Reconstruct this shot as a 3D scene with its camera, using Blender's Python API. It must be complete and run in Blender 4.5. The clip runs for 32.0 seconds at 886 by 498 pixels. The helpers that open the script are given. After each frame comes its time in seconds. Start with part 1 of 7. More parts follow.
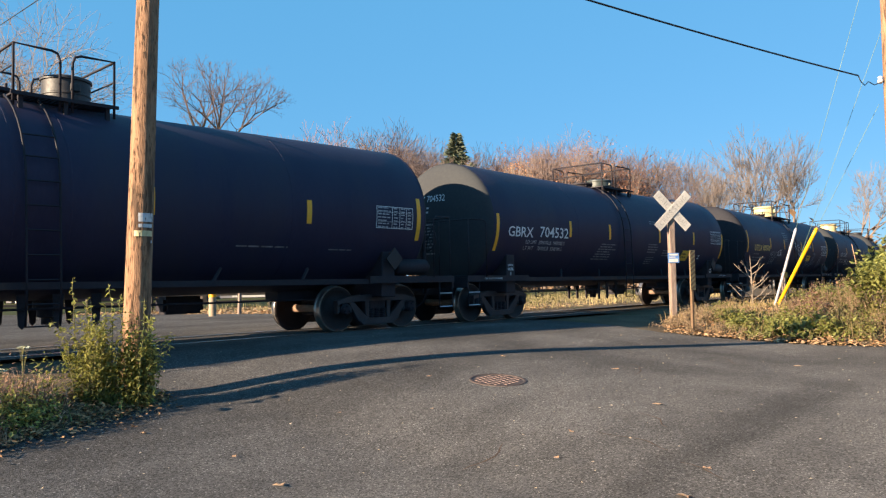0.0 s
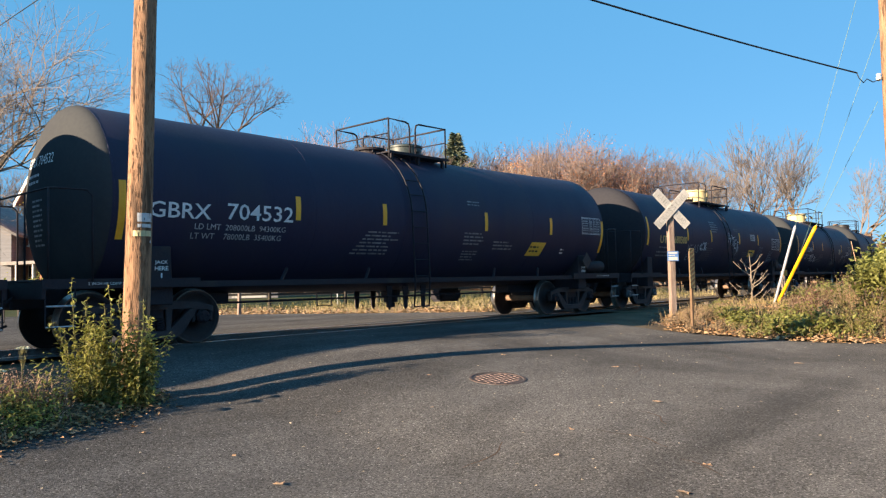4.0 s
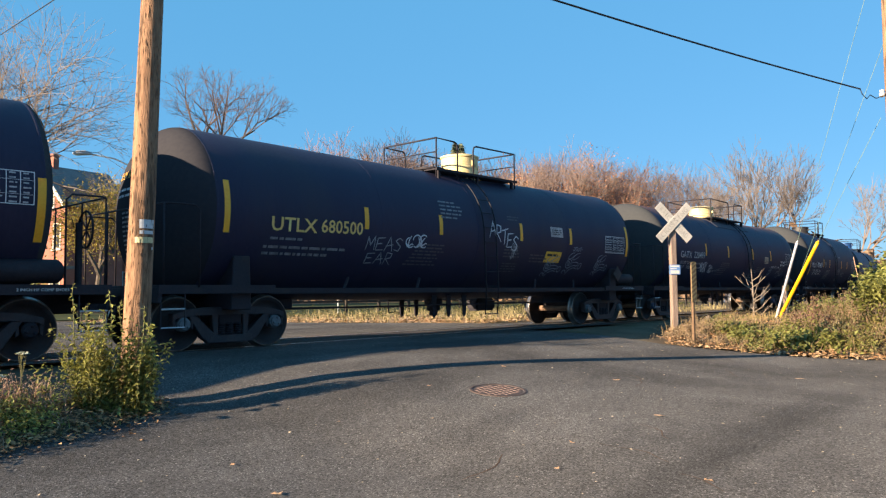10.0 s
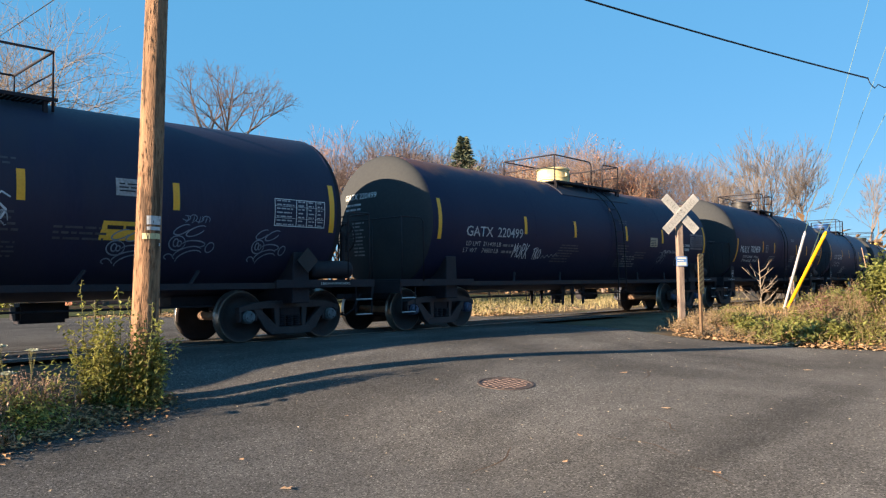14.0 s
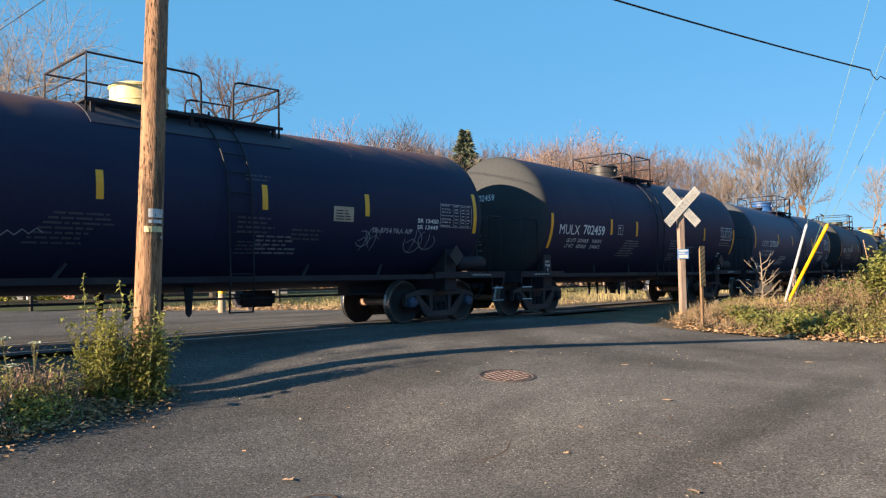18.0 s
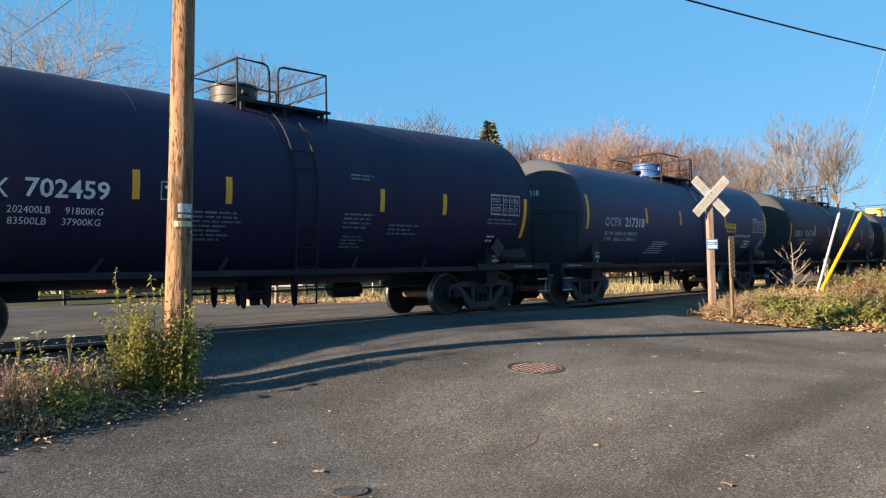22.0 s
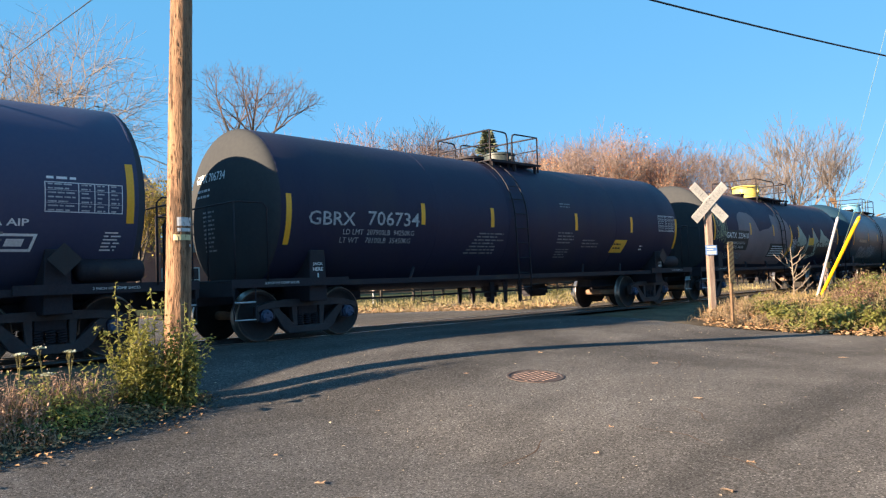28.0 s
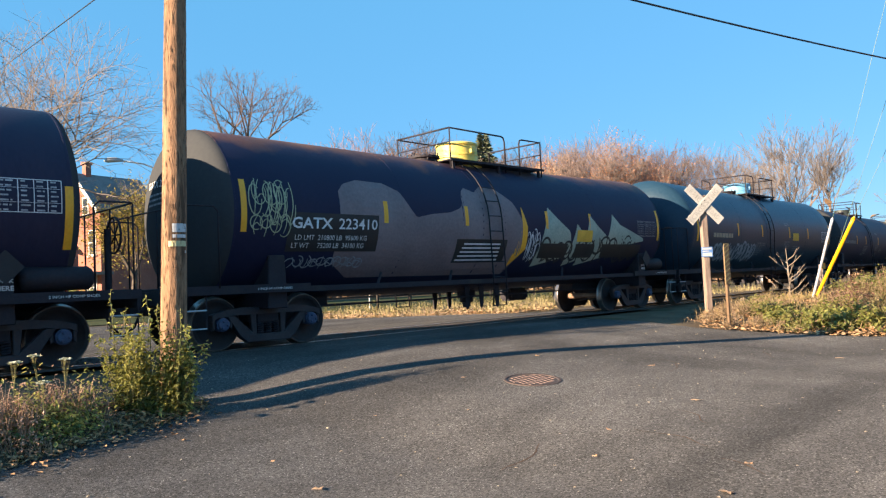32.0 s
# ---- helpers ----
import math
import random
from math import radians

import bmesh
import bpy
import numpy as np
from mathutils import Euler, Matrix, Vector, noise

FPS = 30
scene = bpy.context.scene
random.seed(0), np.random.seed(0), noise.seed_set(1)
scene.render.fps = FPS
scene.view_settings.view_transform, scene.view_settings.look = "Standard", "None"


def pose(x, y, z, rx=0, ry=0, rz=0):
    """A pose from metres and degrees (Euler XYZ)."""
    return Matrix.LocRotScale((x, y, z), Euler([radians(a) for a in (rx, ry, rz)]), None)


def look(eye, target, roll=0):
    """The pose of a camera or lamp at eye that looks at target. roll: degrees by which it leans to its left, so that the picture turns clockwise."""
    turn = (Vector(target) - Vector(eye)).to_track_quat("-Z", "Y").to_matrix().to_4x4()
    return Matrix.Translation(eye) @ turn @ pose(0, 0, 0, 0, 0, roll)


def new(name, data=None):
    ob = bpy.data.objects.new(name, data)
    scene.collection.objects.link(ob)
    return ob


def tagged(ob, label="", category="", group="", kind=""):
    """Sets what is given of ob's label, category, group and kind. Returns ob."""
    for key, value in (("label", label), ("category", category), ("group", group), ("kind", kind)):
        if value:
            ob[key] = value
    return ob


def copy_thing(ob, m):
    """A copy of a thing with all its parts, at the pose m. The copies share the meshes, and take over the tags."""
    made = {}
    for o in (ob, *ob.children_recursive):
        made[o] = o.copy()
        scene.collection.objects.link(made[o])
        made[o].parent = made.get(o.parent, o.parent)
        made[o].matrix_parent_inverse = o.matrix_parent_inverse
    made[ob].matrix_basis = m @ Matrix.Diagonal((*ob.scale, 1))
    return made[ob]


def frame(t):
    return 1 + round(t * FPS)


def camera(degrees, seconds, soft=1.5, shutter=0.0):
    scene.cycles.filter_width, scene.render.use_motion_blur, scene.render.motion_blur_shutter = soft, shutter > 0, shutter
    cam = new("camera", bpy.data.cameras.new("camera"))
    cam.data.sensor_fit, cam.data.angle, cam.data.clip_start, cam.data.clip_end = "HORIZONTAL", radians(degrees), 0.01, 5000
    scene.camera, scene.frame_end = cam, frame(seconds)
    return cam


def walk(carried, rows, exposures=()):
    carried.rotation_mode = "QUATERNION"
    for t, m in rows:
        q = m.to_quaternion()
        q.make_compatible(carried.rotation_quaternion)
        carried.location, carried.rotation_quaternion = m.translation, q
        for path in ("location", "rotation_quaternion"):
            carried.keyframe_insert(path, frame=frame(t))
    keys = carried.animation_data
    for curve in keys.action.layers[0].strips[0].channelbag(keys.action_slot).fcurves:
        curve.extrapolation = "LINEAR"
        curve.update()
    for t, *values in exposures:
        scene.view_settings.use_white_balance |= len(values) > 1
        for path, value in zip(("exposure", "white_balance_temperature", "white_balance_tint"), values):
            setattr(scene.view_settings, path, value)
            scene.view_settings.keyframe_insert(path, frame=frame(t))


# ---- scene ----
from itertools import product

# ------------------------------------------------------------------ camera
# seconds, eye x, y, z, heading from +y towards +x, upward tilt, lean (degrees)
HELD = [
    (0.0, -0.001, -12.619, 0.959, 46.898, 2.520, -0.948),
    (0.5, 0.008, -12.609, 0.955, 46.895, 2.555, -0.889),
    (1.0, 0.010, -12.603, 0.954, 46.828, 2.621, -0.989),
    (1.5, 0.012, -12.610, 0.951, 46.735, 2.618, -1.128),
    (2.0, 0.006, -12.606, 0.950, 46.826, 2.526, -1.047),
    (2.5, 0.007, -12.608, 0.949, 46.949, 2.474, -1.055),
    (3.0, 0.004, -12.612, 0.947, 47.035, 2.505, -1.122),
    (3.5, 0.005, -12.620, 0.942, 46.984, 2.528, -1.176),
    (5.5, 0.008, -12.604, 0.949, 46.677, 2.473, -1.109),
    (6.0, 0.013, -12.587, 0.950, 46.412, 2.454, -0.732),
    (6.5, 0.007, -12.603, 0.949, 46.006, 2.446, -0.742),
    (7.0, 0.002, -12.607, 0.954, 45.751, 2.411, -0.625),
    (7.5, 0.003, -12.605, 0.961, 45.657, 2.494, -0.504),
    (8.0, -0.002, -12.601, 0.969, 45.898, 2.654, -0.421),
    (8.5, 0.001, -12.598, 0.960, 46.322, 2.864, -0.375),
    (9.0, -0.001, -12.605, 0.954, 46.608, 2.980, -0.369),
    (9.5, -0.000, -12.598, 0.953, 46.800, 3.130, -0.216),
    (10.0, 0.010, -12.604, 0.944, 46.839, 3.314, -0.478),
    (10.5, 0.007, -12.618, 0.932, 46.808, 3.438, -0.958),
    (11.0, 0.004, -12.625, 0.941, 46.772, 3.325, -1.089),
    (11.5, 0.004, -12.620, 0.943, 46.713, 3.249, -0.941),
    (12.0, 0.004, -12.615, 0.949, 46.640, 3.119, -1.035),
    (12.5, -0.001, -12.618, 0.946, 46.517, 3.018, -1.003),
    (13.0, 0.009, -12.618, 0.951, 46.386, 2.928, -1.027),
    (13.5, 0.001, -12.608, 0.955, 46.393, 2.827, -0.903),
    (14.0, 0.006, -12.597, 0.955, 46.380, 2.790, -0.877),
    (14.5, 0.004, -12.608, 0.949, 46.263, 2.788, -0.981),
    (16.5, 0.009, -12.622, 0.940, 46.123, 2.744, -1.213),
    (17.0, 0.003, -12.613, 0.941, 46.262, 2.538, -1.200),
    (17.5, 0.004, -12.605, 0.948, 46.308, 2.340, -1.067),
    (18.0, 0.001, -12.608, 0.946, 46.249, 2.280, -0.950),
    (18.5, 0.003, -12.601, 0.949, 46.164, 2.080, -0.633),
    (19.0, -0.000, -12.603, 0.949, 45.930, 1.933, -0.539),
    (19.5, -0.002, -12.599, 0.947, 45.632, 1.748, -0.463),
    (20.0, -0.004, -12.595, 0.941, 45.347, 1.628, -0.545),
    (20.5, -0.004, -12.595, 0.940, 45.011, 1.592, -0.693),
    (21.0, -0.003, -12.604, 0.939, 44.699, 1.649, -1.043),
    (21.5, -0.005, -12.596, 0.949, 44.541, 1.653, -1.432),
    (22.0, -0.005, -12.588, 0.950, 44.317, 1.715, -1.320),
    (22.5, -0.007, -12.592, 0.950, 43.957, 1.658, -1.237),
    (23.0, -0.009, -12.595, 0.955, 43.729, 1.487, -1.139),
    (23.5, -0.006, -12.590, 0.950, 43.676, 1.367, -1.096),
    (24.0, -0.006, -12.590, 0.948, 43.613, 1.330, -0.956),
    (24.5, -0.006, -12.599, 0.949, 43.538, 1.388, -0.961),
    (25.0, -0.006, -12.605, 0.952, 43.787, 1.532, -1.451),
    (25.5, -0.002, -12.611, 0.951, 44.185, 1.715, -1.926),
    (27.5, -0.006, -12.605, 0.955, 44.458, 2.128, -2.109),
    (28.0, -0.008, -12.617, 0.951, 44.318, 2.446, -2.121),
    (28.5, -0.011, -12.614, 0.951, 44.367, 2.709, -1.938),
    (29.0, -0.012, -12.617, 0.948, 44.362, 2.844, -1.883),
    (29.5, -0.009, -12.615, 0.949, 44.349, 2.737, -2.139),
    (30.0, -0.016, -12.623, 0.956, 44.349, 2.697, -2.526),
    (30.5, -0.006, -12.612, 0.957, 44.511, 2.683, -2.607),
    (31.0, -0.008, -12.614, 0.956, 44.683, 2.730, -2.613),
    (31.5, -0.010, -12.616, 0.953, 44.689, 2.770, -2.630),
    (32.0, -0.002, -12.613, 0.951, 44.625, 2.742, -2.622),
]


def aim(x, y, z, heading, tilt, lean):
    h, t = radians(heading), radians(tilt)
    eye = Vector((x, y, z))
    way = Vector((math.sin(h) * math.cos(t), math.cos(h) * math.cos(t), math.sin(t)))
    return look(eye, eye + way, lean)


cam = camera(60.95, 32.0, soft=1.25)
walk(cam, [(r[0], aim(*r[1:])) for r in HELD], exposures=[(0.0, 1.57, 6800, 12.5), (14.0, 1.56, 6800, 12.5), (20.0, 1.55, 6800, 12.5), (22.0, 1.59, 6850, 12.5), (23.0, 1.74, 6950, 12.5), (25.0, 1.78, 6950, 12.5), (28.0, 1.77, 6900, 14.0), (32.0, 1.77, 6900, 14.0)])

# ------------------------------------------------------------------ light
SUN_EL, SUN_AZ = radians(15.4), radians(-77.5)      # azimuth from +y towards +x
world = bpy.data.worlds.new("sky")
scene.world = world
world.use_nodes = True
wn = world.node_tree
sky = wn.nodes.new("ShaderNodeTexSky")
sky.sky_type, sky.sun_disc = "NISHITA", False
sky.sun_elevation, sky.sun_rotation = SUN_EL, SUN_AZ
sky.air_density, sky.dust_density, sky.ozone_density = 1.0, 0.0, 4.0
hue = wn.nodes.new("ShaderNodeMixRGB")             # clear cold autumn blue
hue.blend_type, hue.inputs[0].default_value, hue.inputs[2].default_value = "MULTIPLY", 1.0, (1.0, 0.96, 1.05, 1)
even = wn.nodes.new("ShaderNodeMixRGB")            # mixed towards one flat blue, which evens out the gradient
even.blend_type, even.inputs[0].default_value, even.inputs[2].default_value = "MIX", 0.76, (0.51, 2.32, 4.25, 1)
wn.links.new(sky.outputs[0], hue.inputs[1])
wn.links.new(hue.outputs[0], even.inputs[1])
wn.links.new(even.outputs[0], wn.nodes["Background"].inputs[0])
wn.nodes["Background"].inputs[1].default_value = 0.070
sun_data = bpy.data.lights.new("sun", "SUN")
sun_data.energy, sun_data.angle, sun_data.color = 5.8, radians(0.5), (1.0, 0.80, 0.57)
sun = new("sun", sun_data)
to_sun = Vector((math.sin(SUN_AZ) * math.cos(SUN_EL), math.cos(SUN_AZ) * math.cos(SUN_EL), math.sin(SUN_EL)))
sun.matrix_world = look(to_sun * 50, (0, 0, 0))


# ------------------------------------------------------------------ materials
def mat(name, a, b, rough=0.8, scale=4.0, fine=40.0, bump=0.3, metal=0.0, fac=0.5, stretch=(1, 1, 1), spec=0.5, dist=0.02, island=0.0, third=None, third_at=(0.62, 0.72), crown=None, thin=0.0):
    """Two base colours mixed by noise at two scales, with bump; island varies the tone object by object."""
    m = bpy.data.materials.new(name)
    m.use_nodes = True
    nt = m.node_tree
    L = nt.links.new
    bsdf = nt.nodes["Principled BSDF"]
    co = nt.nodes.new("ShaderNodeTexCoord")
    mp = nt.nodes.new("ShaderNodeMapping")
    mp.inputs["Scale"].default_value = stretch
    L(co.outputs["Object"], mp.inputs[0])
    n1, n2 = nt.nodes.new("ShaderNodeTexNoise"), nt.nodes.new("ShaderNodeTexNoise")
    n1.inputs["Scale"].default_value, n2.inputs["Scale"].default_value = scale, fine
    n1.inputs["Detail"].default_value, n2.inputs["Detail"].default_value = 4, 3
    L(mp.outputs[0], n1.inputs["Vector"]), L(mp.outputs[0], n2.inputs["Vector"])
    ad = nt.nodes.new("ShaderNodeMath")
    ad.operation = "ADD"
    L(n1.outputs["Fac"], ad.inputs[0]), L(n2.outputs["Fac"], ad.inputs[1])
    rp = nt.nodes.new("ShaderNodeMapRange")
    rp.inputs["From Min"].default_value, rp.inputs["From Max"].default_value = 0.75, 1.25
    L(ad.outputs[0], rp.inputs["Value"])
    mx = nt.nodes.new("ShaderNodeMixRGB")
    mx.inputs[1].default_value, mx.inputs[2].default_value = (*a, 1), (*b, 1)
    L(rp.outputs[0], mx.inputs[0])
    out = mx.outputs[0]
    if third:
        n3 = nt.nodes.new("ShaderNodeTexNoise")
        n3.inputs["Scale"].default_value, n3.inputs["Detail"].default_value = scale * 0.6, 6
        L(mp.outputs[0], n3.inputs["Vector"])
        r3 = nt.nodes.new("ShaderNodeMapRange")
        r3.inputs["From Min"].default_value, r3.inputs["From Max"].default_value = third_at
        L(n3.outputs["Fac"], r3.inputs["Value"])
        m3 = nt.nodes.new("ShaderNodeMixRGB")
        m3.inputs[2].default_value = (*third, 1)
        L(r3.outputs[0], m3.inputs[0]), L(out, m3.inputs[1])
        out = m3.outputs[0]
    if crown:
        # rust that has settled along the crown of the tank
        sp = nt.nodes.new("ShaderNodeSeparateXYZ")
        L(co.outputs["Object"], sp.inputs[0])
        nz = nt.nodes.new("ShaderNodeTexNoise")
        nz.inputs["Scale"].default_value, nz.inputs["Detail"].default_value = 1.3, 6
        L(co.outputs["Object"], nz.inputs["Vector"])
        sm = nt.nodes.new("ShaderNodeMath")
        sm.operation = "MULTIPLY_ADD"
        sm.inputs[1].default_value = 0.9
        L(nz.outputs["Fac"], sm.inputs[0]), L(sp.outputs["Z"], sm.inputs[2])
        rc = nt.nodes.new("ShaderNodeMapRange")
        rc.inputs["From Min"].default_value, rc.inputs["From Max"].default_value = 3.92, 4.34
        L(sm.outputs[0], rc.inputs["Value"])
        mc = nt.nodes.new("ShaderNodeMixRGB")
        mc.inputs[2].default_value = (*crown, 1)
        L(rc.outputs[0], mc.inputs[0]), L(out, mc.inputs[1])
        out = mc.outputs[0]
    if island:
        oi = nt.nodes.new("ShaderNodeObjectInfo")
        ge = nt.nodes.new("ShaderNodeNewGeometry")
        s = nt.nodes.new("ShaderNodeMath")
        s.operation = "ADD"
        L(oi.outputs["Random"], s.inputs[0]), L(ge.outputs["Random Per Island"], s.inputs[1])
        w = nt.nodes.new("ShaderNodeMapRange")
        w.inputs["From Max"].default_value = 2.0
        w.inputs["To Min"].default_value, w.inputs["To Max"].default_value = 1 - island, 1 + island
        L(s.outputs[0], w.inputs["Value"])
        hs = nt.nodes.new("ShaderNodeHueSaturation")
        L(w.outputs[0], hs.inputs["Value"]), L(out, hs.inputs["Color"])
        out = hs.outputs[0]
    L(out, bsdf.inputs["Base Color"])
    if thin:
        # light shining through the leaf
        tr = nt.nodes.new("ShaderNodeBsdfTranslucent")
        ms = nt.nodes.new("ShaderNodeMixShader")
        ms.inputs[0].default_value = thin
        L(out, tr.inputs["Color"]), L(bsdf.outputs[0], ms.inputs[1]), L(tr.outputs[0], ms.inputs[2])
        L(ms.outputs[0], nt.nodes["Material Output"].inputs["Surface"])
    rr = nt.nodes.new("ShaderNodeMapRange")
    rr.inputs["To Min"].default_value, rr.inputs["To Max"].default_value = max(rough - 0.12, 0.02), min(rough + 0.12, 1)
    L(n2.outputs["Fac"], rr.inputs["Value"]), L(rr.outputs[0], bsdf.inputs["Roughness"])
    bsdf.inputs["Metallic"].default_value = metal
    bsdf.inputs["Specular IOR Level"].default_value = spec
    if bump:
        bp = nt.nodes.new("ShaderNodeBump")
        bp.inputs["Strength"].default_value, bp.inputs["Distance"].default_value = bump, dist
        L(ad.outputs[0], bp.inputs["Height"]), L(bp.outputs[0], bsdf.inputs["Normal"])
    return m




def asphalt():
    """Worn asphalt: light and dark grit, soft stains and darker bands."""
    m = bpy.data.materials.new("worn_asphalt")
    m.use_nodes = True
    nt = m.node_tree
    L = nt.links.new
    bsdf = nt.nodes["Principled BSDF"]
    co = nt.nodes.new("ShaderNodeTexCoord")

    def tex(kind, scale, **kw):
        n = nt.nodes.new(kind)
        n.inputs["Scale"].default_value = scale
        for k, v in kw.items():
            n.inputs[k].default_value = v
        L(co.outputs["Object"], n.inputs["Vector"])
        return n

    def ramp(src, a, b, lo, hi):
        r = nt.nodes.new("ShaderNodeMapRange")
        r.inputs["From Min"].default_value, r.inputs["From Max"].default_value = a, b
        r.inputs["To Min"].default_value, r.inputs["To Max"].default_value = lo, hi
        L(src, r.inputs["Value"])
        return r.outputs[0]

    def mul(a, b):
        n = nt.nodes.new("ShaderNodeMath")
        n.operation = "MULTIPLY"
        L(a, n.inputs[0]), L(b, n.inputs[1])
        return n.outputs[0]

    grit = tex("ShaderNodeTexVoronoi", 72.0)
    speck = tex("ShaderNodeTexVoronoi", 90.0)
    fine = tex("ShaderNodeTexNoise", 120.0, Detail=2.0)
    mid = tex("ShaderNodeTexNoise", 2.2, Detail=5.0)
    big = tex("ShaderNodeTexNoise", 0.33, Detail=3.0)
    sep = nt.nodes.new("ShaderNodeSeparateColor")
    L(grit.outputs["Color"], sep.inputs[0])
    sep2 = nt.nodes.new("ShaderNodeSeparateColor")
    L(speck.outputs["Color"], sep2.inputs[0])
    v = mul(ramp(sep.outputs[0], 0, 1, 0.46, 1.56), ramp(mid.outputs["Fac"], 0.3, 0.7, 0.88, 1.12))
    v = mul(v, ramp(big.outputs["Fac"], 0.38, 0.62, 0.74, 1.12))
    turned = nt.nodes.new("ShaderNodeMapping")       # long soft darker streaks, stretched in one direction
    turned.inputs["Rotation"].default_value = (0, 0, radians(-38))
    turned.inputs["Scale"].default_value = (0.16, 1.0, 1.0)
    L(co.outputs["Object"], turned.inputs[0])
    streak = nt.nodes.new("ShaderNodeTexNoise")
    streak.inputs["Scale"].default_value, streak.inputs["Detail"].default_value = 0.7, 2.0
    L(turned.outputs[0], streak.inputs["Vector"])
    v = mul(v, ramp(streak.outputs["Fac"], 0.36, 0.56, 0.74, 1.06))
    v = mul(v, ramp(sep2.outputs[1], 0.93, 0.96, 1.0, 2.3))
    # soft-edged darker strips across the lot, and a damp patch round the valve
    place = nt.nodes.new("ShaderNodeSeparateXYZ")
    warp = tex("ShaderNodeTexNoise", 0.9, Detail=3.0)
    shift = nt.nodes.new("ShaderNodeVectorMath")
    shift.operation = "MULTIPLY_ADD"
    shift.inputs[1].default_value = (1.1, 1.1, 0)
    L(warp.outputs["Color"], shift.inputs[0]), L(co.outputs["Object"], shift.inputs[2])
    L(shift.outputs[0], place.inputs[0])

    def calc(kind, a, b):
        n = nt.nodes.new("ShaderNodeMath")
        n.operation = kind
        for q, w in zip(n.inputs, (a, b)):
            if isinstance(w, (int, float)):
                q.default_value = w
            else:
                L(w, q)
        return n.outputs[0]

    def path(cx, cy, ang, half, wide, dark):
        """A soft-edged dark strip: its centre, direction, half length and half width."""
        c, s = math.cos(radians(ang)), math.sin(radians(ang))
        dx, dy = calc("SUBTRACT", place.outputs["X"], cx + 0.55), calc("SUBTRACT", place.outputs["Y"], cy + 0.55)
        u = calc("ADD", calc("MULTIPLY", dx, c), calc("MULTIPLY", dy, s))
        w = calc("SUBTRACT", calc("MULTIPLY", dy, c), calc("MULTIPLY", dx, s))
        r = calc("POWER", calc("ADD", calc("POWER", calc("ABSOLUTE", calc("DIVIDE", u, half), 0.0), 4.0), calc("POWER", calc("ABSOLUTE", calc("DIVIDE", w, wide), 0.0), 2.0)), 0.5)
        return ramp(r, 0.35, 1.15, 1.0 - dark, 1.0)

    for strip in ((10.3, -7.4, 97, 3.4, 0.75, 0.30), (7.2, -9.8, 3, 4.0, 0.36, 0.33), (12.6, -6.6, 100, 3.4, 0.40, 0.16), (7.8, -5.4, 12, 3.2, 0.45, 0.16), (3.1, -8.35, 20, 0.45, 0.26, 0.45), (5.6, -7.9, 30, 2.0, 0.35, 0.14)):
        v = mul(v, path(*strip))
    tone = nt.nodes.new("ShaderNodeMixRGB")
    tone.inputs[1].default_value, tone.inputs[2].default_value = (0.080, 0.0775, 0.078, 1), (0.099, 0.0945, 0.091, 1)
    L(sep.outputs[1], tone.inputs[0])
    hs = nt.nodes.new("ShaderNodeHueSaturation")
    L(tone.outputs[0], hs.inputs["Color"]), L(v, hs.inputs["Value"])
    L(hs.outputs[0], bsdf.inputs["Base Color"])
    bsdf.inputs["Roughness"].default_value = 0.93
    bsdf.inputs["Diffuse Roughness"].default_value = 0.5
    bsdf.inputs["Specular IOR Level"].default_value = 0.2
    bp = nt.nodes.new("ShaderNodeBump")
    bp.inputs["Strength"].default_value, bp.inputs["Distance"].default_value = 1.0, 0.011
    h = nt.nodes.new("ShaderNodeMath")
    h.operation = "ADD"
    L(sep.outputs[2], h.inputs[0]), L(fine.outputs["Fac"], h.inputs[1])
    L(h.outputs[0], bp.inputs["Height"]), L(bp.outputs[0], bsdf.inputs["Normal"])
    return m


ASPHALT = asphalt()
DIRT = mat("soil_and_grass", (0.075, 0.056, 0.040), (0.17, 0.13, 0.085), 0.95, 0.9, 18, 0.8, third=(0.05, 0.065, 0.025), spec=0.1)
LAWN = mat("lawn", (0.040, 0.055, 0.022), (0.075, 0.080, 0.038), 0.95, 0.3, 20, 0.5, third=(0.09, 0.07, 0.045), spec=0.1)
BALLAST = mat("ballast", (0.06, 0.055, 0.05), (0.20, 0.17, 0.14), 0.95, 9, 40, 1.0, dist=0.05)
STEEL = mat("rail_steel", (0.10, 0.06, 0.04), (0.17, 0.10, 0.065), 0.7, 3, 40, 0.2)
SHINY = mat("polished_rail", (0.45, 0.43, 0.41), (0.6, 0.58, 0.55), 0.3, 3, 60, 0.05, metal=1.0)
TYRE = mat("wheel_tread_steel", (0.30, 0.27, 0.25), (0.45, 0.42, 0.40), 0.35, 5, 60, 0.05, metal=0.9)
BLACKTANK = mat("black_tank_paint", (0.0205, 0.0205, 0.048), (0.0280, 0.0275, 0.057), 0.55, 0.9, 14, 0.04, third=(0.032, 0.031, 0.051), third_at=(0.52, 0.72), spec=0.2, stretch=(1.6, 1.6, 0.3))
GREYTANK = mat("dark_grey_tank_paint", (0.045, 0.053, 0.108), (0.055, 0.063, 0.116), 0.55, 0.7, 14, 0.04, third=(0.058, 0.070, 0.105), spec=0.25)
RUSTTANK = mat("black_tank_paint_with_rust", (0.0145, 0.0172, 0.047), (0.0200, 0.0225, 0.054), 0.55, 0.8, 14, 0.05, third=(0.026, 0.025, 0.040), spec=0.16, crown=(0.20, 0.085, 0.045))
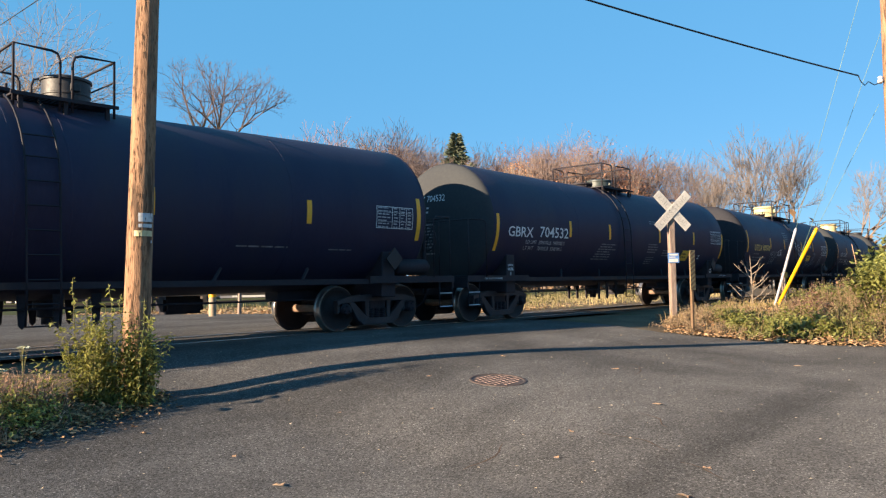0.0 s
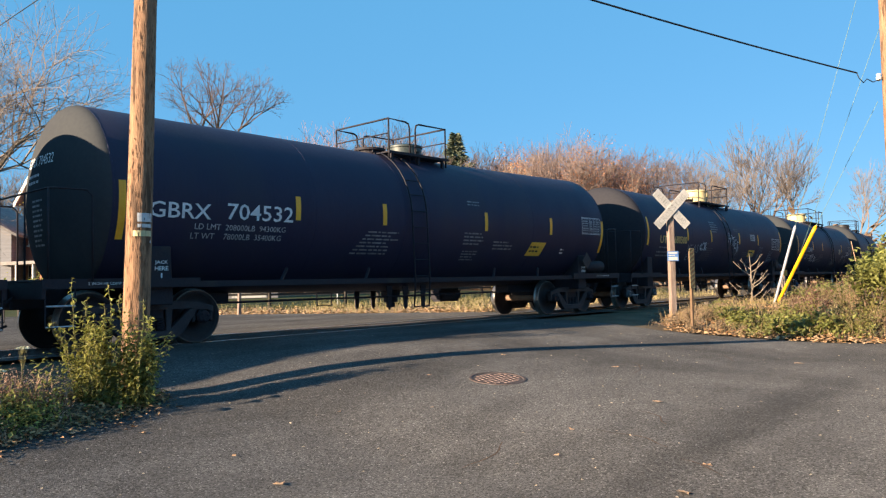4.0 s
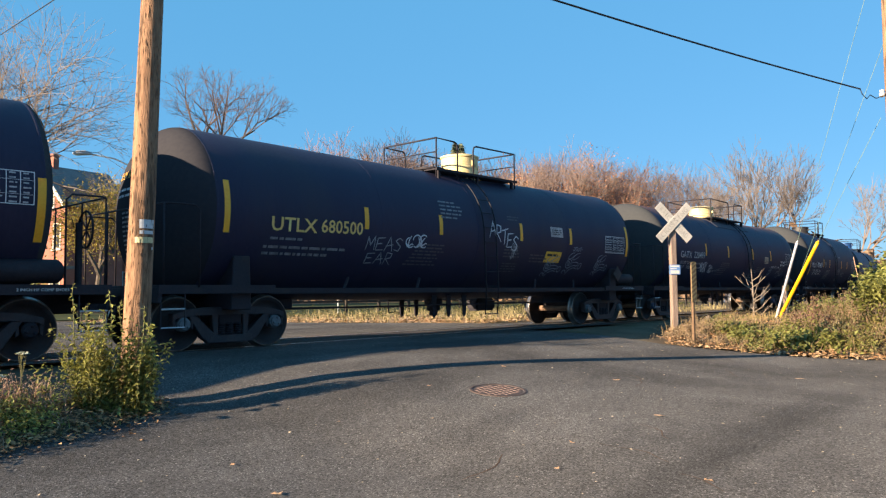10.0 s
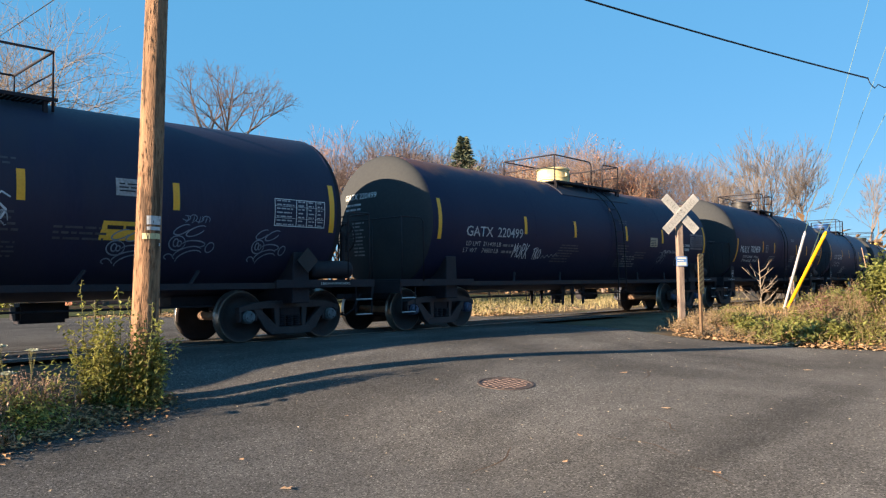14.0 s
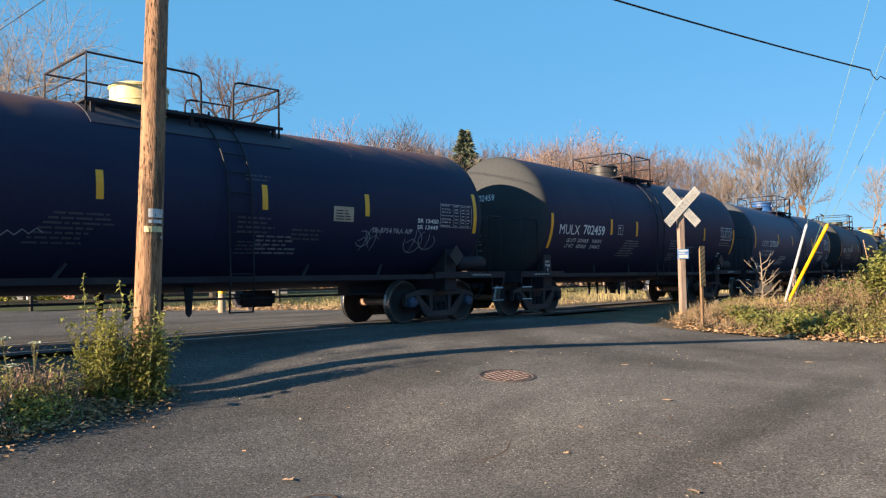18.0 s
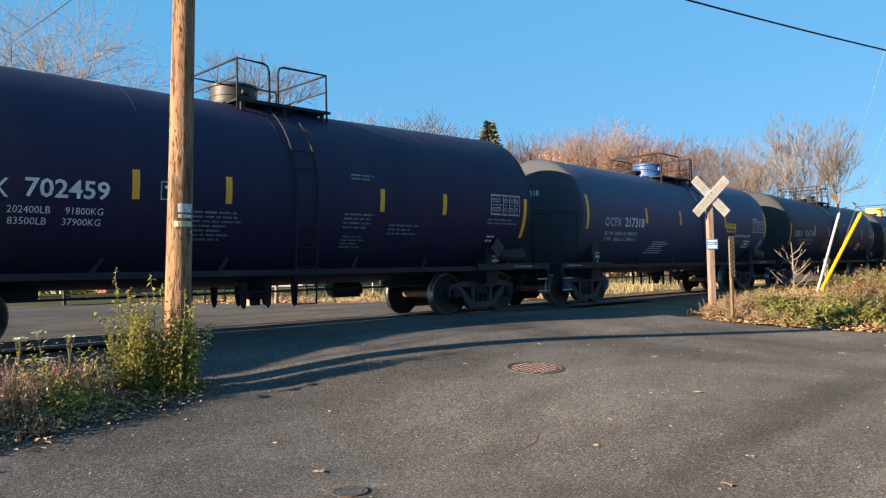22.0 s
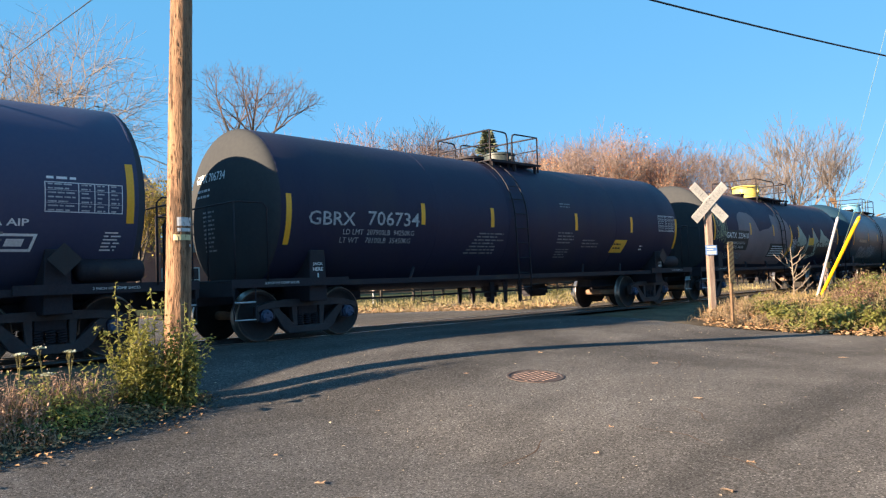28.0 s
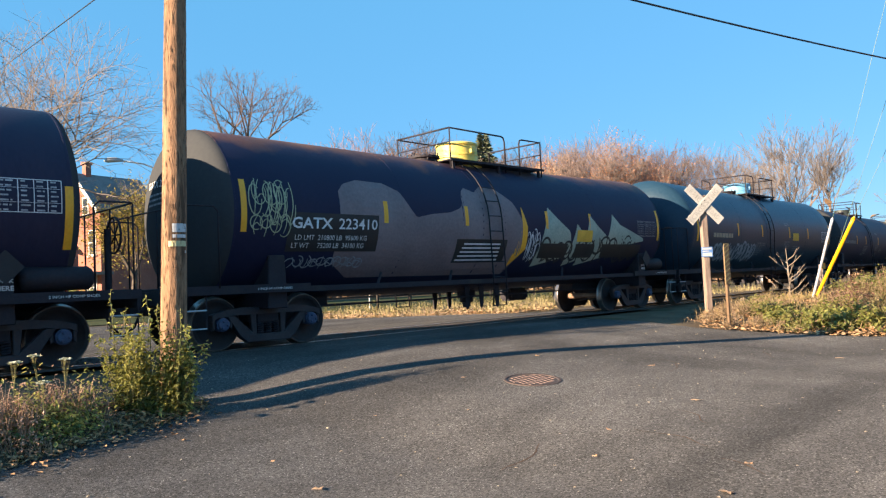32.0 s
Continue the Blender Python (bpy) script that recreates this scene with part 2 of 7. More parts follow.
NAVYTANK = mat("navy_black_tank_paint", (0.0215, 0.0205, 0.052), (0.029, 0.0265, 0.062), 0.55, 0.9, 14, 0.04, third=(0.033, 0.030, 0.056), third_at=(0.52, 0.72), spec=0.15, stretch=(1.6, 1.6, 0.3))
BLUETANK = mat("glossy_black_tank_paint", (0.010, 0.034, 0.062), (0.016, 0.044, 0.074), 0.40, 0.7, 14, 0.02, spec=0.3)
# end paint: dust, plus sunlit brightness painted in, paler than the sides
DUSTYLITBLACK = mat("dusty_sunlit_black_tank_end", (0.0485, 0.052, 0.058), (0.056, 0.060, 0.064), 0.8, 0.6, 14, 0.02, third=(0.061, 0.063, 0.066), spec=0.0)
# no dust on this one, only a smaller painted lift for the sun
DARKEND = mat("sunlit_clean_black_tank_end", (0.034, 0.034, 0.041), (0.041, 0.041, 0.047), 0.78, 0.6, 14, 0.02, third=(0.046, 0.045, 0.048), spec=0.0)
DUSTYLITGREY = mat("dusty_sunlit_grey_tank_end", (0.058, 0.065, 0.080), (0.066, 0.073, 0.088), 0.8, 0.6, 14, 0.02, third=(0.074, 0.079, 0.088), spec=0.0)
# paler than the tank: sheen of the same paint put into the colour
SHEENPAD = mat("sheen_doubler_plate", (0.040, 0.043, 0.062), (0.062, 0.065, 0.085), 0.7, 1.5, 18, 0.03, spec=0.2)
UNDER = mat("grimy_black_steel", (0.015, 0.0138, 0.021), (0.029, 0.025, 0.032), 0.7, 2, 25, 0.2, third=(0.044, 0.034, 0.031), spec=0.3)
AXLE = mat("rusty_axle", (0.16, 0.10, 0.07), (0.28, 0.18, 0.12), 0.8, 4, 30, 0.2)
YELLOW = mat("yellow_reflector", (0.88, 0.365, 0.018), (0.98, 0.45, 0.03), 0.5, 3, 30, 0.02)
POLEWOOD = mat("pole_wood", (0.17, 0.090, 0.050), (0.37, 0.212, 0.122), 0.85, 3, 22, 0.6, stretch=(6, 6, 0.7), third=(0.09, 0.05, 0.028), third_at=(0.55, 0.62))
GREYWOOD = mat("weathered_wood", (0.16, 0.112, 0.092), (0.32, 0.245, 0.205), 0.9, 3, 22, 0.5, stretch=(6, 6, 0.5))
SIGNWHITE = mat("sign_white", (0.50, 0.485, 0.45), (0.68, 0.66, 0.62), 0.6, 4, 30, 0.05)
SIGNBOARD = mat("weathered_sign_face", (0.34, 0.335, 0.32), (0.47, 0.46, 0.44), 0.65, 3, 26, 0.06, third=(0.25, 0.235, 0.21), third_at=(0.56, 0.72))
DARKBARK = mat("dark_bark", (0.03, 0.024, 0.02), (0.065, 0.052, 0.043), 0.95, 4, 30, 0.4)
BARK = mat("bark", (0.065, 0.05, 0.04), (0.13, 0.105, 0.085), 0.95, 4, 30, 0.4)
LEAF = mat("green_leaf", (0.25, 0.265, 0.06), (0.52, 0.50, 0.165), 0.6, 1.5, 12, 0.0, island=0.5, thin=0.5)
IRON = mat("rusty_iron", (0.13, 0.082, 0.068), (0.23, 0.155, 0.13), 0.75, 6, 60, 0.3)

WORNEDGE = mat("worn_wheel_edge", (0.11, 0.075, 0.055), (0.24, 0.18, 0.145), 0.5, 6, 40, 0.05, metal=0.3)
GRATE = mat("dark_rusty_iron", (0.045, 0.030, 0.026), (0.085, 0.058, 0.05), 0.8, 6, 60, 0.3)
WHEEL = mat("rusty_wheel_plate", (0.018, 0.014, 0.018), (0.040, 0.030, 0.030), 0.75, 3, 25, 0.15)
FRAMEPAINT = mat("grimy_cast_steel", (0.019, 0.0165, 0.023), (0.041, 0.035, 0.040), 0.6, 3, 25, 0.2)
PLATE = mat("dark_plate", (0.012, 0.012, 0.015), (0.022, 0.021, 0.025), 0.65, 3, 25, 0.1)
STEPEDGE = mat("white_step_edge", (0.30, 0.31, 0.33), (0.52, 0.53, 0.55), 0.5, 3, 25, 0.1)
LADDERPAINT = mat("ladder_paint", (0.007, 0.007, 0.013), (0.012, 0.012, 0.020), 0.6, 3, 25, 0.05, spec=0.3)
STENCIL = mat("white_stencil", (0.58, 0.59, 0.61), (0.78, 0.79, 0.80), 0.6, 6, 40, 0.0)
DIMINK = mat("almost_lost_stencil", (0.035, 0.037, 0.052), (0.075, 0.077, 0.092), 0.6, 6, 40, 0.0)
FADED = mat("faded_stencil", (0.09, 0.095, 0.105), (0.25, 0.26, 0.28), 0.6, 6, 40, 0.0)
MIDWHITE = mat("worn_white_stencil", (0.24, 0.25, 0.27), (0.52, 0.53, 0.55), 0.6, 8, 40, 0.0)
AGEDYELLOW = mat("aged_yellow_stencil", (0.72, 0.44, 0.12), (0.88, 0.56, 0.19), 0.6, 6, 40, 0.0)
LABELYELLOW = mat("yellow_label", (0.68, 0.35, 0.03), (0.86, 0.48, 0.06), 0.6, 4, 30, 0.0)
PALEPINK = mat("pinkish_stencil", (0.24, 0.21, 0.21), (0.46, 0.42, 0.42), 0.6, 4, 30, 0.0)
TANLABEL = mat("tan_label", (0.38, 0.28, 0.19), (0.50, 0.38, 0.27), 0.7, 5, 30, 0.0)
SPRAYWHITE = mat("white_spray_paint", (0.42, 0.46, 0.52), (0.65, 0.68, 0.72), 0.6, 6, 50, 0.0)
SPRAYBLUE = mat("pale_blue_spray_paint", (0.10, 0.15, 0.22), (0.24, 0.30, 0.38), 0.6, 6, 50, 0.0)
SPRAYPALE = mat("grey_spray_paint", (0.16, 0.19, 0.22), (0.32, 0.36, 0.40), 0.6, 6, 50, 0.0)
SPRAYLIME = mat("lime_spray_paint", (0.28, 0.32, 0.19), (0.45, 0.48, 0.32), 0.6, 6, 50, 0.0)
LILAC = mat("lilac_paint", (0.17, 0.125, 0.135), (0.24, 0.18, 0.19), 0.7, 1.2, 20, 0.02, third=(0.13, 0.10, 0.11))
BLACKBOX = mat("flat_black_paint", (0.010, 0.010, 0.012), (0.02, 0.02, 0.022), 0.6, 4, 30, 0.0)
PALEGREEN = mat("pale_green_paint", (0.25, 0.31, 0.27), (0.38, 0.43, 0.36), 0.7, 2, 20, 0.02, third=(0.14, 0.2, 0.2))
CREAM = mat("cream_paint", (0.58, 0.46, 0.22), (0.72, 0.60, 0.33), 0.55, 3, 25, 0.05, third=(0.40, 0.28, 0.12), third_at=(0.62, 0.75))
BRIGHTYELLOW = mat("bright_yellow_paint", (0.66, 0.50, 0.10), (0.80, 0.64, 0.18), 0.5, 3, 25, 0.05, third=(0.5, 0.33, 0.08), third_at=(0.65, 0.75))
DOMEGREY = mat("grey_green_housing", (0.026, 0.038, 0.038), (0.060, 0.074, 0.074), 0.5, 3, 25, 0.1, metal=0.15)
DOMEDARK = mat("dark_grey_housing", (0.016, 0.016, 0.018), (0.038, 0.037, 0.040), 0.55, 3, 25, 0.1)
DOMEBLUE = mat("blue_housing_paint", (0.012, 0.06, 0.20), (0.028, 0.11, 0.30), 0.5, 3, 25, 0.05)
DOMESKY = mat("sky_blue_paint", (0.10, 0.32, 0.50), (0.17, 0.42, 0.60), 0.5, 3, 25, 0.05)
BLUECAP = mat("blue_bearing_cap", (0.03, 0.055, 0.12), (0.07, 0.105, 0.18), 0.6, 8, 40, 0.05)
GREYCAP = mat("grey_bearing_cap", (0.08, 0.10, 0.12), (0.16, 0.19, 0.21), 0.6, 8, 40, 0.05)
DULLIRON = mat("worn_iron", (0.05, 0.05, 0.05), (0.16, 0.155, 0.15), 0.5, 12, 60, 0.3, metal=0.4)
TAGGREY = mat("galvanised_tag", (0.42, 0.44, 0.46), (0.6, 0.62, 0.64), 0.5, 6, 30, 0.05, metal=0.3)
TAGYELLOW = mat("faded_yellow_tag", (0.52, 0.46, 0.24), (0.66, 0.60, 0.36), 0.6, 6, 30, 0.05)
CRACK = mat("dark_crack", (0.035, 0.02, 0.012), (0.09, 0.05, 0.03), 0.95, 6, 30, 0.0)
CABLE = mat("black_cable", (0.008, 0.008, 0.008), (0.015, 0.015, 0.015), 0.6, 6, 30, 0.0)
GUYWIRE = mat("galvanised_guy", (0.09, 0.16, 0.14), (0.17, 0.25, 0.22), 0.6, 6, 30, 0.0, metal=0.0)
GUARDYELLOW = mat("yellow_plastic", (0.70, 0.33, 0.006), (0.80, 0.40, 0.012), 0.45, 3, 25, 0.02)
GUARDWHITE = mat("scuffed_white_plastic", (0.26, 0.27, 0.32), (0.42, 0.43, 0.48), 0.5, 4, 25, 0.02, stretch=(1, 1, 3))
SIGNGREY = mat("faded_grey_letters", (0.22, 0.22, 0.21), (0.36, 0.36, 0.34), 0.7, 6, 30, 0.0)
NOTICEBLUE = mat("blue_notice", (0.08, 0.20, 0.48), (0.14, 0.28, 0.56), 0.5, 6, 30, 0.0)
RUSTPOST = mat("brown_post", (0.10, 0.06, 0.035), (0.17, 0.11, 0.065), 0.85, 6, 30, 0.2)
MARKER = mat("faded_marker_board", (0.24, 0.19, 0.09), (0.34, 0.27, 0.13), 0.8, 6, 30, 0.1)
CONCRETE = mat("tan_concrete", (0.26, 0.20, 0.14), (0.38, 0.31, 0.23), 0.85, 5, 30, 0.2)
FENCEWOOD = mat("dark_fence_wood", (0.018, 0.016, 0.013), (0.045, 0.036, 0.028), 0.85, 4, 30, 0.2)
BRICK = mat("red_brick", (0.26, 0.088, 0.062), (0.36, 0.14, 0.10), 0.9, 1.2, 12, 0.3, third=(0.20, 0.07, 0.05))
SIDING = mat("pale_siding", (0.17, 0.17, 0.185), (0.25, 0.25, 0.265), 0.8, 1, 12, 0.1, stretch=(0.3, 0.3, 6))
SHINGLE = mat("grey_shingle", (0.13, 0.12, 0.12), (0.22, 0.205, 0.20), 0.9, 1.5, 10, 0.3)
GLASS = mat("window_glass", (0.02, 0.025, 0.03), (0.035, 0.04, 0.05), 0.08, 1, 4, 0.0)
DRYGRASS = mat("dry_grass", (0.17, 0.12, 0.055), (0.29, 0.21, 0.10), 0.9, 2, 12, 0.0, island=0.35)
STRAW = mat("straw_grass", (0.27, 0.22, 0.105), (0.46, 0.38, 0.19), 0.9, 0.6, 12, 0.0, island=0.45)
DEADLEAF = mat("dead_leaf", (0.27, 0.135, 0.060), (0.48, 0.28, 0.14), 0.85, 3, 20, 0.0, island=0.5)
ORANGELEAF = mat("orange_leaf", (0.38, 0.22, 0.10), (0.58, 0.40, 0.24), 0.85, 2, 20, 0.0, island=0.4)
PALELEAF = mat("pale_leaf", (0.34, 0.26, 0.17), (0.5, 0.42, 0.3), 0.85, 3, 20, 0.0, island=0.4)
TANLEAF = mat("tan_leaf", (0.36, 0.20, 0.10), (0.55, 0.36, 0.22), 0.85, 6, 40, 0.0, island=0.3)
GREENWEED = mat("weed_leaf_green", (0.15, 0.18, 0.05), (0.34, 0.36, 0.12), 0.7, 1, 12, 0.0, island=0.5, thin=0.35)
WEEDRUST = mat("rusty_seed_head", (0.30, 0.17, 0.115), (0.50, 0.33, 0.23), 0.9, 2, 14, 0.0, island=0.45, thin=0.25)
DEADSTALK = mat("dead_stalk", (0.24, 0.145, 0.095), (0.42, 0.28, 0.19), 0.9, 3, 20, 0.0, island=0.35)
STEM = mat("green_stem", (0.10, 0.10, 0.03), (0.18, 0.16, 0.06), 0.8, 3, 20, 0.0)
FLOWER = mat("cream_flower", (0.55, 0.55, 0.40), (0.7, 0.7, 0.56), 0.8, 3, 20, 0.0)
WEEDGREEN = mat("weed_leaf", (0.10, 0.102, 0.028), (0.25, 0.222, 0.07), 0.75, 1.6, 12, 0.0, island=0.55, thin=0.3)
WEEDBROWN = mat("dry_weed", (0.15, 0.105, 0.065), (0.29, 0.215, 0.13), 0.85, 1, 12, 0.0, island=0.45)
TANTWIG = mat("tan_grey_twigs", (0.105, 0.082, 0.068), (0.20, 0.165, 0.14), 0.95, 0.5, 4, 0.0, island=0.3)
PALEBARK = mat("pale_bark", (0.15, 0.12, 0.095), (0.27, 0.225, 0.185), 0.9, 4, 30, 0.2)
WHITEBARK = mat("sycamore_bark", (0.34, 0.31, 0.275), (0.52, 0.49, 0.45), 0.85, 1.2, 10, 0.2, third=(0.15, 0.12, 0.09), third_at=(0.5, 0.6))
FARBARK = mat("far_bark", (0.15, 0.115, 0.095), (0.24, 0.19, 0.16), 0.95, 1, 8, 0.0)
FARTWIG = mat("reddish_twigs", (0.15, 0.086, 0.074), (0.245, 0.150, 0.130), 0.95, 0.5, 4, 0.0, island=0.25)
FARTWIG2 = mat("tan_twigs", (0.13, 0.093, 0.084), (0.205, 0.155, 0.138), 0.95, 0.5, 4, 0.0, island=0.25)
GREYTWIG = mat("grey_twigs", (0.105, 0.088, 0.080), (0.18, 0.152, 0.138), 0.95, 0.5, 4, 0.0, island=0.25)
FARBRUSH = mat("far_brush", (0.16, 0.10, 0.06), (0.26, 0.17, 0.10), 0.95, 0.5, 4, 0.0, island=0.35)
OAKLEAF = mat("russet_leaf", (0.30, 0.135, 0.075), (0.44, 0.22, 0.13), 0.85, 0.6, 6, 0.0, island=0.35)
RUSTLEAF = mat("orange_oak_leaf", (0.40, 0.19, 0.10), (0.54, 0.30, 0.18), 0.85, 0.6, 6, 0.0, island=0.35)
YELLOWLEAF = mat("golden_leaf", (0.22, 0.165, 0.04), (0.44, 0.33, 0.08), 0.8, 0.8, 8, 0.0, island=0.5, thin=0.25)
SPRUCE = mat("spruce_needles", (0.07, 0.09, 0.058), (0.125, 0.145, 0.09), 0.85, 0.8, 8, 0.0, island=0.5)
ORANGE = mat("orange_tag", (0.6, 0.25, 0.03), (0.75, 0.36, 0.06), 0.6, 5, 20, 0.0)
PURPLETWIG = mat("purple_brown_twigs", (0.075, 0.052, 0.047), (0.15, 0.11, 0.10), 0.95, 0.5, 4, 0.0, island=0.3)
OLIVEWEED = mat("olive_weed_leaf", (0.14, 0.135, 0.05), (0.30, 0.27, 0.12), 0.8, 1.2, 12, 0.0, island=0.5, thin=0.25)
VINELEAF = mat("bright_vine_leaf", (0.16, 0.175, 0.04), (0.32, 0.325, 0.10), 0.65, 1.2, 12, 0.0, island=0.5, thin=0.35)
MAROONWEED = mat("maroon_bramble_leaf", (0.10, 0.05, 0.04), (0.20, 0.105, 0.075), 0.85, 1.5, 12, 0.0, island=0.45)


# ------------------------------------------------------------------ mesh helpers
def part(name, bm, material, parent=None, label="", smooth=False, at=None):
    me = bm
    if isinstance(bm, bmesh.types.BMesh):
        me = bpy.data.meshes.new(name)
        bm.to_mesh(me)
        bm.free()
    if material and not me.materials:
        for m in (material if isinstance(material, (list, tuple)) else [material]):
            me.materials.append(m)
    if smooth:
        me.shade_smooth()
    ob = new(name, me)
    if parent:
        ob.parent = parent
    if at is not None:
        ob.matrix_basis = at
    if label:
        ob["label"] = label
    return ob


def thing(name, label, category, at=None, group="", kind=""):
    ob = new(name)
    if at is not None:
        ob.matrix_basis = at
    return tagged(ob, label, category, group, kind)


def box(bm, x0, x1, y0, y1, z0, z1, m=None):
    v = [bm.verts.new(p) for p in product((x0, x1), (y0, y1), (z0, z1))]
    if m is not None:
        for q in v:
            q.co = m @ q.co
    for f in ((0, 1, 3, 2), (4, 6, 7, 5), (0, 4, 5, 1), (2, 3, 7, 6), (0, 2, 6, 4), (1, 5, 7, 3)):
        bm.faces.new([v[i] for i in f])
    return v


def bevelled(bm, w=0.01, seg=1):
    bmesh.ops.bevel(bm, geom=bm.edges[:], offset=w, segments=seg, affect="EDGES", clamp_overlap=True)
    return bm


def pipe(bm, pts, r, seg=6, cap=True):
    """A round bar through the points; r is one radius or one for each point."""
    pts = [Vector(p) for p in pts]
    n = len(pts)
    rs = r if isinstance(r, (list, tuple)) else [r] * n
    rings, side = [], None
    for i, p in enumerate(pts):
        d = (pts[min(i + 1, n - 1)] - pts[max(i - 1, 0)]).normalized()
        if side is None:
            side = d.orthogonal().normalized()
        else:
            side = (side - d * side.dot(d))
            side = side.normalized() if side.length > 1e-5 else d.orthogonal().normalized()
        up = d.cross(side)
        rings.append([bm.verts.new(p + rs[i] * (math.cos(a) * side + math.sin(a) * up)) for a in [2 * math.pi * k / seg for k in range(seg)]])
    for a, b in zip(rings, rings[1:]):
        for k in range(seg):
            bm.faces.new((a[k], a[(k + 1) % seg], b[(k + 1) % seg], b[k]))
    if cap:
        bm.faces.new(rings[0][::-1]), bm.faces.new(rings[-1])
    return bm


def lathe(bm, prof, axis="x", seg=32, centre=(0, 0, 0)):
    """prof: (along, radius) pairs turned about an axis."""
    c = Vector(centre)
    rings = []
    for a, r in prof:
        ring = []
        for k in range(seg):
            t = 2 * math.pi * k / seg
            u, v = r * math.cos(t), r * math.sin(t)
            p = {"x": (a, u, v), "y": (v, a, u), "z": (u, v, a)}[axis]
            ring.append(bm.verts.new(c + Vector(p)))
        rings.append(ring)
    for a, b in zip(rings, rings[1:]):
        for k in range(seg):
            bm.faces.new((a[k], a[(k + 1) % seg], b[(k + 1) % seg], b[k]))
    bm.faces.new(rings[0][::-1]), bm.faces.new(rings[-1])
    return bm


def B():
    return bmesh.new()


# ------------------------------------------------------------------ ground
def ease(s):
    s = min(max(s, 0), 1)
    return s * s * (3 - 2 * s)


def gz(x, y):
    """Height of the ground: it falls away from the track, and the road has a crown."""
    crown = np.interp(x, [3.2, 4.0, 4.7, 5.1, 5.5, 6.2, 7.1, 8, 9, 10.2, 13, 16.5], [-0.15, -0.15, -0.13, -0.08, -0.03, 0.05, 0.10, 0.13, 0.14, 0.13, 0.07, 0])
    return float(crown * ease((-1.7 - y) / 2.6) * ease((y + 12) / 4.5) - 0.5 * ease((-1.7 - y) / 7.0))


def verge_edge(x):
    """Where the road meets the weeds beside the pole."""
    return float(np.interp(x, [-3.5, 1.73, 2.42, 2.82, 3.32, 3.74, 4.1, 4.42, 4.65], [-7.75, -5.51, -5.23, -5.06, -4.97, -4.79, -4.53, -4.04, -3.59]))


def sheet(name, inside, x0, x1, y0, y1, step, lift, material, label, category, relief=0.0):
    bm = B()
    nx, ny = int((x1 - x0) / step), int((y1 - y0) / step)
    vs = {}
    for i, j in product(range(nx), range(ny)):
        cx, cy = x0 + (i + 0.5) * step, y0 + (j + 0.5) * step
        if not inside(cx, cy):
            continue
        q = []
        for a, b in ((i, j), (i + 1, j), (i + 1, j + 1), (i, j + 1)):
            if (a, b) not in vs:
                x, y = x0 + a * step, y0 + b * step
                vs[a, b] = bm.verts.new((x, y, gz(x, y) + lift + relief * noise.noise((x * 1.3, y * 1.3, 0))))
            q.append(vs[a, b])
        bm.faces.new(q)
    return tagged(part(name, bm, material, smooth=True), label, category, kind="structure")


def build_ground():
    bm = B()
    xs = [-600, -200, -60, -30] + [-20 + 2 * i for i in range(11)] + [2.5 + 0.5 * i for i in range(30)] + [18 + 2 * i for i in range(27)] + [90, 120, 200, 400, 700]
    ys = [-600, -200, -60] + [-30 + 1.0 * i for i in range(61)] + [45, 70, 120, 250, 700]
    v = [[bm.verts.new((x, y, gz(x, y) - 0.06)) for y in ys] for x in xs]
    for i, j in product(range(len(xs) - 1), range(len(ys) - 1)):
        bm.faces.new((v[i][j], v[i + 1][j], v[i + 1][j + 1], v[i][j + 1]))
    tagged(part("ground", bm, DIRT, smooth=True), "dry autumn soil with short grass", "ground", kind="structure")
    sheet("road", on_road, -30, 30, -30, 40, 0.2, 0.0, ASPHALT, "worn grey asphalt road and lot with faint stains and darker bands", "road")


def side_of(p, a, b):
    return (b[0] - a[0]) * (p[1] - a[1]) - (b[1] - a[1]) * (p[0] - a[0])


def vz(x, y):
    """Height of the weedy verge beside the pole, a little above the road."""
    return gz(x, y) + 0.13 * ease((y - verge_edge(x)) / 0.8) * ease((4.5 - x) / 0.6) * ease((-3.75 - y) / 0.5)


def on_road(x, y):
    if -1.5 < y < 1.5 and not 2.0 < x < 20:
        return False
    if y <= 1.5:
        if y > -4.9 and y < -1.2 and x > 15.0:
            return False
        if y <= -4.9 and side_of((x, y), (15.0, -4.9), (17.6, -8.8)) > 0:
            return False
        if x < 4.3 and verge_edge(x) + 0.35 < y < -1.2:
            return False
        return x < 30
    return side_of((x, y), (18.2, 1.5), (11.4, 14.5)) > 0


build_ground()



# ------------------------------------------------------------------ train
def track_y(x):
    return 0.001027 * x * x / 2 + 0.00004606 * x ** 3 / 6


def track_pose(x):
    slope = 0.001027 * x + 0.00004606 * x * x / 2
    return pose(x, track_y(x), 0, 0, 0, math.degrees(math.atan(slope)))


SAG = 0.07                            # the tank dips towards its middle


def rails():
    for side in (-0.7525, 0.7525):
        bm = B()
        prof = [(-0.07, -0.17), (0.07, -0.17), (0.07, -0.155), (0.012, -0.13), (0.012, -0.045), (0.036, -0.03), (0.034, -0.002), (-0.034, -0.002), (-0.036, -0.03), (-0.012, -0.045), (-0.012, -0.13), (-0.07, -0.155)]
        rings = []
        for i in range(90):
            m = track_pose(-60 + i * 2.5)
            rings.append([bm.verts.new(m @ Vector((0, side + a, b + 0.007))) for a, b in prof])
        for a, b in zip(rings, rings[1:]):
            for k in range(12):
                f = bm.faces.new((a[k], a[(k + 1) % 12], b[(k + 1) % 12], b[k]))
                f.material_index = 1 if k == 6 else 0
        tagged(part("rail", bm, [STEEL, SHINY]), "rusty steel rail with a polished top", "rail", "rails", "structure")


rails()
MESHES = {}


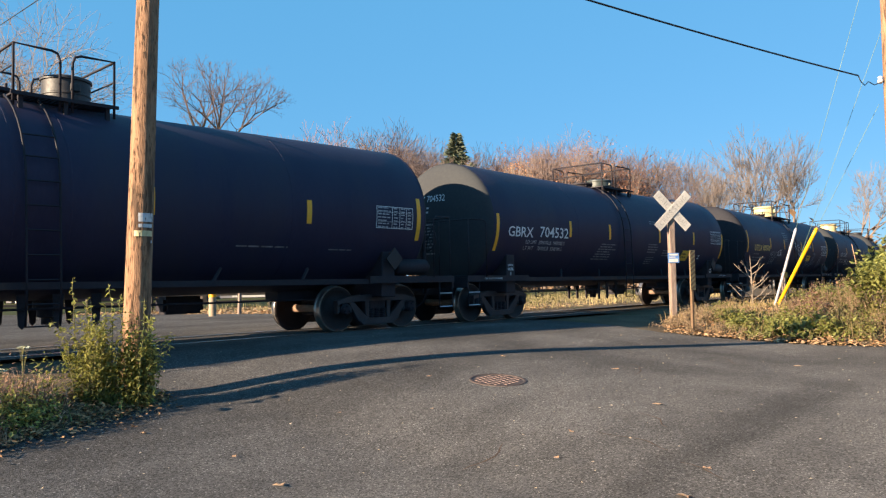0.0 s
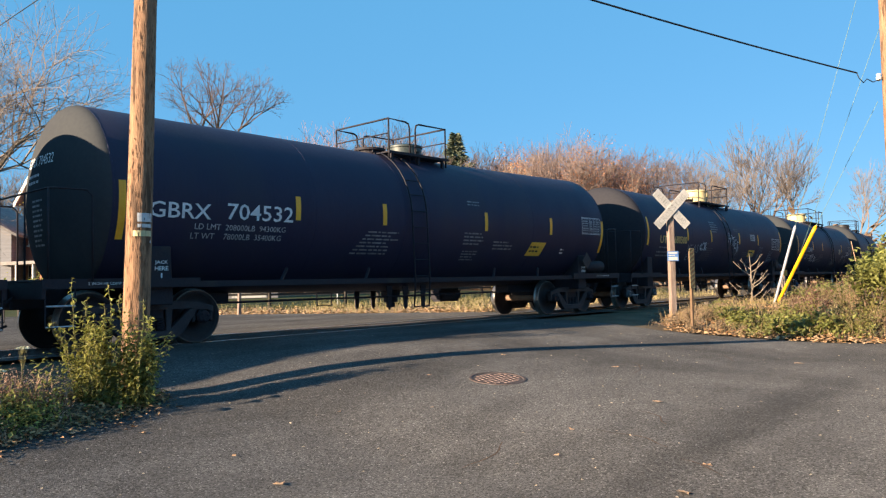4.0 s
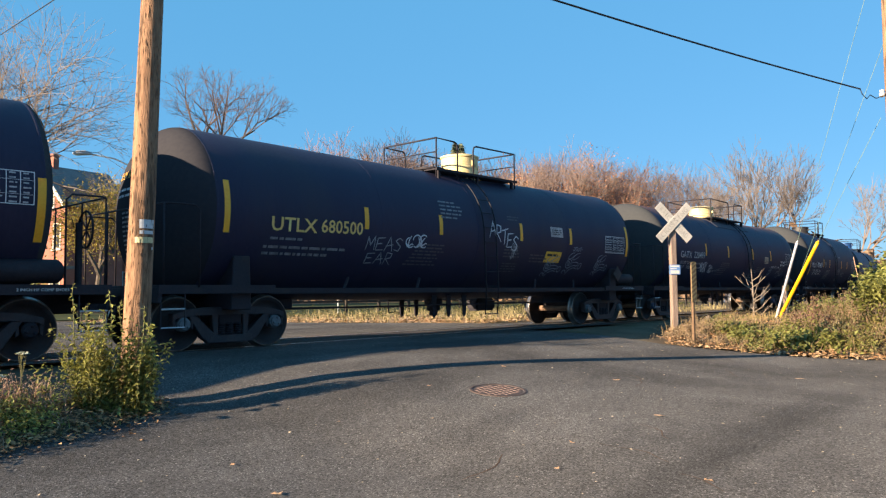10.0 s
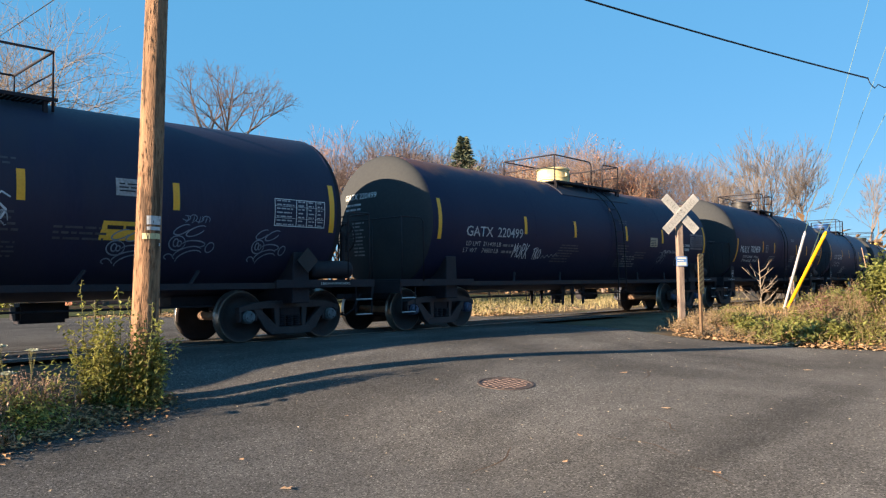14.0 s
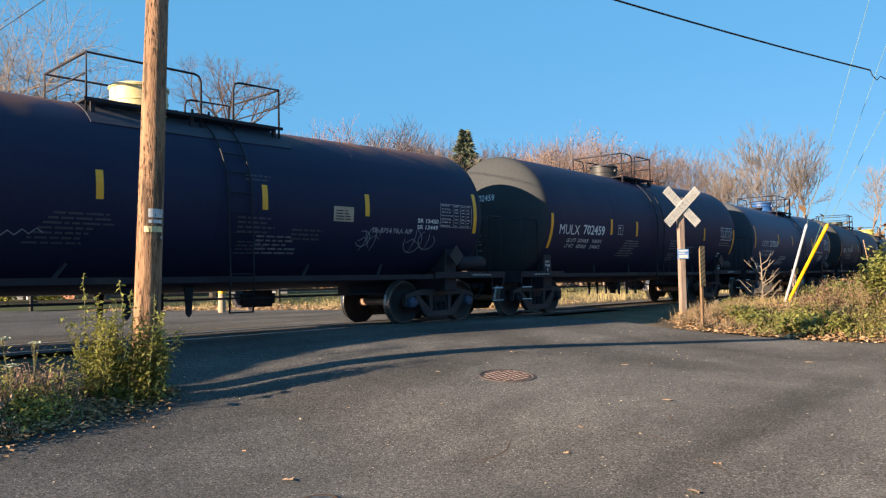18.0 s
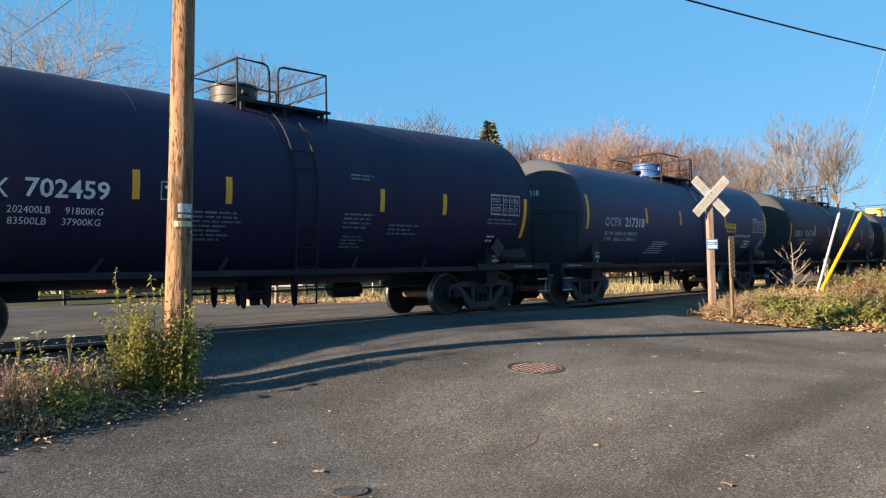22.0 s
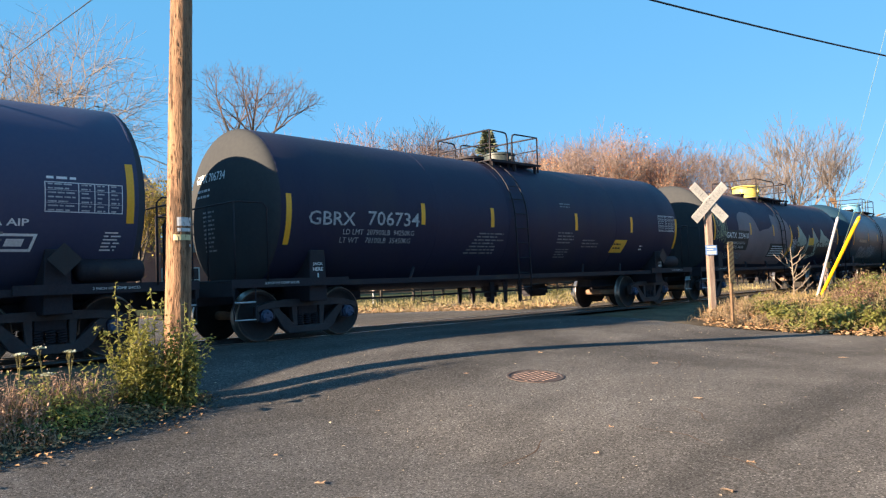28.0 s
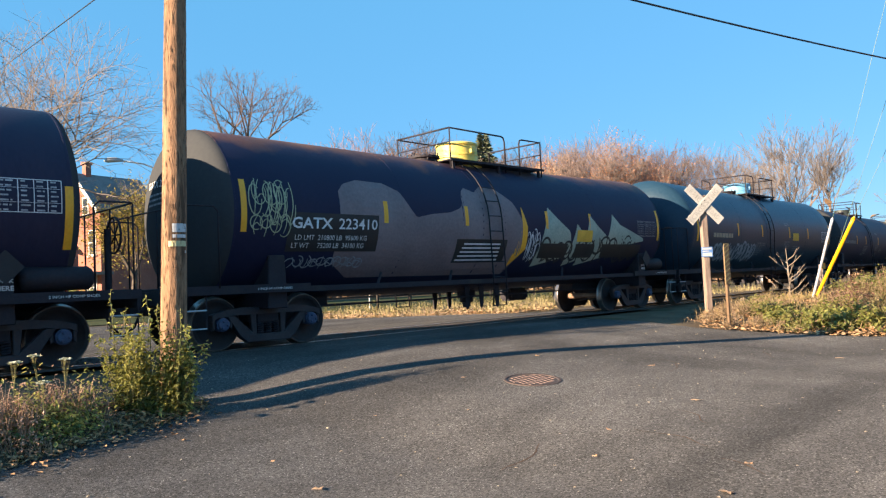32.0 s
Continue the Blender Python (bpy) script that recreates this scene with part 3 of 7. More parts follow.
def shared(key, make):
    """A mesh made once and shared by alike parts."""
    if key not in MESHES:
        bm, mats, smooth = make()
        me = bpy.data.meshes.new(key)
        bm.to_mesh(me)
        bm.free()
        for m in (mats if isinstance(mats, (list, tuple)) else [mats]):
            me.materials.append(m)
        if smooth:
            me.shade_smooth()
        MESHES[key] = me
    return MESHES[key]


def sharp_smooth(me, angle=35):
    me.shade_smooth()
    me.set_sharp_from_angle(angle=radians(angle))
    return me


def prism(bm, outline, y0, y1):
    """An upright slab: its outline in x and z, its thickness in y."""
    a = [bm.verts.new((x, y0, z)) for x, z in outline]
    b = [bm.verts.new((x, y1, z)) for x, z in outline]
    n = len(outline)
    bm.faces.new(a), bm.faces.new(b[::-1])
    for k in range(n):
        bm.faces.new((a[k], b[k], b[(k + 1) % n], a[(k + 1) % n]))


def wheel_mesh():
    bm = B()
    prof = [(-0.62, 0.09), (-0.63, 0.13), (-0.665, 0.16), (-0.68, 0.34), (-0.665, 0.37), (-0.665, 0.482), (-0.685, 0.486), (-0.70, 0.465), (-0.712, 0.458), (-0.79, 0.455), (-0.806, 0.450), (-0.814, 0.432), (-0.806, 0.426), (-0.806, 0.395), (-0.79, 0.375), (-0.745, 0.33), (-0.745, 0.17), (-0.80, 0.13), (-0.80, 0.085)]
    lathe(bm, prof, "y", 40)
    for f in bm.faces:
        r = max((v.co.x ** 2 + v.co.z ** 2) ** 0.5 for v in f.verts)
        inner = min((v.co.x ** 2 + v.co.z ** 2) ** 0.5 for v in f.verts)
        f.material_index = 2 if 0.43 < inner < 0.434 and r < 0.4505 else 1 if inner > 0.434 else 0
    return bm, [WHEEL, TYRE, WORNEDGE], True


def cap_mesh(colour):
    def make():
        bm = B()
        lathe(bm, [(-0.93, 0.115), (-1.06, 0.115), (-1.07, 0.10), (-1.10, 0.10), (-1.11, 0.085), (-1.115, 0.03)], "y", 20)
        for k in range(3):
            a = 2 * math.pi * k / 3
            lathe(bm, [(-1.10, 0.022), (-1.135, 0.022), (-1.14, 0.012)], "y", 6, (0.06 * math.sin(a), 0, 0.06 * math.cos(a)))
        return bm, colour, False
    return make


def frame_mesh():
    bm = B()
    y0, y1 = -1.06, -0.90
    prism(bm, [(-1.08, 0.63), (-0.80, 0.70), (-0.45, 0.73), (0.45, 0.73), (0.80, 0.70), (1.08, 0.63), (1.08, 0.50), (0.98, 0.585), (0.78, 0.585), (0.68, 0.60), (-0.68, 0.60), (-0.78, 0.585), (-0.98, 0.585), (-1.08, 0.50)], y0, y1)
    for s in (-1, 1):
        leg = [(0.80, 0.59), (0.66, 0.60), (0.30, 0.27), (0.30, 0.13), (0.42, 0.13), (0.55, 0.22)]
        prism(bm, [(s * x, z) for x, z in (leg if s > 0 else leg[::-1])], y0 + 0.01, y1 - 0.01)
        col = [(0.24, 0.25), (0.33, 0.25), (0.36, 0.61), (0.24, 0.61)]
        prism(bm, [(s * x, z) for x, z in (col if s > 0 else col[::-1])], y0 + 0.02, y1 - 0.02)
        for e in (-1, 1):
            ped = [(0.70, 0.60), (0.75, 0.60), (0.765, 0.40), (0.71, 0.36)]
            ped = [(x if e < 0 else 1.778 - x, z) for x, z in ped]
            prism(bm, [(s * x, z) for x, z in ped], y0 + 0.015, y1 - 0.015)
    prism(bm, [(-0.44, 0.125), (0.44, 0.125), (0.40, 0.26), (-0.40, 0.26)], y0 + 0.005, y1 - 0.005)
    bevelled(bm, 0.012)
    return bm, FRAMEPAINT, False


def spring_mesh():
    bm = B()
    for x in (-0.16, 0.0, 0.16):
        pts = [(x + 0.06 * math.cos(a * 0.9), -0.99 + 0.06 * math.sin(a * 0.9), 0.26 + 0.19 * a / 36) for a in range(37)]
        pipe(bm, pts, 0.017, 5)
    return bm, UNDER, True


def bolster_mesh():
    bm = B()
    box(bm, -0.22, 0.22, -1.02, 1.02, 0.44, 0.66)
    bevelled(bm, 0.02)
    return bm, UNDER, False


def coupler_mesh():
    bm = B()
    box(bm, -0.42, 0.3, -0.08, 0.08, 0.77, 0.92)
    prism(bm, [(-0.62, 0.70), (-0.40, 0.70), (-0.36, 0.98), (-0.60, 0.98)], -0.16, 0.15)
    prism(bm, [(-0.66, 0.72), (-0.58, 0.72), (-0.58, 0.96), (-0.66, 0.96)], -0.02, 0.17)
    bevelled(bm, 0.015)
    return bm, UNDER, False


def hand_wheel_mesh():
    bm = B()
    ring = [(0, 0.28 * math.cos(2 * math.pi * k / 24), 0.28 * math.sin(2 * math.pi * k / 24)) for k in range(25)]
    pipe(bm, ring, 0.018, 6, False)
    for k in range(4):
        a = math.pi * k / 4
        pipe(bm, [(0, 0.28 * math.cos(a), 0.28 * math.sin(a)), (0.02, 0, 0), (0, -0.28 * math.cos(a), -0.28 * math.sin(a))], 0.012, 5)
    return bm, UNDER, True


def drop(x, xa, xb):
    """How far the tank axis lies below its ends at x."""
    return -SAG * (1 - abs((2 * x - xa - xb) / (xb - xa)))


class Skin:
    """Lays flat shapes on the side (x, z) or on the front end (y, z) of a tank."""

    def __init__(self, car, xa, xb, R, ZC, head):
        self.car, self.xa, self.xb, self.R, self.ZC, self.head = car, xa, xb, R, ZC, head

    def on(self, x, z, off):
        zc = self.ZC + drop(x, self.xa, self.xb)
        return Vector((x, -math.sqrt(max((self.R + off) ** 2 - (z - zc) ** 2, 0.01)), z))

    def on_end(self, y, z, off):
        q = max(1 - (y * y + (z - self.ZC) ** 2) / self.R ** 2, 0.0)
        return Vector((self.xa - self.head * math.sqrt(q) - off, y, z))

    def patch(self, name, rows, material, label="", off=0.004):
        """rows of (x, z) pairs, joined to their neighbours by quads."""
        bm = B()
        for grid in rows:
            v = [[bm.verts.new(self.on(x, z, off)) for x, z in r] for r in grid]
            for a, b in zip(v, v[1:]):
                for k in range(len(a) - 1):
                    bm.faces.new((a[k], a[k + 1], b[k + 1], b[k]))
        bmesh.ops.recalc_face_normals(bm, faces=bm.faces[:])
        return part(name, bm, material, self.car, label)

    def rect(self, x0, x1, z0, z1, lean=0.0):
        nz = max(2, int((z1 - z0) / 0.07))
        return [[(x + lean * k / nz, z0 + (z1 - z0) * k / nz) for x in (x0, x1)] for k in range(nz + 1)]

    def between(self, xs, low, high):
        """A patch bounded below and above by two lines over x."""
        g = []
        for x in np.arange(xs[0], xs[1] + 1e-6, 0.06):
            a, b = np.interp(x, *zip(*low)), np.interp(x, *zip(*high))
            g.append([(x, a + (b - a) * k / 14) for k in range(15)])
        return g

    def stroke(self, pts, w):
        g = []
        n = len(pts)
        for i, (x, z) in enumerate(pts):
            a, b = pts[max(i - 1, 0)], pts[min(i + 1, n - 1)]
            dx, dz = b[0] - a[0], b[1] - a[1]
            l = math.hypot(dx, dz) or 1
            ww = w * (0.65 + 0.35 * math.sin(3.1 * i / max(n - 1, 1)))
            g.append([(x - dz / l * ww / 2, z + dx / l * ww / 2), (x + dz / l * ww / 2, z - dx / l * ww / 2)])
        return g

    def words(self, text, x0, z0, height, width, material, label="", end=False, name="lettering", off=0.006, bold=0.0):
        me = lettering(text, bold)
        xs = [v.co.x for v in me.vertices]
        ys = [v.co.y for v in me.vertices]
        ax, bx, ay, by = min(xs), max(xs), min(ys), max(ys)
        me = me.copy()
        for v in me.vertices:
            u, w = (v.co.x - ax) / (bx - ax) * width, (v.co.y - ay) / (by - ay) * height
            v.co = self.on_end(x0 - u, z0 + w, off) if end else self.on(x0 + u, z0 + w, off)
        me.materials.clear()
        ob = part(name, me, material, self.car, label)
        if " " in text:
            ob["kind"] = "stuff"
        return ob

    def bars(self, x0, z0, width, lines, height, material, seed=1, end=False, slant=0.0):
        """Lines of writing too small to read, as plain bars."""
        rnd = random.Random(seed)
        bm = B()
        for i in range(lines):
            z = z0 - i * height * 1.75
            hh = height * 0.72
            x = x0 + (slant * i)
            stop = x0 + slant * i + width * rnd.uniform(0.7, 1.0)
            while x < stop - 0.02:
                w = min(rnd.uniform(0.06, 0.26), stop - x)
                f = (lambda u, v: self.on_end(x0 - (u - x0), v, 0.006)) if end else (lambda u, v: self.on(u, v, 0.005))
                bm.faces.new([bm.verts.new(f(*p)) for p in ((x, z), (x + w, z), (x + w, z + hh), (x, z + hh))])
                x += w + 0.035
        ob = part("small_writing", bm, material, self.car)
        ob["kind"] = "stuff"
        return ob

    def table(self, x0, x1, z0, z1, material, seed=3):
        """The white grid of figures stencilled near the end."""
        rnd = random.Random(seed)
        xm = x0 + 0.42 * (x1 - x0)
        cols = [x0, xm, xm + (x1 - xm) * 0.36, xm + (x1 - xm) * 0.68, x1]
        g = [self.rect(x0, x1, z0, z0 + 0.012), self.rect(x0, x1, z1 - 0.012, z1)] + [self.rect(x - 0.006, x + 0.006, z0, z1) for x in cols]
        n, t = 7, []
        for i in range(n):
            z = z0 + (z1 - z0) * (i + 0.32) / n
            h = (z1 - z0) / n * 0.34
            if i in (2, 5):
                g.append(self.rect(x0, x1, z - h * 0.75, z - h * 0.55))
            for k, (a, b) in enumerate(zip(cols, cols[1:])):
                q, stop = a + 0.035, a + 0.035 + (b - a - 0.07) * rnd.uniform(0.72, 1.0)
                while q < stop - 0.02:
                    w = min(rnd.uniform(0.05, 0.13), stop - q)
                    t.append(self.rect(q, q + w, z, z + h))
                    q += w + 0.02
        self.patch("data_stencil", t, MIDWHITE if material is STENCIL else material)["kind"] = "stuff"
        return self.patch("data_table", g, material)


LETTERS = {}


def lettering(text, bold=0.0):
    if (text, bold) not in LETTERS:
        cu = bpy.data.curves.new("words", "FONT")
        cu.body, cu.resolution_u, cu.offset = text, 2, bold
        ob = new("words", cu)
        LETTERS[text, bold] = bpy.data.meshes.new_from_object(ob.evaluated_get(bpy.context.evaluated_depsgraph_get()))
        bpy.data.objects.remove(ob)
    return LETTERS[text, bold]


CARS = []


def tank_car(centre, xa, xb, ta, tb, tank, label, strips, zs, dome, p3, cap=None, portal=False, ladder=-0.75, p0=-0.70, gap=None, R=1.53, ZC=2.374, heads=(0.62, 0.50), manway=-1.12, ends=None, pad=None):
    """xa, xb: the seams of the tank's ends; ta, tb: the truck centres; strips: the six reflectors; zs: their height; heads: depth of the two dished ends."""
    car = thing("tank_car", label, "tank car", group="train of tank cars")
    # tank with dished ends
    prof = [(xa - heads[0] * math.cos(math.pi / 2 * i / 12), max(R * math.sin(math.pi / 2 * i / 12), 0.015)) for i in range(13)]
    prof += [(xa + (xb - xa) * k / 16, R) for k in range(1, 16)]
    prof += [(xb + heads[1] * math.sin(math.pi / 2 * i / 12), max(R * math.cos(math.pi / 2 * i / 12), 0.015)) for i in range(13)]
    bm = lathe(B(), prof, "x", 72, (0, 0, ZC))
    for v in bm.verts:
        v.co.z += drop(min(max(v.co.x, xa), xb), xa, xb)
    for f in bm.faces:
        x = f.calc_center_median().x
        f.material_index = 1 if x < xa or x > xb else 0
    part("tank", bm, [tank, ends or (DUSTYLITGREY if tank is GREYTANK else BLUETANK if tank is BLUETANK else DUSTYLITBLACK)], car, smooth=True)
    # jacket seams
    for x in (xa + 0.02, xa + (xb - xa) * 0.27, ladder - 0.12, ladder + 0.62, xa + (xb - xa) * 0.76, xb - 0.02):
        bm = B()
        w = 0.022
        lathe(bm, [(x - w, R - 0.01), (x - w * 0.6, R + 0.0028), (x + w * 0.6, R + 0.0028), (x + w, R - 0.01)], "x", 64, (0, 0, ZC + drop(x, xa, xb)))
        part("jacket_band", bm, tank, car, smooth=False)
    # trucks
    sets = []
    capmesh = shared("bearing_" + (cap.name if cap else "plain"), cap_mesh(cap or UNDER))
    for tx in (ta, tb):
        for ax in (tx - 0.889, tx + 0.889):
            ob = part("wheelset", shared("axle", lambda: (lathe(B(), [(-0.66, 0.085), (-0.45, 0.08), (0, 0.072), (0.45, 0.08), (0.66, 0.085)], "y", 16), AXLE, True)), None, car, at=pose(ax, 0, 0.457))
            sets.append((ob, ax))
            for turn in (0, 180):
                part("wheel", shared("wheel", wheel_mesh), None, ob, at=pose(0, 0, 0, 0, 0, turn))
                part("bearing", capmesh, None, ob, at=pose(0, 0, 0, 0, 0, turn))
        for turn in (0, 180):
            part("side_frame", shared("side_frame", frame_mesh), None, car, at=pose(tx, 0, 0, 0, 0, turn))
            part("spring_nest", shared("springs", spring_mesh), None, car, at=pose(tx, 0, 0, 0, 0, turn))
        part("truck_bolster", shared("bolster", bolster_mesh), None, car, at=pose(tx, 0, 0))
        for s in (-1, 1):
            bm = B()
            prism(bm, [(-0.75 * s, 0.62), (-0.60 * s, 0.62), (-0.60 * s, 0.32), (-0.70 * s, 0.32)][::s], -0.60, 0.60)
            part("brake_beam", bm, UNDER, car, at=pose(tx, 0, 0))
    # stub sills, saddles, end decks
    for s, tx, xe in ((-1, ta, xa), (1, tb, xb)):
        e = xe + s * 0.95
        bm = B()
        box(bm, min(e, tx - s * 1.9), max(e, tx - s * 1.9), -0.22, 0.22, 0.66, 1.0)
        part("stub_sill", bevelled(bm, 0.02), UNDER, car)
        bm = B()
        prism(bm, [(tx - 0.20, 0.68), (tx + 0.20, 0.68), (tx + 0.16, 1.6), (tx - 0.16, 1.6)], -1.36, 1.36)
        part("saddle", bevelled(bm, 0.015), UNDER, car)
        bm = B()
        box(bm, min(xe + s * 0.45, e), max(xe + s * 0.45, e), -1.46, 1.46, 1.06, 1.10)
        box(bm, min(e - s * 0.06, e), max(e - s * 0.06, e), -1.46, 1.46, 0.82, 1.06)
        part("end_deck", bevelled(bm, 0.008), UNDER, car)
        bm = B()
        box(bm, min(tx - s * 0.6, e), max(tx - s * 0.6, e), -1.48, -1.42, 0.96, 1.10)
        part("side_step", bm, UNDER, car)
        bm = B()
        box(bm, min(tx - s * 0.6, e), max(tx - s * 0.6, e), 1.42, 1.48, 0.96, 1.10)
        part("side_step", bm, UNDER, car)
        part("coupler", shared("coupler", coupler_mesh), None, car, at=pose(e + s * -0.05, 0, 0, 0, 0, 0 if s < 0 else 180))
        bm = B()
        y = 0.35 * s
        pipe(bm, [(e, y, 0.85), (e + s * 0.12, y, 0.75), (e + s * 0.2, y * 0.8, 0.5), (e + s * 0.32, y * 0.4, 0.36), (e + s * 0.44, y * 0.1, 0.42)], 0.022, 6)
        part("air_hose", bm, UNDER, car, smooth=True)
        # railing round the end
        zt = 2.38
        bm = B()
        o = xe + s * 0.86
        pipe(bm, [(xe + s * 0.28, -1.50, 1.06), (xe + s * 0.28, -1.50, zt - 0.08), (xe + s * 0.36, -1.50, zt), (o - s * 0.08, -1.5, zt), (o, -1.42, zt), (o, 1.42, zt), (o - s * 0.08, 1.5, zt), (xe + s * 0.36, 1.50, zt), (xe + s * 0.28, 1.50, zt - 0.08), (xe + s * 0.28, 1.50, 1.06)], 0.015, 6)
        part("end_railing", bm, UNDER, car, smooth=True)
        for y in (-1.44, -0.55, 0.55, 1.44):
            bm = pipe(B(), [(o, y, 1.08), (o, y, zt)], 0.014, 6)
            part("railing_post", bm, UNDER, car, smooth=True)
        # corner steps
        for y in (-1.45, 1.45):
            xq = e - s * 0.25
            bm = B()
            pipe(bm, [(xq - 0.2, y, 1.0), (xq - 0.2, y, 0.42), (xq + 0.2, y, 0.42), (xq + 0.2, y, 1.0)], 0.013, 5)
            step = part("corner_step", bm, UNDER, car)
            for z in (0.43, 0.72):
                part("tread", pipe(B(), [(xq - 0.2, y, z), (xq + 0.2, y, z)], 0.015, 5), STEPEDGE, step)
    # hand brake, air reservoir, placard holder at the rear
    bx = xb + 0.74
    bm = pipe(B(), [(bx, -0.75, 1.08), (bx, -0.75, 2.05)], 0.05, 8)
    part("brake_post", bm, UNDER, car)
    part("brake_wheel", shared("hand_wheel", hand_wheel_mesh), None, car, at=pose(bx + 0.1, -0.75, 1.95))
    lx = tb + 0.75
    bm = lathe(B(), [(lx - 0.5, 0.05), (lx - 0.47, 0.13), (lx - 0.42, 0.17), (lx + 0.42, 0.17), (lx + 0.47, 0.13), (lx + 0.5, 0.05)], "x", 20, (0, -1.22, 1.29))
    part("air_reservoir", bm, UNDER, car, smooth=True)
    bm = B()
    x = tb + 0.05
    prism(bm, [(x - 0.23, 1.45), (x, 1.22), (x + 0.23, 1.45), (x, 1.68)], -1.50, -1.48)
    part("placard_holder", bm, PLATE, car)
    # running pipes below the tank
    for y in (-1.40, 1.40):
        bm = B()
        box(bm, ta + 0.5, tb - 0.5, y - 0.03, y + 0.03, 0.95, 1.05)
        part("side_sill", bm, UNDER, car)
    bm = pipe(B(), [(xa - 0.8, 0.35, 0.8), (ta, 0.5, 0.72), (ta + 1.8, 0.9, 0.62), (tb - 1.8, 0.9, 0.62), (tb, 0.5, 0.72), (xb + 0.8, 0.35, 0.8)], 0.02, 6)
    part("train_pipe", bm, UNDER, car)
    bm = B()
    pipe(bm, [(ta + 1.2, -0.6, 0.66), (tb - 1.2, -0.6, 0.66)], 0.018, 6)
    part("brake_rod", bm, UNDER, car)
    bm = B()
    lathe(bm, [(0.40, 0.06), (0.40, 0.10), (0.5, 0.10), (0.52, 0.16), (0.62, 0.16), (0.66, 0.22), (0.80, 0.22)], "z", 16, (0.1, 0, 0))
    part("bottom_outlet", bm, UNDER, car)
    for x in (-0.45, 0.05, 0.62):
        for y in (-0.55, 0.52):
            bm = B()
            prism(bm, [(x - 0.09, 0.98), (x + 0.09, 0.98), (x + 0.05, 0.42), (x, 0.36), (x - 0.05, 0.42)], y, y + 0.03)
            part("skid", bm, UNDER, car)
    bm = B()
    box(bm, 2.2, 3.0, 0.35, 0.75, 0.45, 0.78)
    part("brake_cylinder", bevelled(bm, 0.06, 2), UNDER, car)
    for x in (ta + 2.2, ta + 4.2, tb - 4.0, tb - 2.2):
        bm = B()
        pipe(bm, [(x, -1.40, 1.0), (x + 0.25, -1.25, 1.25)], 0.03, 5)
        part("sill_brace", bm, UNDER, car)
    # side ladders and top platform
    zt = 3.72
    for s in (-1, 1):
        bm = B()
        arc = [(s * -1 * 0 + s * (R + 0.06) * math.sin(a), ZC - 0.06 + (R + 0.07) * math.cos(a)) for a in [radians(q) for q in range(24, 92, 9)]]
        for x in (ladder, ladder + 0.44):
            pipe(bm, [(x, y, z) for y, z in arc] + [(x, s * 1.64, 1.0), (x, s * 1.60, 0.44)], 0.017, 6)
        part("ladder_rail", bm, LADDERPAINT, car, smooth=True)
        for i, z in enumerate((0.45, 0.75, 1.08, 1.42, 1.76, 2.1, 2.44, 2.78, 3.1)):
            y = s * (1.62 if z < ZC else math.sqrt(max((R + 0.07) ** 2 - (z - ZC + 0.06) ** 2, 0)))
            bm = pipe(B(), [(ladder, y, z), (ladder + 0.44, y, z)], 0.012, 5)
            part("rung", bm, LADDERPAINT, car)
    pz = ZC + R - SAG + 0.04
    for s in (-1, 1):
        bm = B()
        y0, y1 = s * 0.45, s * 0.92
        for i in range(int((p3 + 0.95 - p0) / 0.07)):
            x = p0 - 0.9 + 0.9 + i * 0.07
            if x > p3 + 0.02:
                break
            box(bm, x, x + 0.045, min(y0, y1), max(y0, y1), pz - 0.10, pz - 0.075)
        for y in (y0, y1):
            box(bm, p0 - 0.05, p3 + 0.05, y - 0.012, y + 0.012, pz - 0.125, pz - 0.072)
        part("platform_grating", bm, UNDER, car)
        for x in (p0 + 0.1, 0.5 * (p0 + p3), p3 - 0.1):
            bm = B()
            prism(bm, [(x - 0.03, pz - 0.6), (x + 0.03, pz - 0.6), (x + 0.03, pz - 0.12), (x - 0.03, pz - 0.12)], min(s * 0.82, s * 0.88), max(s * 0.82, s * 0.88))
            part("platform_bracket", bm, UNDER, car)
    top = pz + 0.63
    low = pz - 0.12
    q1 = 0.10 if not portal else -0.06
    q2 = q1 + 0.62 if not portal else 0.12
    if gap:
        q1, q2 = gap
    for s in (-1, 1):
        y = s * 0.87
        for a, b in ((p0, q1), (p3, q2)):
            d = 0.12 if b > a else -0.12
            bm = pipe(B(), [(a, y, low - 0.15), (a, y, top), (b - d, y, top - 0.01), (b - d * 0.3, y, top - 0.04), (b, y, top - 0.14), (b, y, low - 0.15)], 0.021, 7)
            part("platform_hoop", bm, UNDER, car, smooth=True)
    for x in (p0, p3):
        bm = pipe(B(), [(x, -0.87, top), (x, 0.87, top)], 0.021, 7)
        part("cross_rail", bm, UNDER, car, smooth=True)
        bm = pipe(B(), [(x, -0.87, top - 0.32), (x, 0.87, top - 0.32)], 0.014, 6)
        part("cross_rail", bm, UNDER, car, smooth=True)
    if pad:
        # doubler plate welded round the top of the tank
        bm, n = B(), 18
        rings = []
        for x in (p0 - 0.02, 0.5 * (p0 + p3), p3 + 0.12):
            z0 = ZC + drop(min(max(x, xa), xb), xa, xb)
            rings.append([[bm.verts.new((x, (R + e) * math.sin(a), z0 + (R + e) * math.cos(a))) for a in [radians(-46 + 92 * k / n) for k in range(n + 1)]] for e in (0.014, -0.01)])
        for (a, a2), (b, b2) in zip(rings, rings[1:]):
            for k in range(n):
                bm.faces.new((a[k], b[k], b[k + 1], a[k + 1]))
            bm.faces.new((a[0], a2[0], b2[0], b[0]))
            bm.faces.new((a[n], b[n], b2[n], a2[n]))
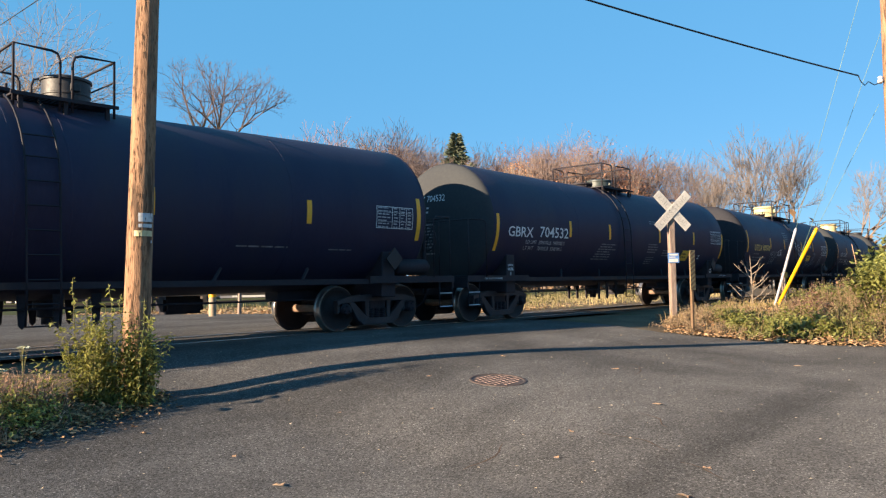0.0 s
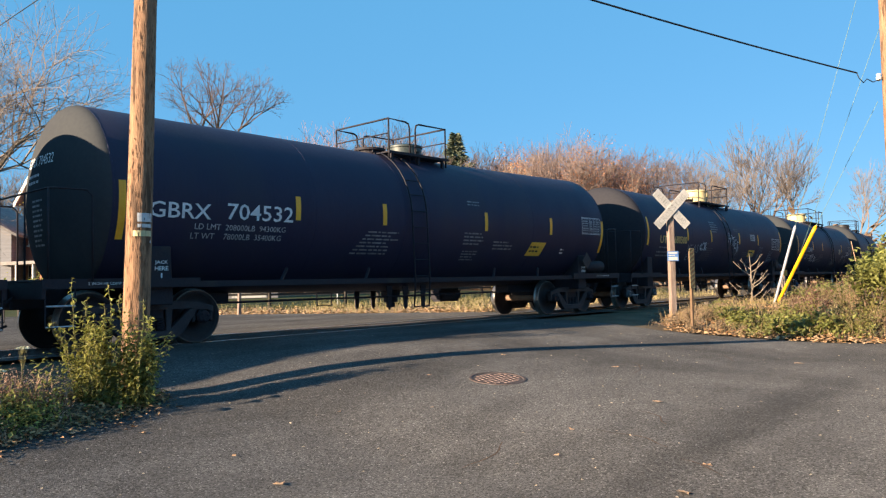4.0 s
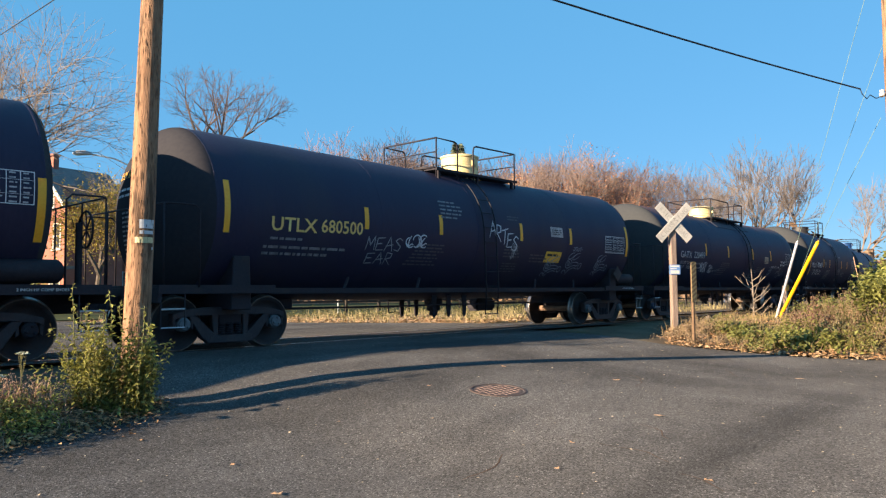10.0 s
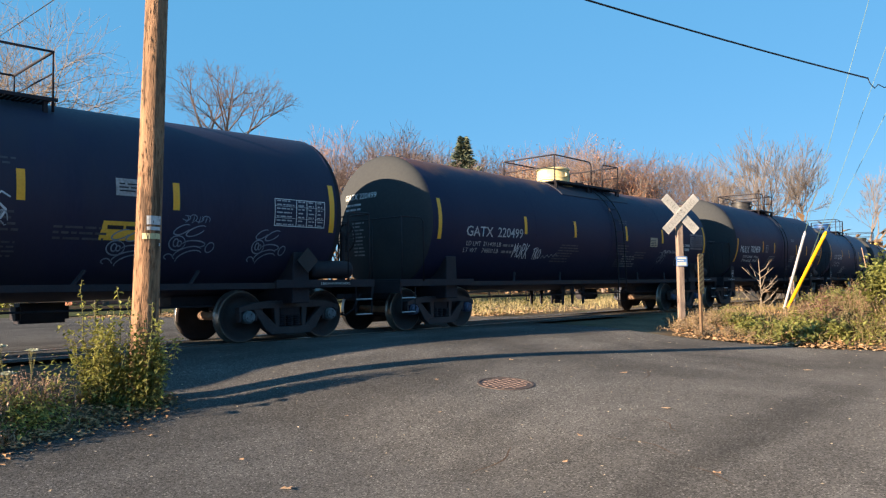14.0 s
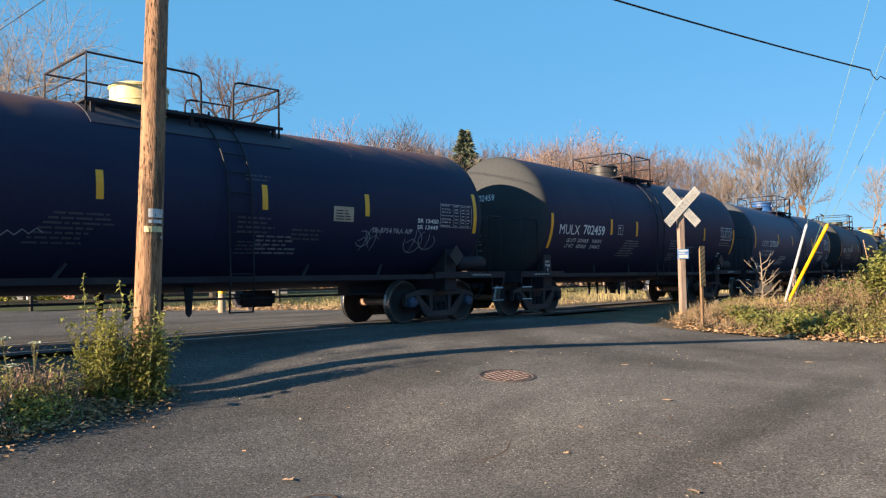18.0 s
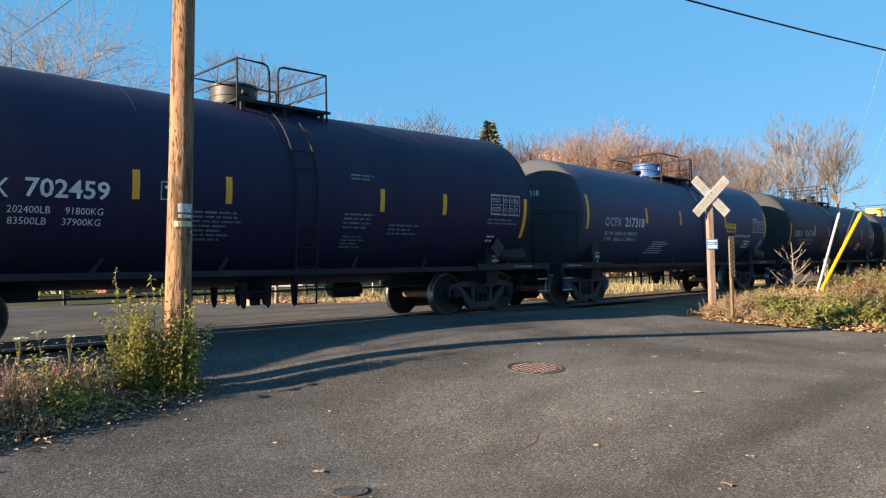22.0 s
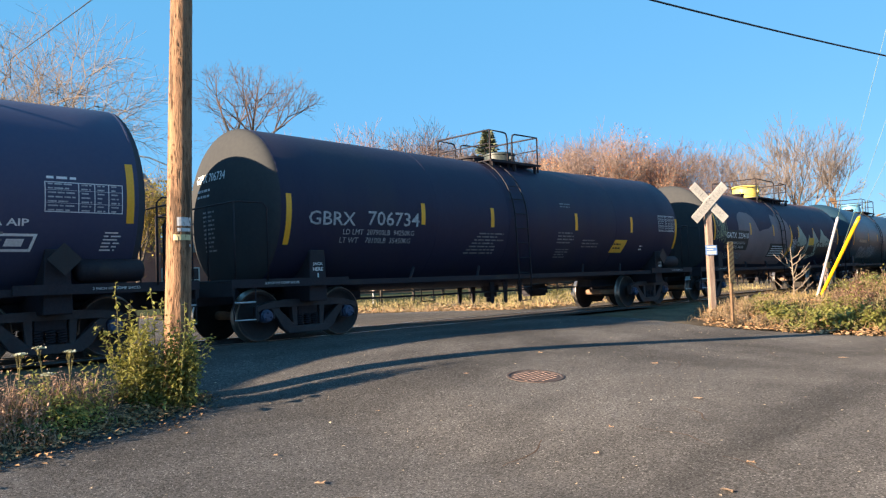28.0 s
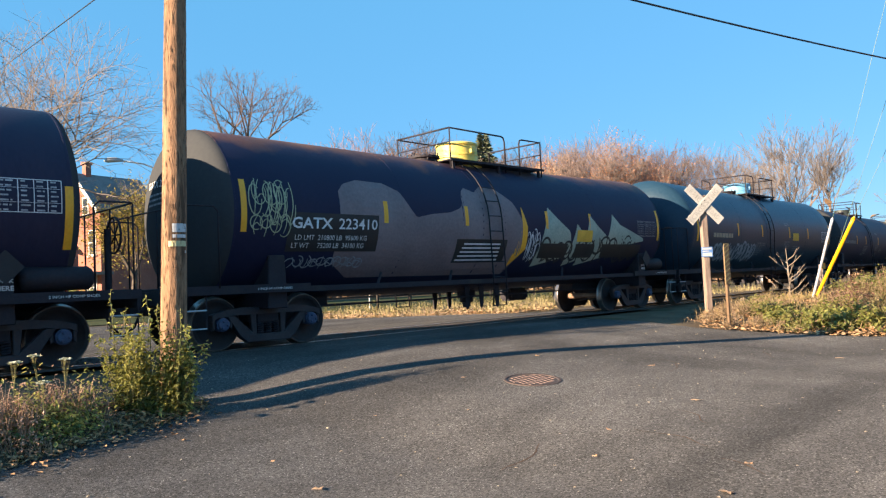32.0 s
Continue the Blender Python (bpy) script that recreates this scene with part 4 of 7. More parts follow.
        for e in (rings[0], rings[-1]):
            for k in range(n):
                bm.faces.new((e[0][k], e[0][k + 1], e[1][k + 1], e[1][k]))
        bmesh.ops.recalc_face_normals(bm, faces=bm.faces)
        part("doubler_plate", bm, pad, car, "grey doubler plate under the platform with a painted sheen")
    # fittings housing on top
    dx, dr, dh, dmat, dlabel = dome
    bm = B()
    zb = pz - 0.04
    lathe(bm, [(zb - 0.12, dr + 0.1), (zb + 0.03, dr + 0.1), (zb + 0.05, dr), (zb + dh * 0.45, dr), (zb + dh * 0.47, dr + 0.012), (zb + dh * 0.52, dr + 0.012), (zb + dh * 0.54, dr), (zb + dh, dr), (zb + dh + 0.01, dr + 0.025), (zb + dh + 0.05, dr + 0.025), (zb + dh + 0.08, dr - 0.05), (zb + dh + 0.1, 0.05)], "z", 40, (dx, 0, 0))
    hs = part("fittings_housing", bm, dmat, car, dlabel)
    sharp_smooth(hs.data)
    bm = B()
    box(bm, dx - 0.07, dx + 0.07, -dr - 0.05, -dr + 0.02, zb + dh * 0.55, zb + dh * 0.85)
    part("hasp", bevelled(bm, 0.01), dmat, hs)
    if manway is not None:
        bm = B()
        lathe(bm, [(zb - 0.1, 0.30), (zb + 0.06, 0.30), (zb + 0.08, 0.36), (zb + 0.13, 0.36), (zb + 0.15, 0.2)], "z", 24, (dx + manway, 0, 0))
        part("manway_cover", bm, UNDER, car, smooth=False)
        for k in range(6):
            a = math.pi * k / 3
            bm = pipe(B(), [(dx + manway + 0.32 * math.cos(a), 0.32 * math.sin(a), zb + 0.02), (dx + manway + 0.32 * math.cos(a), 0.32 * math.sin(a), zb + 0.2)], 0.022, 6)
            part("manway_bolt", bm, UNDER, car)
    # reflectors
    sk = Skin(car, xa, xb, R, ZC, heads[0])
    for i, x in enumerate(strips):
        end = i in (0, len(strips) - 1)
        h = 0.44 if end else 0.215
        zz = zs if end or zs > 2.2 else zs + 0.2
        sk.patch("reflector", [sk.rect(x - 0.055, x + 0.055, zz - h, zz + h)], YELLOW)
    CARS.append((car, centre, sets))
    return sk


GREY_DOME = (0.65, 0.40, 0.26, DOMEGREY, "grey metal housing with a green-grey lid")
B_STRIPS = (-6.82, -3.61, -1.47, 1.77, 4.43, 6.98)

# first car: grey barrel housing
sk = tank_car(4.30, -7.0, 7.05, -6.13, 6.13, BLACKTANK, "black tank car with a grey barrel housing on top", (-6.84, -3.9, -1.2, 1.04, 4.03, 6.86), 2.28, (0.35, 0.36, 0.42, DOMEDARK, "grey metal barrel housing"), 0.75, portal=True, heads=(0.42, 0.32))
sk.table(5.68, 6.68, 2.06, 2.50, STENCIL)
sk.bars(2.6, 1.62, 1.2, 1, 0.035, FADED, 5)
sk.bars(4.6, 1.6, 0.6, 1, 0.03, FADED, 6)


def common_stencils(sk, seed, x=0.0, front=True, ink=FADED):
    sk.bars(-0.9 - 1.0 + x, 1.95, 1.0, 7, 0.04, ink, seed, slant=-0.06)
    sk.bars(1.0 + x, 2.02, 0.75, 4, 0.045, ink, seed + 1)
    sk.bars(1.05 + x, 1.62, 0.6, 4, 0.035, ink, seed + 2)
    sk.bars(2.1 + x, 1.85, 0.8, 3, 0.045, ink, seed + 3)
    sk.bars(1.15 + x, 2.75, 0.55, 2, 0.04, ink, seed + 4)
    if front:
        sk.bars(0.72, 2.76, 0.75, 2, 0.06, MIDWHITE, seed + 5, end=True)
        sk.bars(0.45, 2.35, 0.45, 10, 0.045, FADED, seed + 6, end=True)


def jack_mark(sk, x, z=1.28):
    """JACK HERE and an arrow on the face of the saddle."""
    for word, up in (("JACK", 0.09), ("HERE", 0.0)):
        me = lettering(word, 0.02).copy()
        xs, ys = [v.co.x for v in me.vertices], [v.co.y for v in me.vertices]
        for v in me.vertices:
            v.co = (x - 0.11 + (v.co.x - min(xs)) / (max(xs) - min(xs)) * 0.22, -1.364, z - 0.06 + up + (v.co.y - min(ys)) / (max(ys) - min(ys)) * 0.065)
        me.materials.clear()
        part("jack_lettering", me, STENCIL, sk.car)["kind"] = "stuff"
    bm = B()
    box(bm, x - 0.012, x + 0.012, -1.366, -1.361, z - 0.24, z - 0.10)
    part("jack_arrow", bm, STENCIL, sk.car)


def shoe_mark(sk, x):
    me = lettering("2 INCH HF COMP SHOES").copy()
    xs = [v.co.x for v in me.vertices]
    for v in me.vertices:
        v.co = (x + (v.co.x - min(xs)) / (max(xs) - min(xs)) * 0.68, -1.484, 1.01 + v.co.y * 0.055)
    part("shoe_lettering", me, STENCIL, sk.car)["kind"] = "stuff"


# second and seventh car: same build, big white numbers
for centre, number in ((20.62, "704532"), (99.24, "706734")):
    sk = tank_car(centre, -6.97, 7.03, -6.13, 6.13, BLACKTANK, "black tank car with white stencilled numbers and amber reflectors", B_STRIPS, 2.125, GREY_DOME, 1.12, cap=BLUECAP if number == "706734" else None, portal=True, heads=(0.42, 0.32))
    ink = MIDWHITE if number == "706734" else STENCIL
    sk.words("GBRX", -6.40, 2.04, 0.25, 1.05, ink, "white stencilled letters", bold=0.008)
    sk.words(number, -5.05, 2.06, 0.27, 1.33, ink, "white stencilled numbers", bold=0.008)
    if number == "706734":
        sk.words("LD LMT  207900LB  94250KG", -5.62, 1.88, 0.10, 1.78, MIDWHITE)
        sk.words("LT WT    78100LB  35450KG", -5.67, 1.73, 0.10, 1.76, MIDWHITE)
    else:
        sk.words("LD LMT  208000LB  94300KG", -5.62, 1.88, 0.095, 1.76, MIDWHITE)
        sk.words("LT WT    78000LB  35400KG", -5.67, 1.73, 0.095, 1.74, MIDWHITE)
    sk.words("GBRX " + number, 0.82, 2.93, 0.16, 1.15, STENCIL, end=True)
    sk.table(5.94, 6.88, 2.18, 2.64, STENCIL, 4)
    sk.patch("warning_label", [sk.rect(3.49, 4.12, 1.56, 1.90, 0.16)], LABELYELLOW, "yellow warning label")
    sk.bars(3.62, 1.76, 0.5, 2, 0.06, UNDER, 31)
    sk.bars(5.0, 1.72, 0.22, 2, 0.05, STENCIL, 32)
    common_stencils(sk, 40)
    jack_mark(sk, -6.13), jack_mark(sk, 6.2, 1.2), shoe_mark(sk, -7.3), shoe_mark(sk, 6.7)

STROKES = {
    "M": (((0, 0), (0.1, 1.05), (0.45, 0.35), (0.85, 1.1), (0.95, 0)),),
    "O": (((0.5, 0.95), (0.1, 0.75), (0.05, 0.3), (0.4, 0.0), (0.85, 0.2), (0.9, 0.7), (0.5, 0.95)),),
    "R": (((0.1, -0.1), (0.2, 1.1), (0.8, 1.0), (0.75, 0.6), (0.2, 0.5), (0.9, -0.1)),),
    "K": (((0.15, -0.1), (0.2, 1.15)), ((0.9, 1.05), (0.2, 0.45), (0.95, -0.1))),
    "T": (((0.5, -0.05), (0.55, 1.0)), ((0.0, 0.9), (1.05, 1.1))),
    "A": (((0, -0.05), (0.5, 1.1), (0.95, -0.05)), ((0.1, 0.35), (0.95, 0.5))),
    "S": (((0.95, 0.85), (0.5, 1.05), (0.1, 0.8), (0.8, 0.35), (0.6, 0.0), (0.0, 0.1)),),
    "E": (((0.95, 1.0), (0.1, 0.95), (0.05, 0.0), (0.9, 0.05)), ((0.1, 0.5), (0.7, 0.55))),
}


def sprayed(sk, text, x0, z0, w, h, material, thick=0.03):
    """Hand-sprayed letters, drawn stroke by stroke."""
    n = len(text)
    for i, ch in enumerate(text):
        g = []
        for line in STROKES[ch]:
            pts = []
            for a, b in zip(line, line[1:]):
                pts += [(a[0] + (b[0] - a[0]) * k / 4, a[1] + (b[1] - a[1]) * k / 4) for k in range(4)]
            pts.append(line[-1])
            g.append(sk.stroke([(x0 + w * (i + 0.92 * u + 0.08 * v) / n, z0 + h * v) for u, v in pts], thick))
        sk.patch("sprayed_letter", g, material, "hand-sprayed pale letter", off=0.007)


# third car: yellow letters, sprayed scribbles
sk = tank_car(36.95, -6.72, 7.05, -6.13, 6.35, BLACKTANK, "black tank car with yellow letters, sprayed scribbles and a cream housing", (-6.52, -3.43, -1.27, 1.66, 3.88, 6.93), 2.41, (1.12, 0.47, 0.50, CREAM, "cream-painted steel housing"), 2.28, cap=GREYCAP, heads=(0.68, 0.5), ends=DARKEND, ladder=0.13, gap=(0.04, 0.62))
sk.words("UTLX", -5.64, 2.05, 0.25, 1.0, AGEDYELLOW, "yellow stencilled letters", bold=0.014)
sk.words("680500", -4.55, 2.07, 0.25, 1.02, AGEDYELLOW, "yellow stencilled numbers", bold=0.015)
sk.bars(-5.64, 1.90, 0.95, 1, 0.06, FADED, 51)
sk.bars(-5.75, 1.75, 1.9, 2, 0.065, FADED, 52)
sk.words("UTLX 680500", 0.86, 2.98, 0.13, 1.1, LABELYELLOW, end=True)
sk.table(5.69, 6.76, 2.04, 2.52, STENCIL, 6)
sk.patch("warning_label", [sk.rect(2.73, 3.45, 1.70, 1.98, 0.05)], LABELYELLOW, "yellow warning label with a black border")
sk.bars(2.84, 1.86, 0.55, 1, 0.08, UNDER, 53)
sk.patch("pale_label", [sk.rect(2.94, 3.5, 2.36, 2.62)], PALEPINK, "pale label plate with dark lines")
sk.bars(2.99, 2.53, 0.46, 3, 0.03, UNDER, 54)
sk.bars(-1.25, 2.92, 0.75, 5, 0.05, FADED, 55)
common_stencils(sk, 60, ink=DIMINK)
shoe_mark(sk, 6.7)


def scribble(sk, x0, z0, w, h, seed, material, n=7, thick=0.035, label="sprayed scribble"):
    """Loose sprayed loops and zigzags over a given field."""
    rnd = random.Random(seed)
    for i in range(n):
        g = []
        cx = x0 + w * (i + 0.5) / n
        cw = w / n
        a0, sw = rnd.uniform(0, 6), rnd.choice((-1, 1)) * rnd.uniform(3.6, 6.2)
        hh, lift = rnd.uniform(0.30, 0.48), rnd.uniform(0.4, 0.6)
        loop = [(cx + cw * 0.62 * math.cos(a0 + sw * k / 17), z0 + h * (lift + hh * math.sin(a0 + sw * k / 17) + 0.1 * math.sin(2 * k / 17))) for k in range(18)]
        g.append(sk.stroke(loop, thick))
        top, foot = rnd.uniform(0.8, 1.05), rnd.uniform(0.0, 0.2)
        bend = rnd.uniform(-0.4, 0.4)
        g.append(sk.stroke([(cx + cw * (bend * math.sin(3.1 * k / 7) + 0.25 * (k / 7 - 0.5)), z0 + h * (foot + (top - foot) * k / 7)) for k in range(8)], thick * 0.9))
        if rnd.random() < 0.5:
            z = z0 + h * rnd.uniform(0.3, 0.8)
            g.append(sk.stroke([(cx - cw * 0.5 + cw * k / 5, z + h * 0.08 * math.sin(k * 1.4 + seed)) for k in range(6)], thick * 0.8))
        sk.patch("scribble", g, material, label, off=0.007)


sprayed(sk, "MEAS", -3.40, 1.80, 1.0, 0.25, SPRAYPALE, 0.024)
scribble(sk, -2.3, 1.86, 0.6, 0.26, 2, SPRAYWHITE, 3, 0.032)
sprayed(sk, "EAR", -3.35, 1.54, 0.75, 0.2, SPRAYPALE, 0.02)
for i, ch in enumerate("ARTES"):
    sprayed(sk, ch, 0.40 + 0.22 * i, 2.24 - 0.075 * i, 0.27, 0.34, SPRAYWHITE, 0.03)
scribble(sk, 1.28, 1.72, 0.22, 0.36, 5, SPRAYPALE, 2, 0.022)


def loops(sk, x0, z0, w, h, material):
    """A cluster of sprayed ovals and curved lines."""
    g = []
    for cx, cz, rx, rz, lean, a0, sweep in ((0.26, 0.80, 0.17, 0.11, 0.5, 0.5, 5.2), (0.56, 0.78, 0.20, 0.11, 0.5, 0.3, 5.4), (0.20, 0.45, 0.17, 0.19, 0.0, 0, 6.3), (0.56, 0.44, 0.24, 0.09, 0.0, -1.2, 4.4), (0.46, 0.20, 0.28, 0.16, 0.3, 0.3, 3.4), (0.52, 0.08, 0.26, 0.18, 0.3, 0.4, 2.9), (0.92, 0.36, 0.09, 0.13, 0.3, 0, 6.3), (0.08, 0.10, 0.08, 0.07, 0.0, 0, 4.4), (0.17, 0.46, 0.05, 0.10, 0.0, 0, 6.3), (0.25, 0.44, 0.04, 0.07, 0.0, 0, 6.3)):
        line = []
        for k in range(18):
            a = a0 + sweep * k / 17
            u, v = rx * math.cos(a), rz * math.sin(a)
            line.append((x0 + w * (cx + u), z0 + h * (cz + v + lean * u)))
        g.append(sk.stroke(line, 0.021))
    sk.patch("scribble", g, material, "sprayed scribble of pale blue ovals", off=0.007)


loops(sk, 2.85, 1.34, 0.80, 0.56, SPRAYBLUE)
loops(sk, 3.8, 1.42, 0.80, 0.60, SPRAYBLUE)
loops(sk, 5.3, 1.40, 0.70, 0.60, SPRAYBLUE)
scribble(sk, 4.0, 2.0, 0.45, 0.14, 7, SPRAYBLUE, 4, 0.015)

# fourth car: rust along the top, cream housing
sk = tank_car(53.4, -6.85, 7.15, -6.1, 6.35, RUSTTANK, "black tank car with a rusty brown top and scribbles", (-6.63, -3.52, -1.28, 1.51, 3.82, 7.0), 2.40, (0.0, 0.47, 0.42, CREAM, "cream-yellow steel housing"), 2.25, cap=BLUECAP, p0=-1.22, gap=(0.68, 1.30), heads=(0.56, 0.48), ladder=0.77, manway=1.0, pad=SHEENPAD)
sk.words("GATX", -5.75, 2.06, 0.23, 0.95, MIDWHITE, "white stencilled letters", bold=0.008)
sk.words("220499", -4.62, 2.07, 0.23, 0.98, MIDWHITE, "white stencilled numbers", bold=0.008)
sk.words("LD LMT  211400 LB", -5.70, 1.85, 0.10, 1.25, MIDWHITE)
sk.words("LT WT    74800 LB", -5.75, 1.70, 0.10, 1.25, MIDWHITE)
sk.bars(-4.38, 1.86, 0.52, 1, 0.075, FADED, 71), sk.bars(-4.38, 1.71, 0.52, 1, 0.075, FADED, 74)
sk.words("GATX 220499", 0.78, 2.9, 0.13, 1.1, STENCIL, end=True)
sk.table(5.88, 6.88, 2.06, 2.56, PALEPINK, 8)
sk.words("SR 13450", 5.2, 2.12, 0.09, 0.62, STENCIL, bold=0.02), sk.words("SR 13449", 5.2, 1.99, 0.09, 0.62, STENCIL, bold=0.02)
sk.words("SR-8754 FRA AIP", 3.98, 1.88, 0.10, 1.1, MIDWHITE)
sk.patch("tan_label", [sk.rect(3.0, 3.48, 2.06, 2.34)], TANLABEL, "tan label plate")
sk.bars(3.05, 2.25, 0.38, 4, 0.03, UNDER, 72)
scribble(sk, 3.65, 1.5, 0.55, 0.45, 10, SPRAYPALE, 2, 0.017)
scribble(sk, 4.95, 1.48, 0.8, 0.5, 11, SPRAYPALE, 2, 0.017)
sprayed(sk, "MORK", -3.92, 1.62, 0.62, 0.30, SPRAYWHITE, 0.028)
sprayed(sk, "TKO", -3.12, 1.60, 0.36, 0.24, SPRAYWHITE, 0.028)
sk.patch("scribble", [sk.stroke([(-2.72 + 0.09 * k, 1.60 + 0.01 * k + (0.07 if k % 2 else 0.0)) for k in range(9)], 0.02)], SPRAYPALE, "sprayed zigzag", off=0.007)
sk.bars(1.4, 1.72, 0.9, 5, 0.04, FADED, 73)
common_stencils(sk, 80, ink=DIMINK)
shoe_mark(sk, 6.9)

# fifth car: shorter, big white letters
sk = tank_car(69.0, -5.95, 6.3, -5.6, 5.3, NAVYTANK, "short black tank car with white letters and a low dark housing", (-5.78, -2.81, -1.32, 1.88, 3.55, 6.15), 2.125, (-0.29, 0.42, 0.32, DOMEDARK, "low dark grey housing"), 1.19, portal=True, R=1.665, ZC=2.485, manway=None, ladder=-0.08)
sk.words("MULX", -5.42, 2.05, 0.25, 0.95, STENCIL, "white stencilled letters")
sk.words("702459", -4.28, 2.07, 0.26, 1.1, STENCIL, "white stencilled numbers", bold=0.018)
sk.words("LD LMT  202400LB     91800KG", -5.0, 1.86, 0.095, 1.75, STENCIL)
sk.words("LT WT    83500LB     37900KG", -5.02, 1.71, 0.095, 1.75, STENCIL)
sk.words("MULX 702459", 0.80, 2.93, 0.16, 1.2, STENCIL, end=True)
sk.table(4.98, 5.95, 2.17, 2.62, STENCIL, 9)
sk.bars(4.9, 2.05, 1.0, 2, 0.045, FADED, 92)
sk.bars(5.0, 1.68, 0.25, 2, 0.05, STENCIL, 93)
sk.patch("small_box_mark", [sk.rect(-2.44, -2.16, 2.12, 2.14), sk.rect(-2.44, -2.16, 2.38, 2.40), sk.rect(-2.44, -2.42, 2.12, 2.40), sk.rect(-2.18, -2.16, 2.12, 2.40)], MIDWHITE)
sk.words("C", -2.33, 2.165, 0.09, 0.07, STENCIL)
sk.bars(-2.38, 2.29, 0.16, 1, 0.06, STENCIL, 94)
common_stencils(sk, 100)
jack_mark(sk, -5.6), jack_mark(sk, 5.4, 1.2), shoe_mark(sk, -6.4), shoe_mark(sk, 5.9)

# sixth car: dark grey, blue barrel housing
sk = tank_car(84.1, -6.45, 5.76, -5.67, 4.68, GREYTANK, "dark grey tank car with a blue barrel housing", (-6.25, -3.21, -1.12, 2.14, 5.64), 2.41, (-0.3, 0.44, 0.40, DOMEBLUE, "blue-painted barrel housing"), 1.11, cap=BLUECAP, ladder=0.27, p0=-1.03, gap=(0.26, 0.95), heads=(0.38, 0.36))
sk.words("OCFX", -5.42, 2.06, 0.24, 0.85, MIDWHITE, "white stencilled letters", bold=0.018)
sk.words("217318", -4.40, 2.06, 0.26, 1.05, STENCIL, "white stencilled numbers", bold=0.02)
sk.words("LD LMT 220000 LB  99750 KG", -5.35, 1.83, 0.09, 1.68, STENCIL)
sk.words("LT WT   66000 LB  29950 KG", -5.37, 1.68, 0.09, 1.68, STENCIL)
sk.words("OCFX 217318", 0.82, 2.88, 0.15, 1.2, STENCIL, end=True)
sk.bars(0.80, 2.76, 0.85, 2, 0.06, MIDWHITE, 115, end=True)
sk.bars(0.75, 1.9, 0.6, 6, 0.03, FADED, 116, end=True)
sk.bars(-2.62, 1.66, 1.0, 6, 0.035, STENCIL, 114, slant=-0.05)
sk.table(4.48, 5.52, 2.10, 2.52, STENCIL, 10)
sk.bars(4.5, 2.56, 0.5, 1, 0.05, STENCIL, 117)
sk.words("SR-8754 FRA AIP", 2.95, 1.90, 0.10, 1.34, STENCIL, bold=0.02)
sk.bars(2.98, 1.79, 1.1, 1, 0.045, FADED, 118), sk.bars(3.0, 1.70, 1.0, 1, 0.04, FADED, 119)
sk.bars(0.95, 1.82, 0.95, 1, 0.05, FADED, 120), sk.bars(1.02, 1.73, 0.8, 2, 0.035, FADED, 121)
for a, b, c, d in ((3.80, 4.33, 1.56, 1.595), (3.87, 4.40, 1.765, 1.80)):
    sk.patch("plate_frame", [sk.rect(a, b, c, d)], STENCIL)
for x in (3.80, 4.30):
    sk.patch("plate_frame", [sk.rect(x, x + 0.04, 1.56, 1.80, 0.07)], STENCIL)
sk.patch("plate_mark", [sk.rect(4.0, 4.22, 1.63, 1.73, 0.03)], STENCIL)
sk.patch("warning_label", [sk.rect(2.24, 3.0, 2.06, 2.36)], LABELYELLOW, "yellow warning label with dark lettering")
sk.words("FOR CHEMICAL EMERGENCY", 2.29, 2.26, 0.05, 0.66, BLACKBOX, off=0.009)
sk.bars(2.31, 2.115, 0.72, 1, 0.085, BLACKBOX, 122)
sk.bars(5.3, 1.82, 0.26, 6, 0.028, STENCIL, 113, slant=-0.01)
jack_mark(sk, -5.6), shoe_mark(sk, 5.1), shoe_mark(sk, -7.2)

# eighth car: painted over in lilac, black and pale green
sk = tank_car(115.74, -7.02, 7.02, -6.13, 6.13, RUSTTANK, "black tank car sprayed with lilac and pale green shapes", (-6.84, -3.73, -1.41, 1.47, 3.35, 6.9), 2.42, (0.0, 0.50, 0.46, BRIGHTYELLOW, "bright yellow steel housing"), 2.22, cap=BLUECAP, p0=-1.15, gap=(0.78, 1.34), heads=(0.45, 0.40))
low = [(-5.0, 1.5), (-4.4, 1.18), (0.2, 1.15), (0.7, 1.9)]
sk.patch("lilac_paint", [sk.between((-4.9, 0.62), low, [(-4.9, 2.2), (-4.86, 2.75), (-4.7, 2.92), (-4.35, 3.02), (-3.7, 3.0), (-3.3, 2.85), (-3.05, 2.5), (-2.9, 2.34), (-2.5, 2.42), (-1.9, 2.48), (-1.55, 2.6), (-1.45, 2.95), (-1.3, 3.06), (-1.0, 2.97), (-0.75, 3.12), (-0.2, 3.08), (0.25, 2.8), (0.5, 2.4), (0.62, 1.9)])], LILAC, "flat lilac sprayed paint", off=0.0035)
sk.patch("black_box", [sk.rect(-5.98, -3.92, 1.66, 2.34)], BLACKBOX, off=0.006)
sk.words("GATX", -5.9, 2.06, 0.20, 0.88, STENCIL, "white letters on a black field", off=0.010, bold=0.02)
sk.words("223410", -4.88, 2.06, 0.20, 0.92, STENCIL, "white numbers on a black field", off=0.010, bold=0.01)
sk.words("LD LMT  210800 LB  95600 KG", -5.82, 1.86, 0.09, 1.62, STENCIL, off=0.010)
sk.words("LT WT     75200 LB  34100 KG", -5.87, 1.72, 0.09, 1.62, STENCIL, off=0.010)
scribble(sk, -6.72, 2.15, 0.6, 0.75, 21, SPRAYLIME, 3, 0.022)
scribble(sk, -6.35, 2.0, 0.5, 0.85, 22, SPRAYLIME, 3, 0.022)
scribble(sk, -6.70, 1.9, 0.75, 0.4, 23, SPRAYLIME, 4, 0.02)
scribble(sk, -6.65, 2.4, 0.65, 0.5, 28, SPRAYLIME, 3, 0.02)
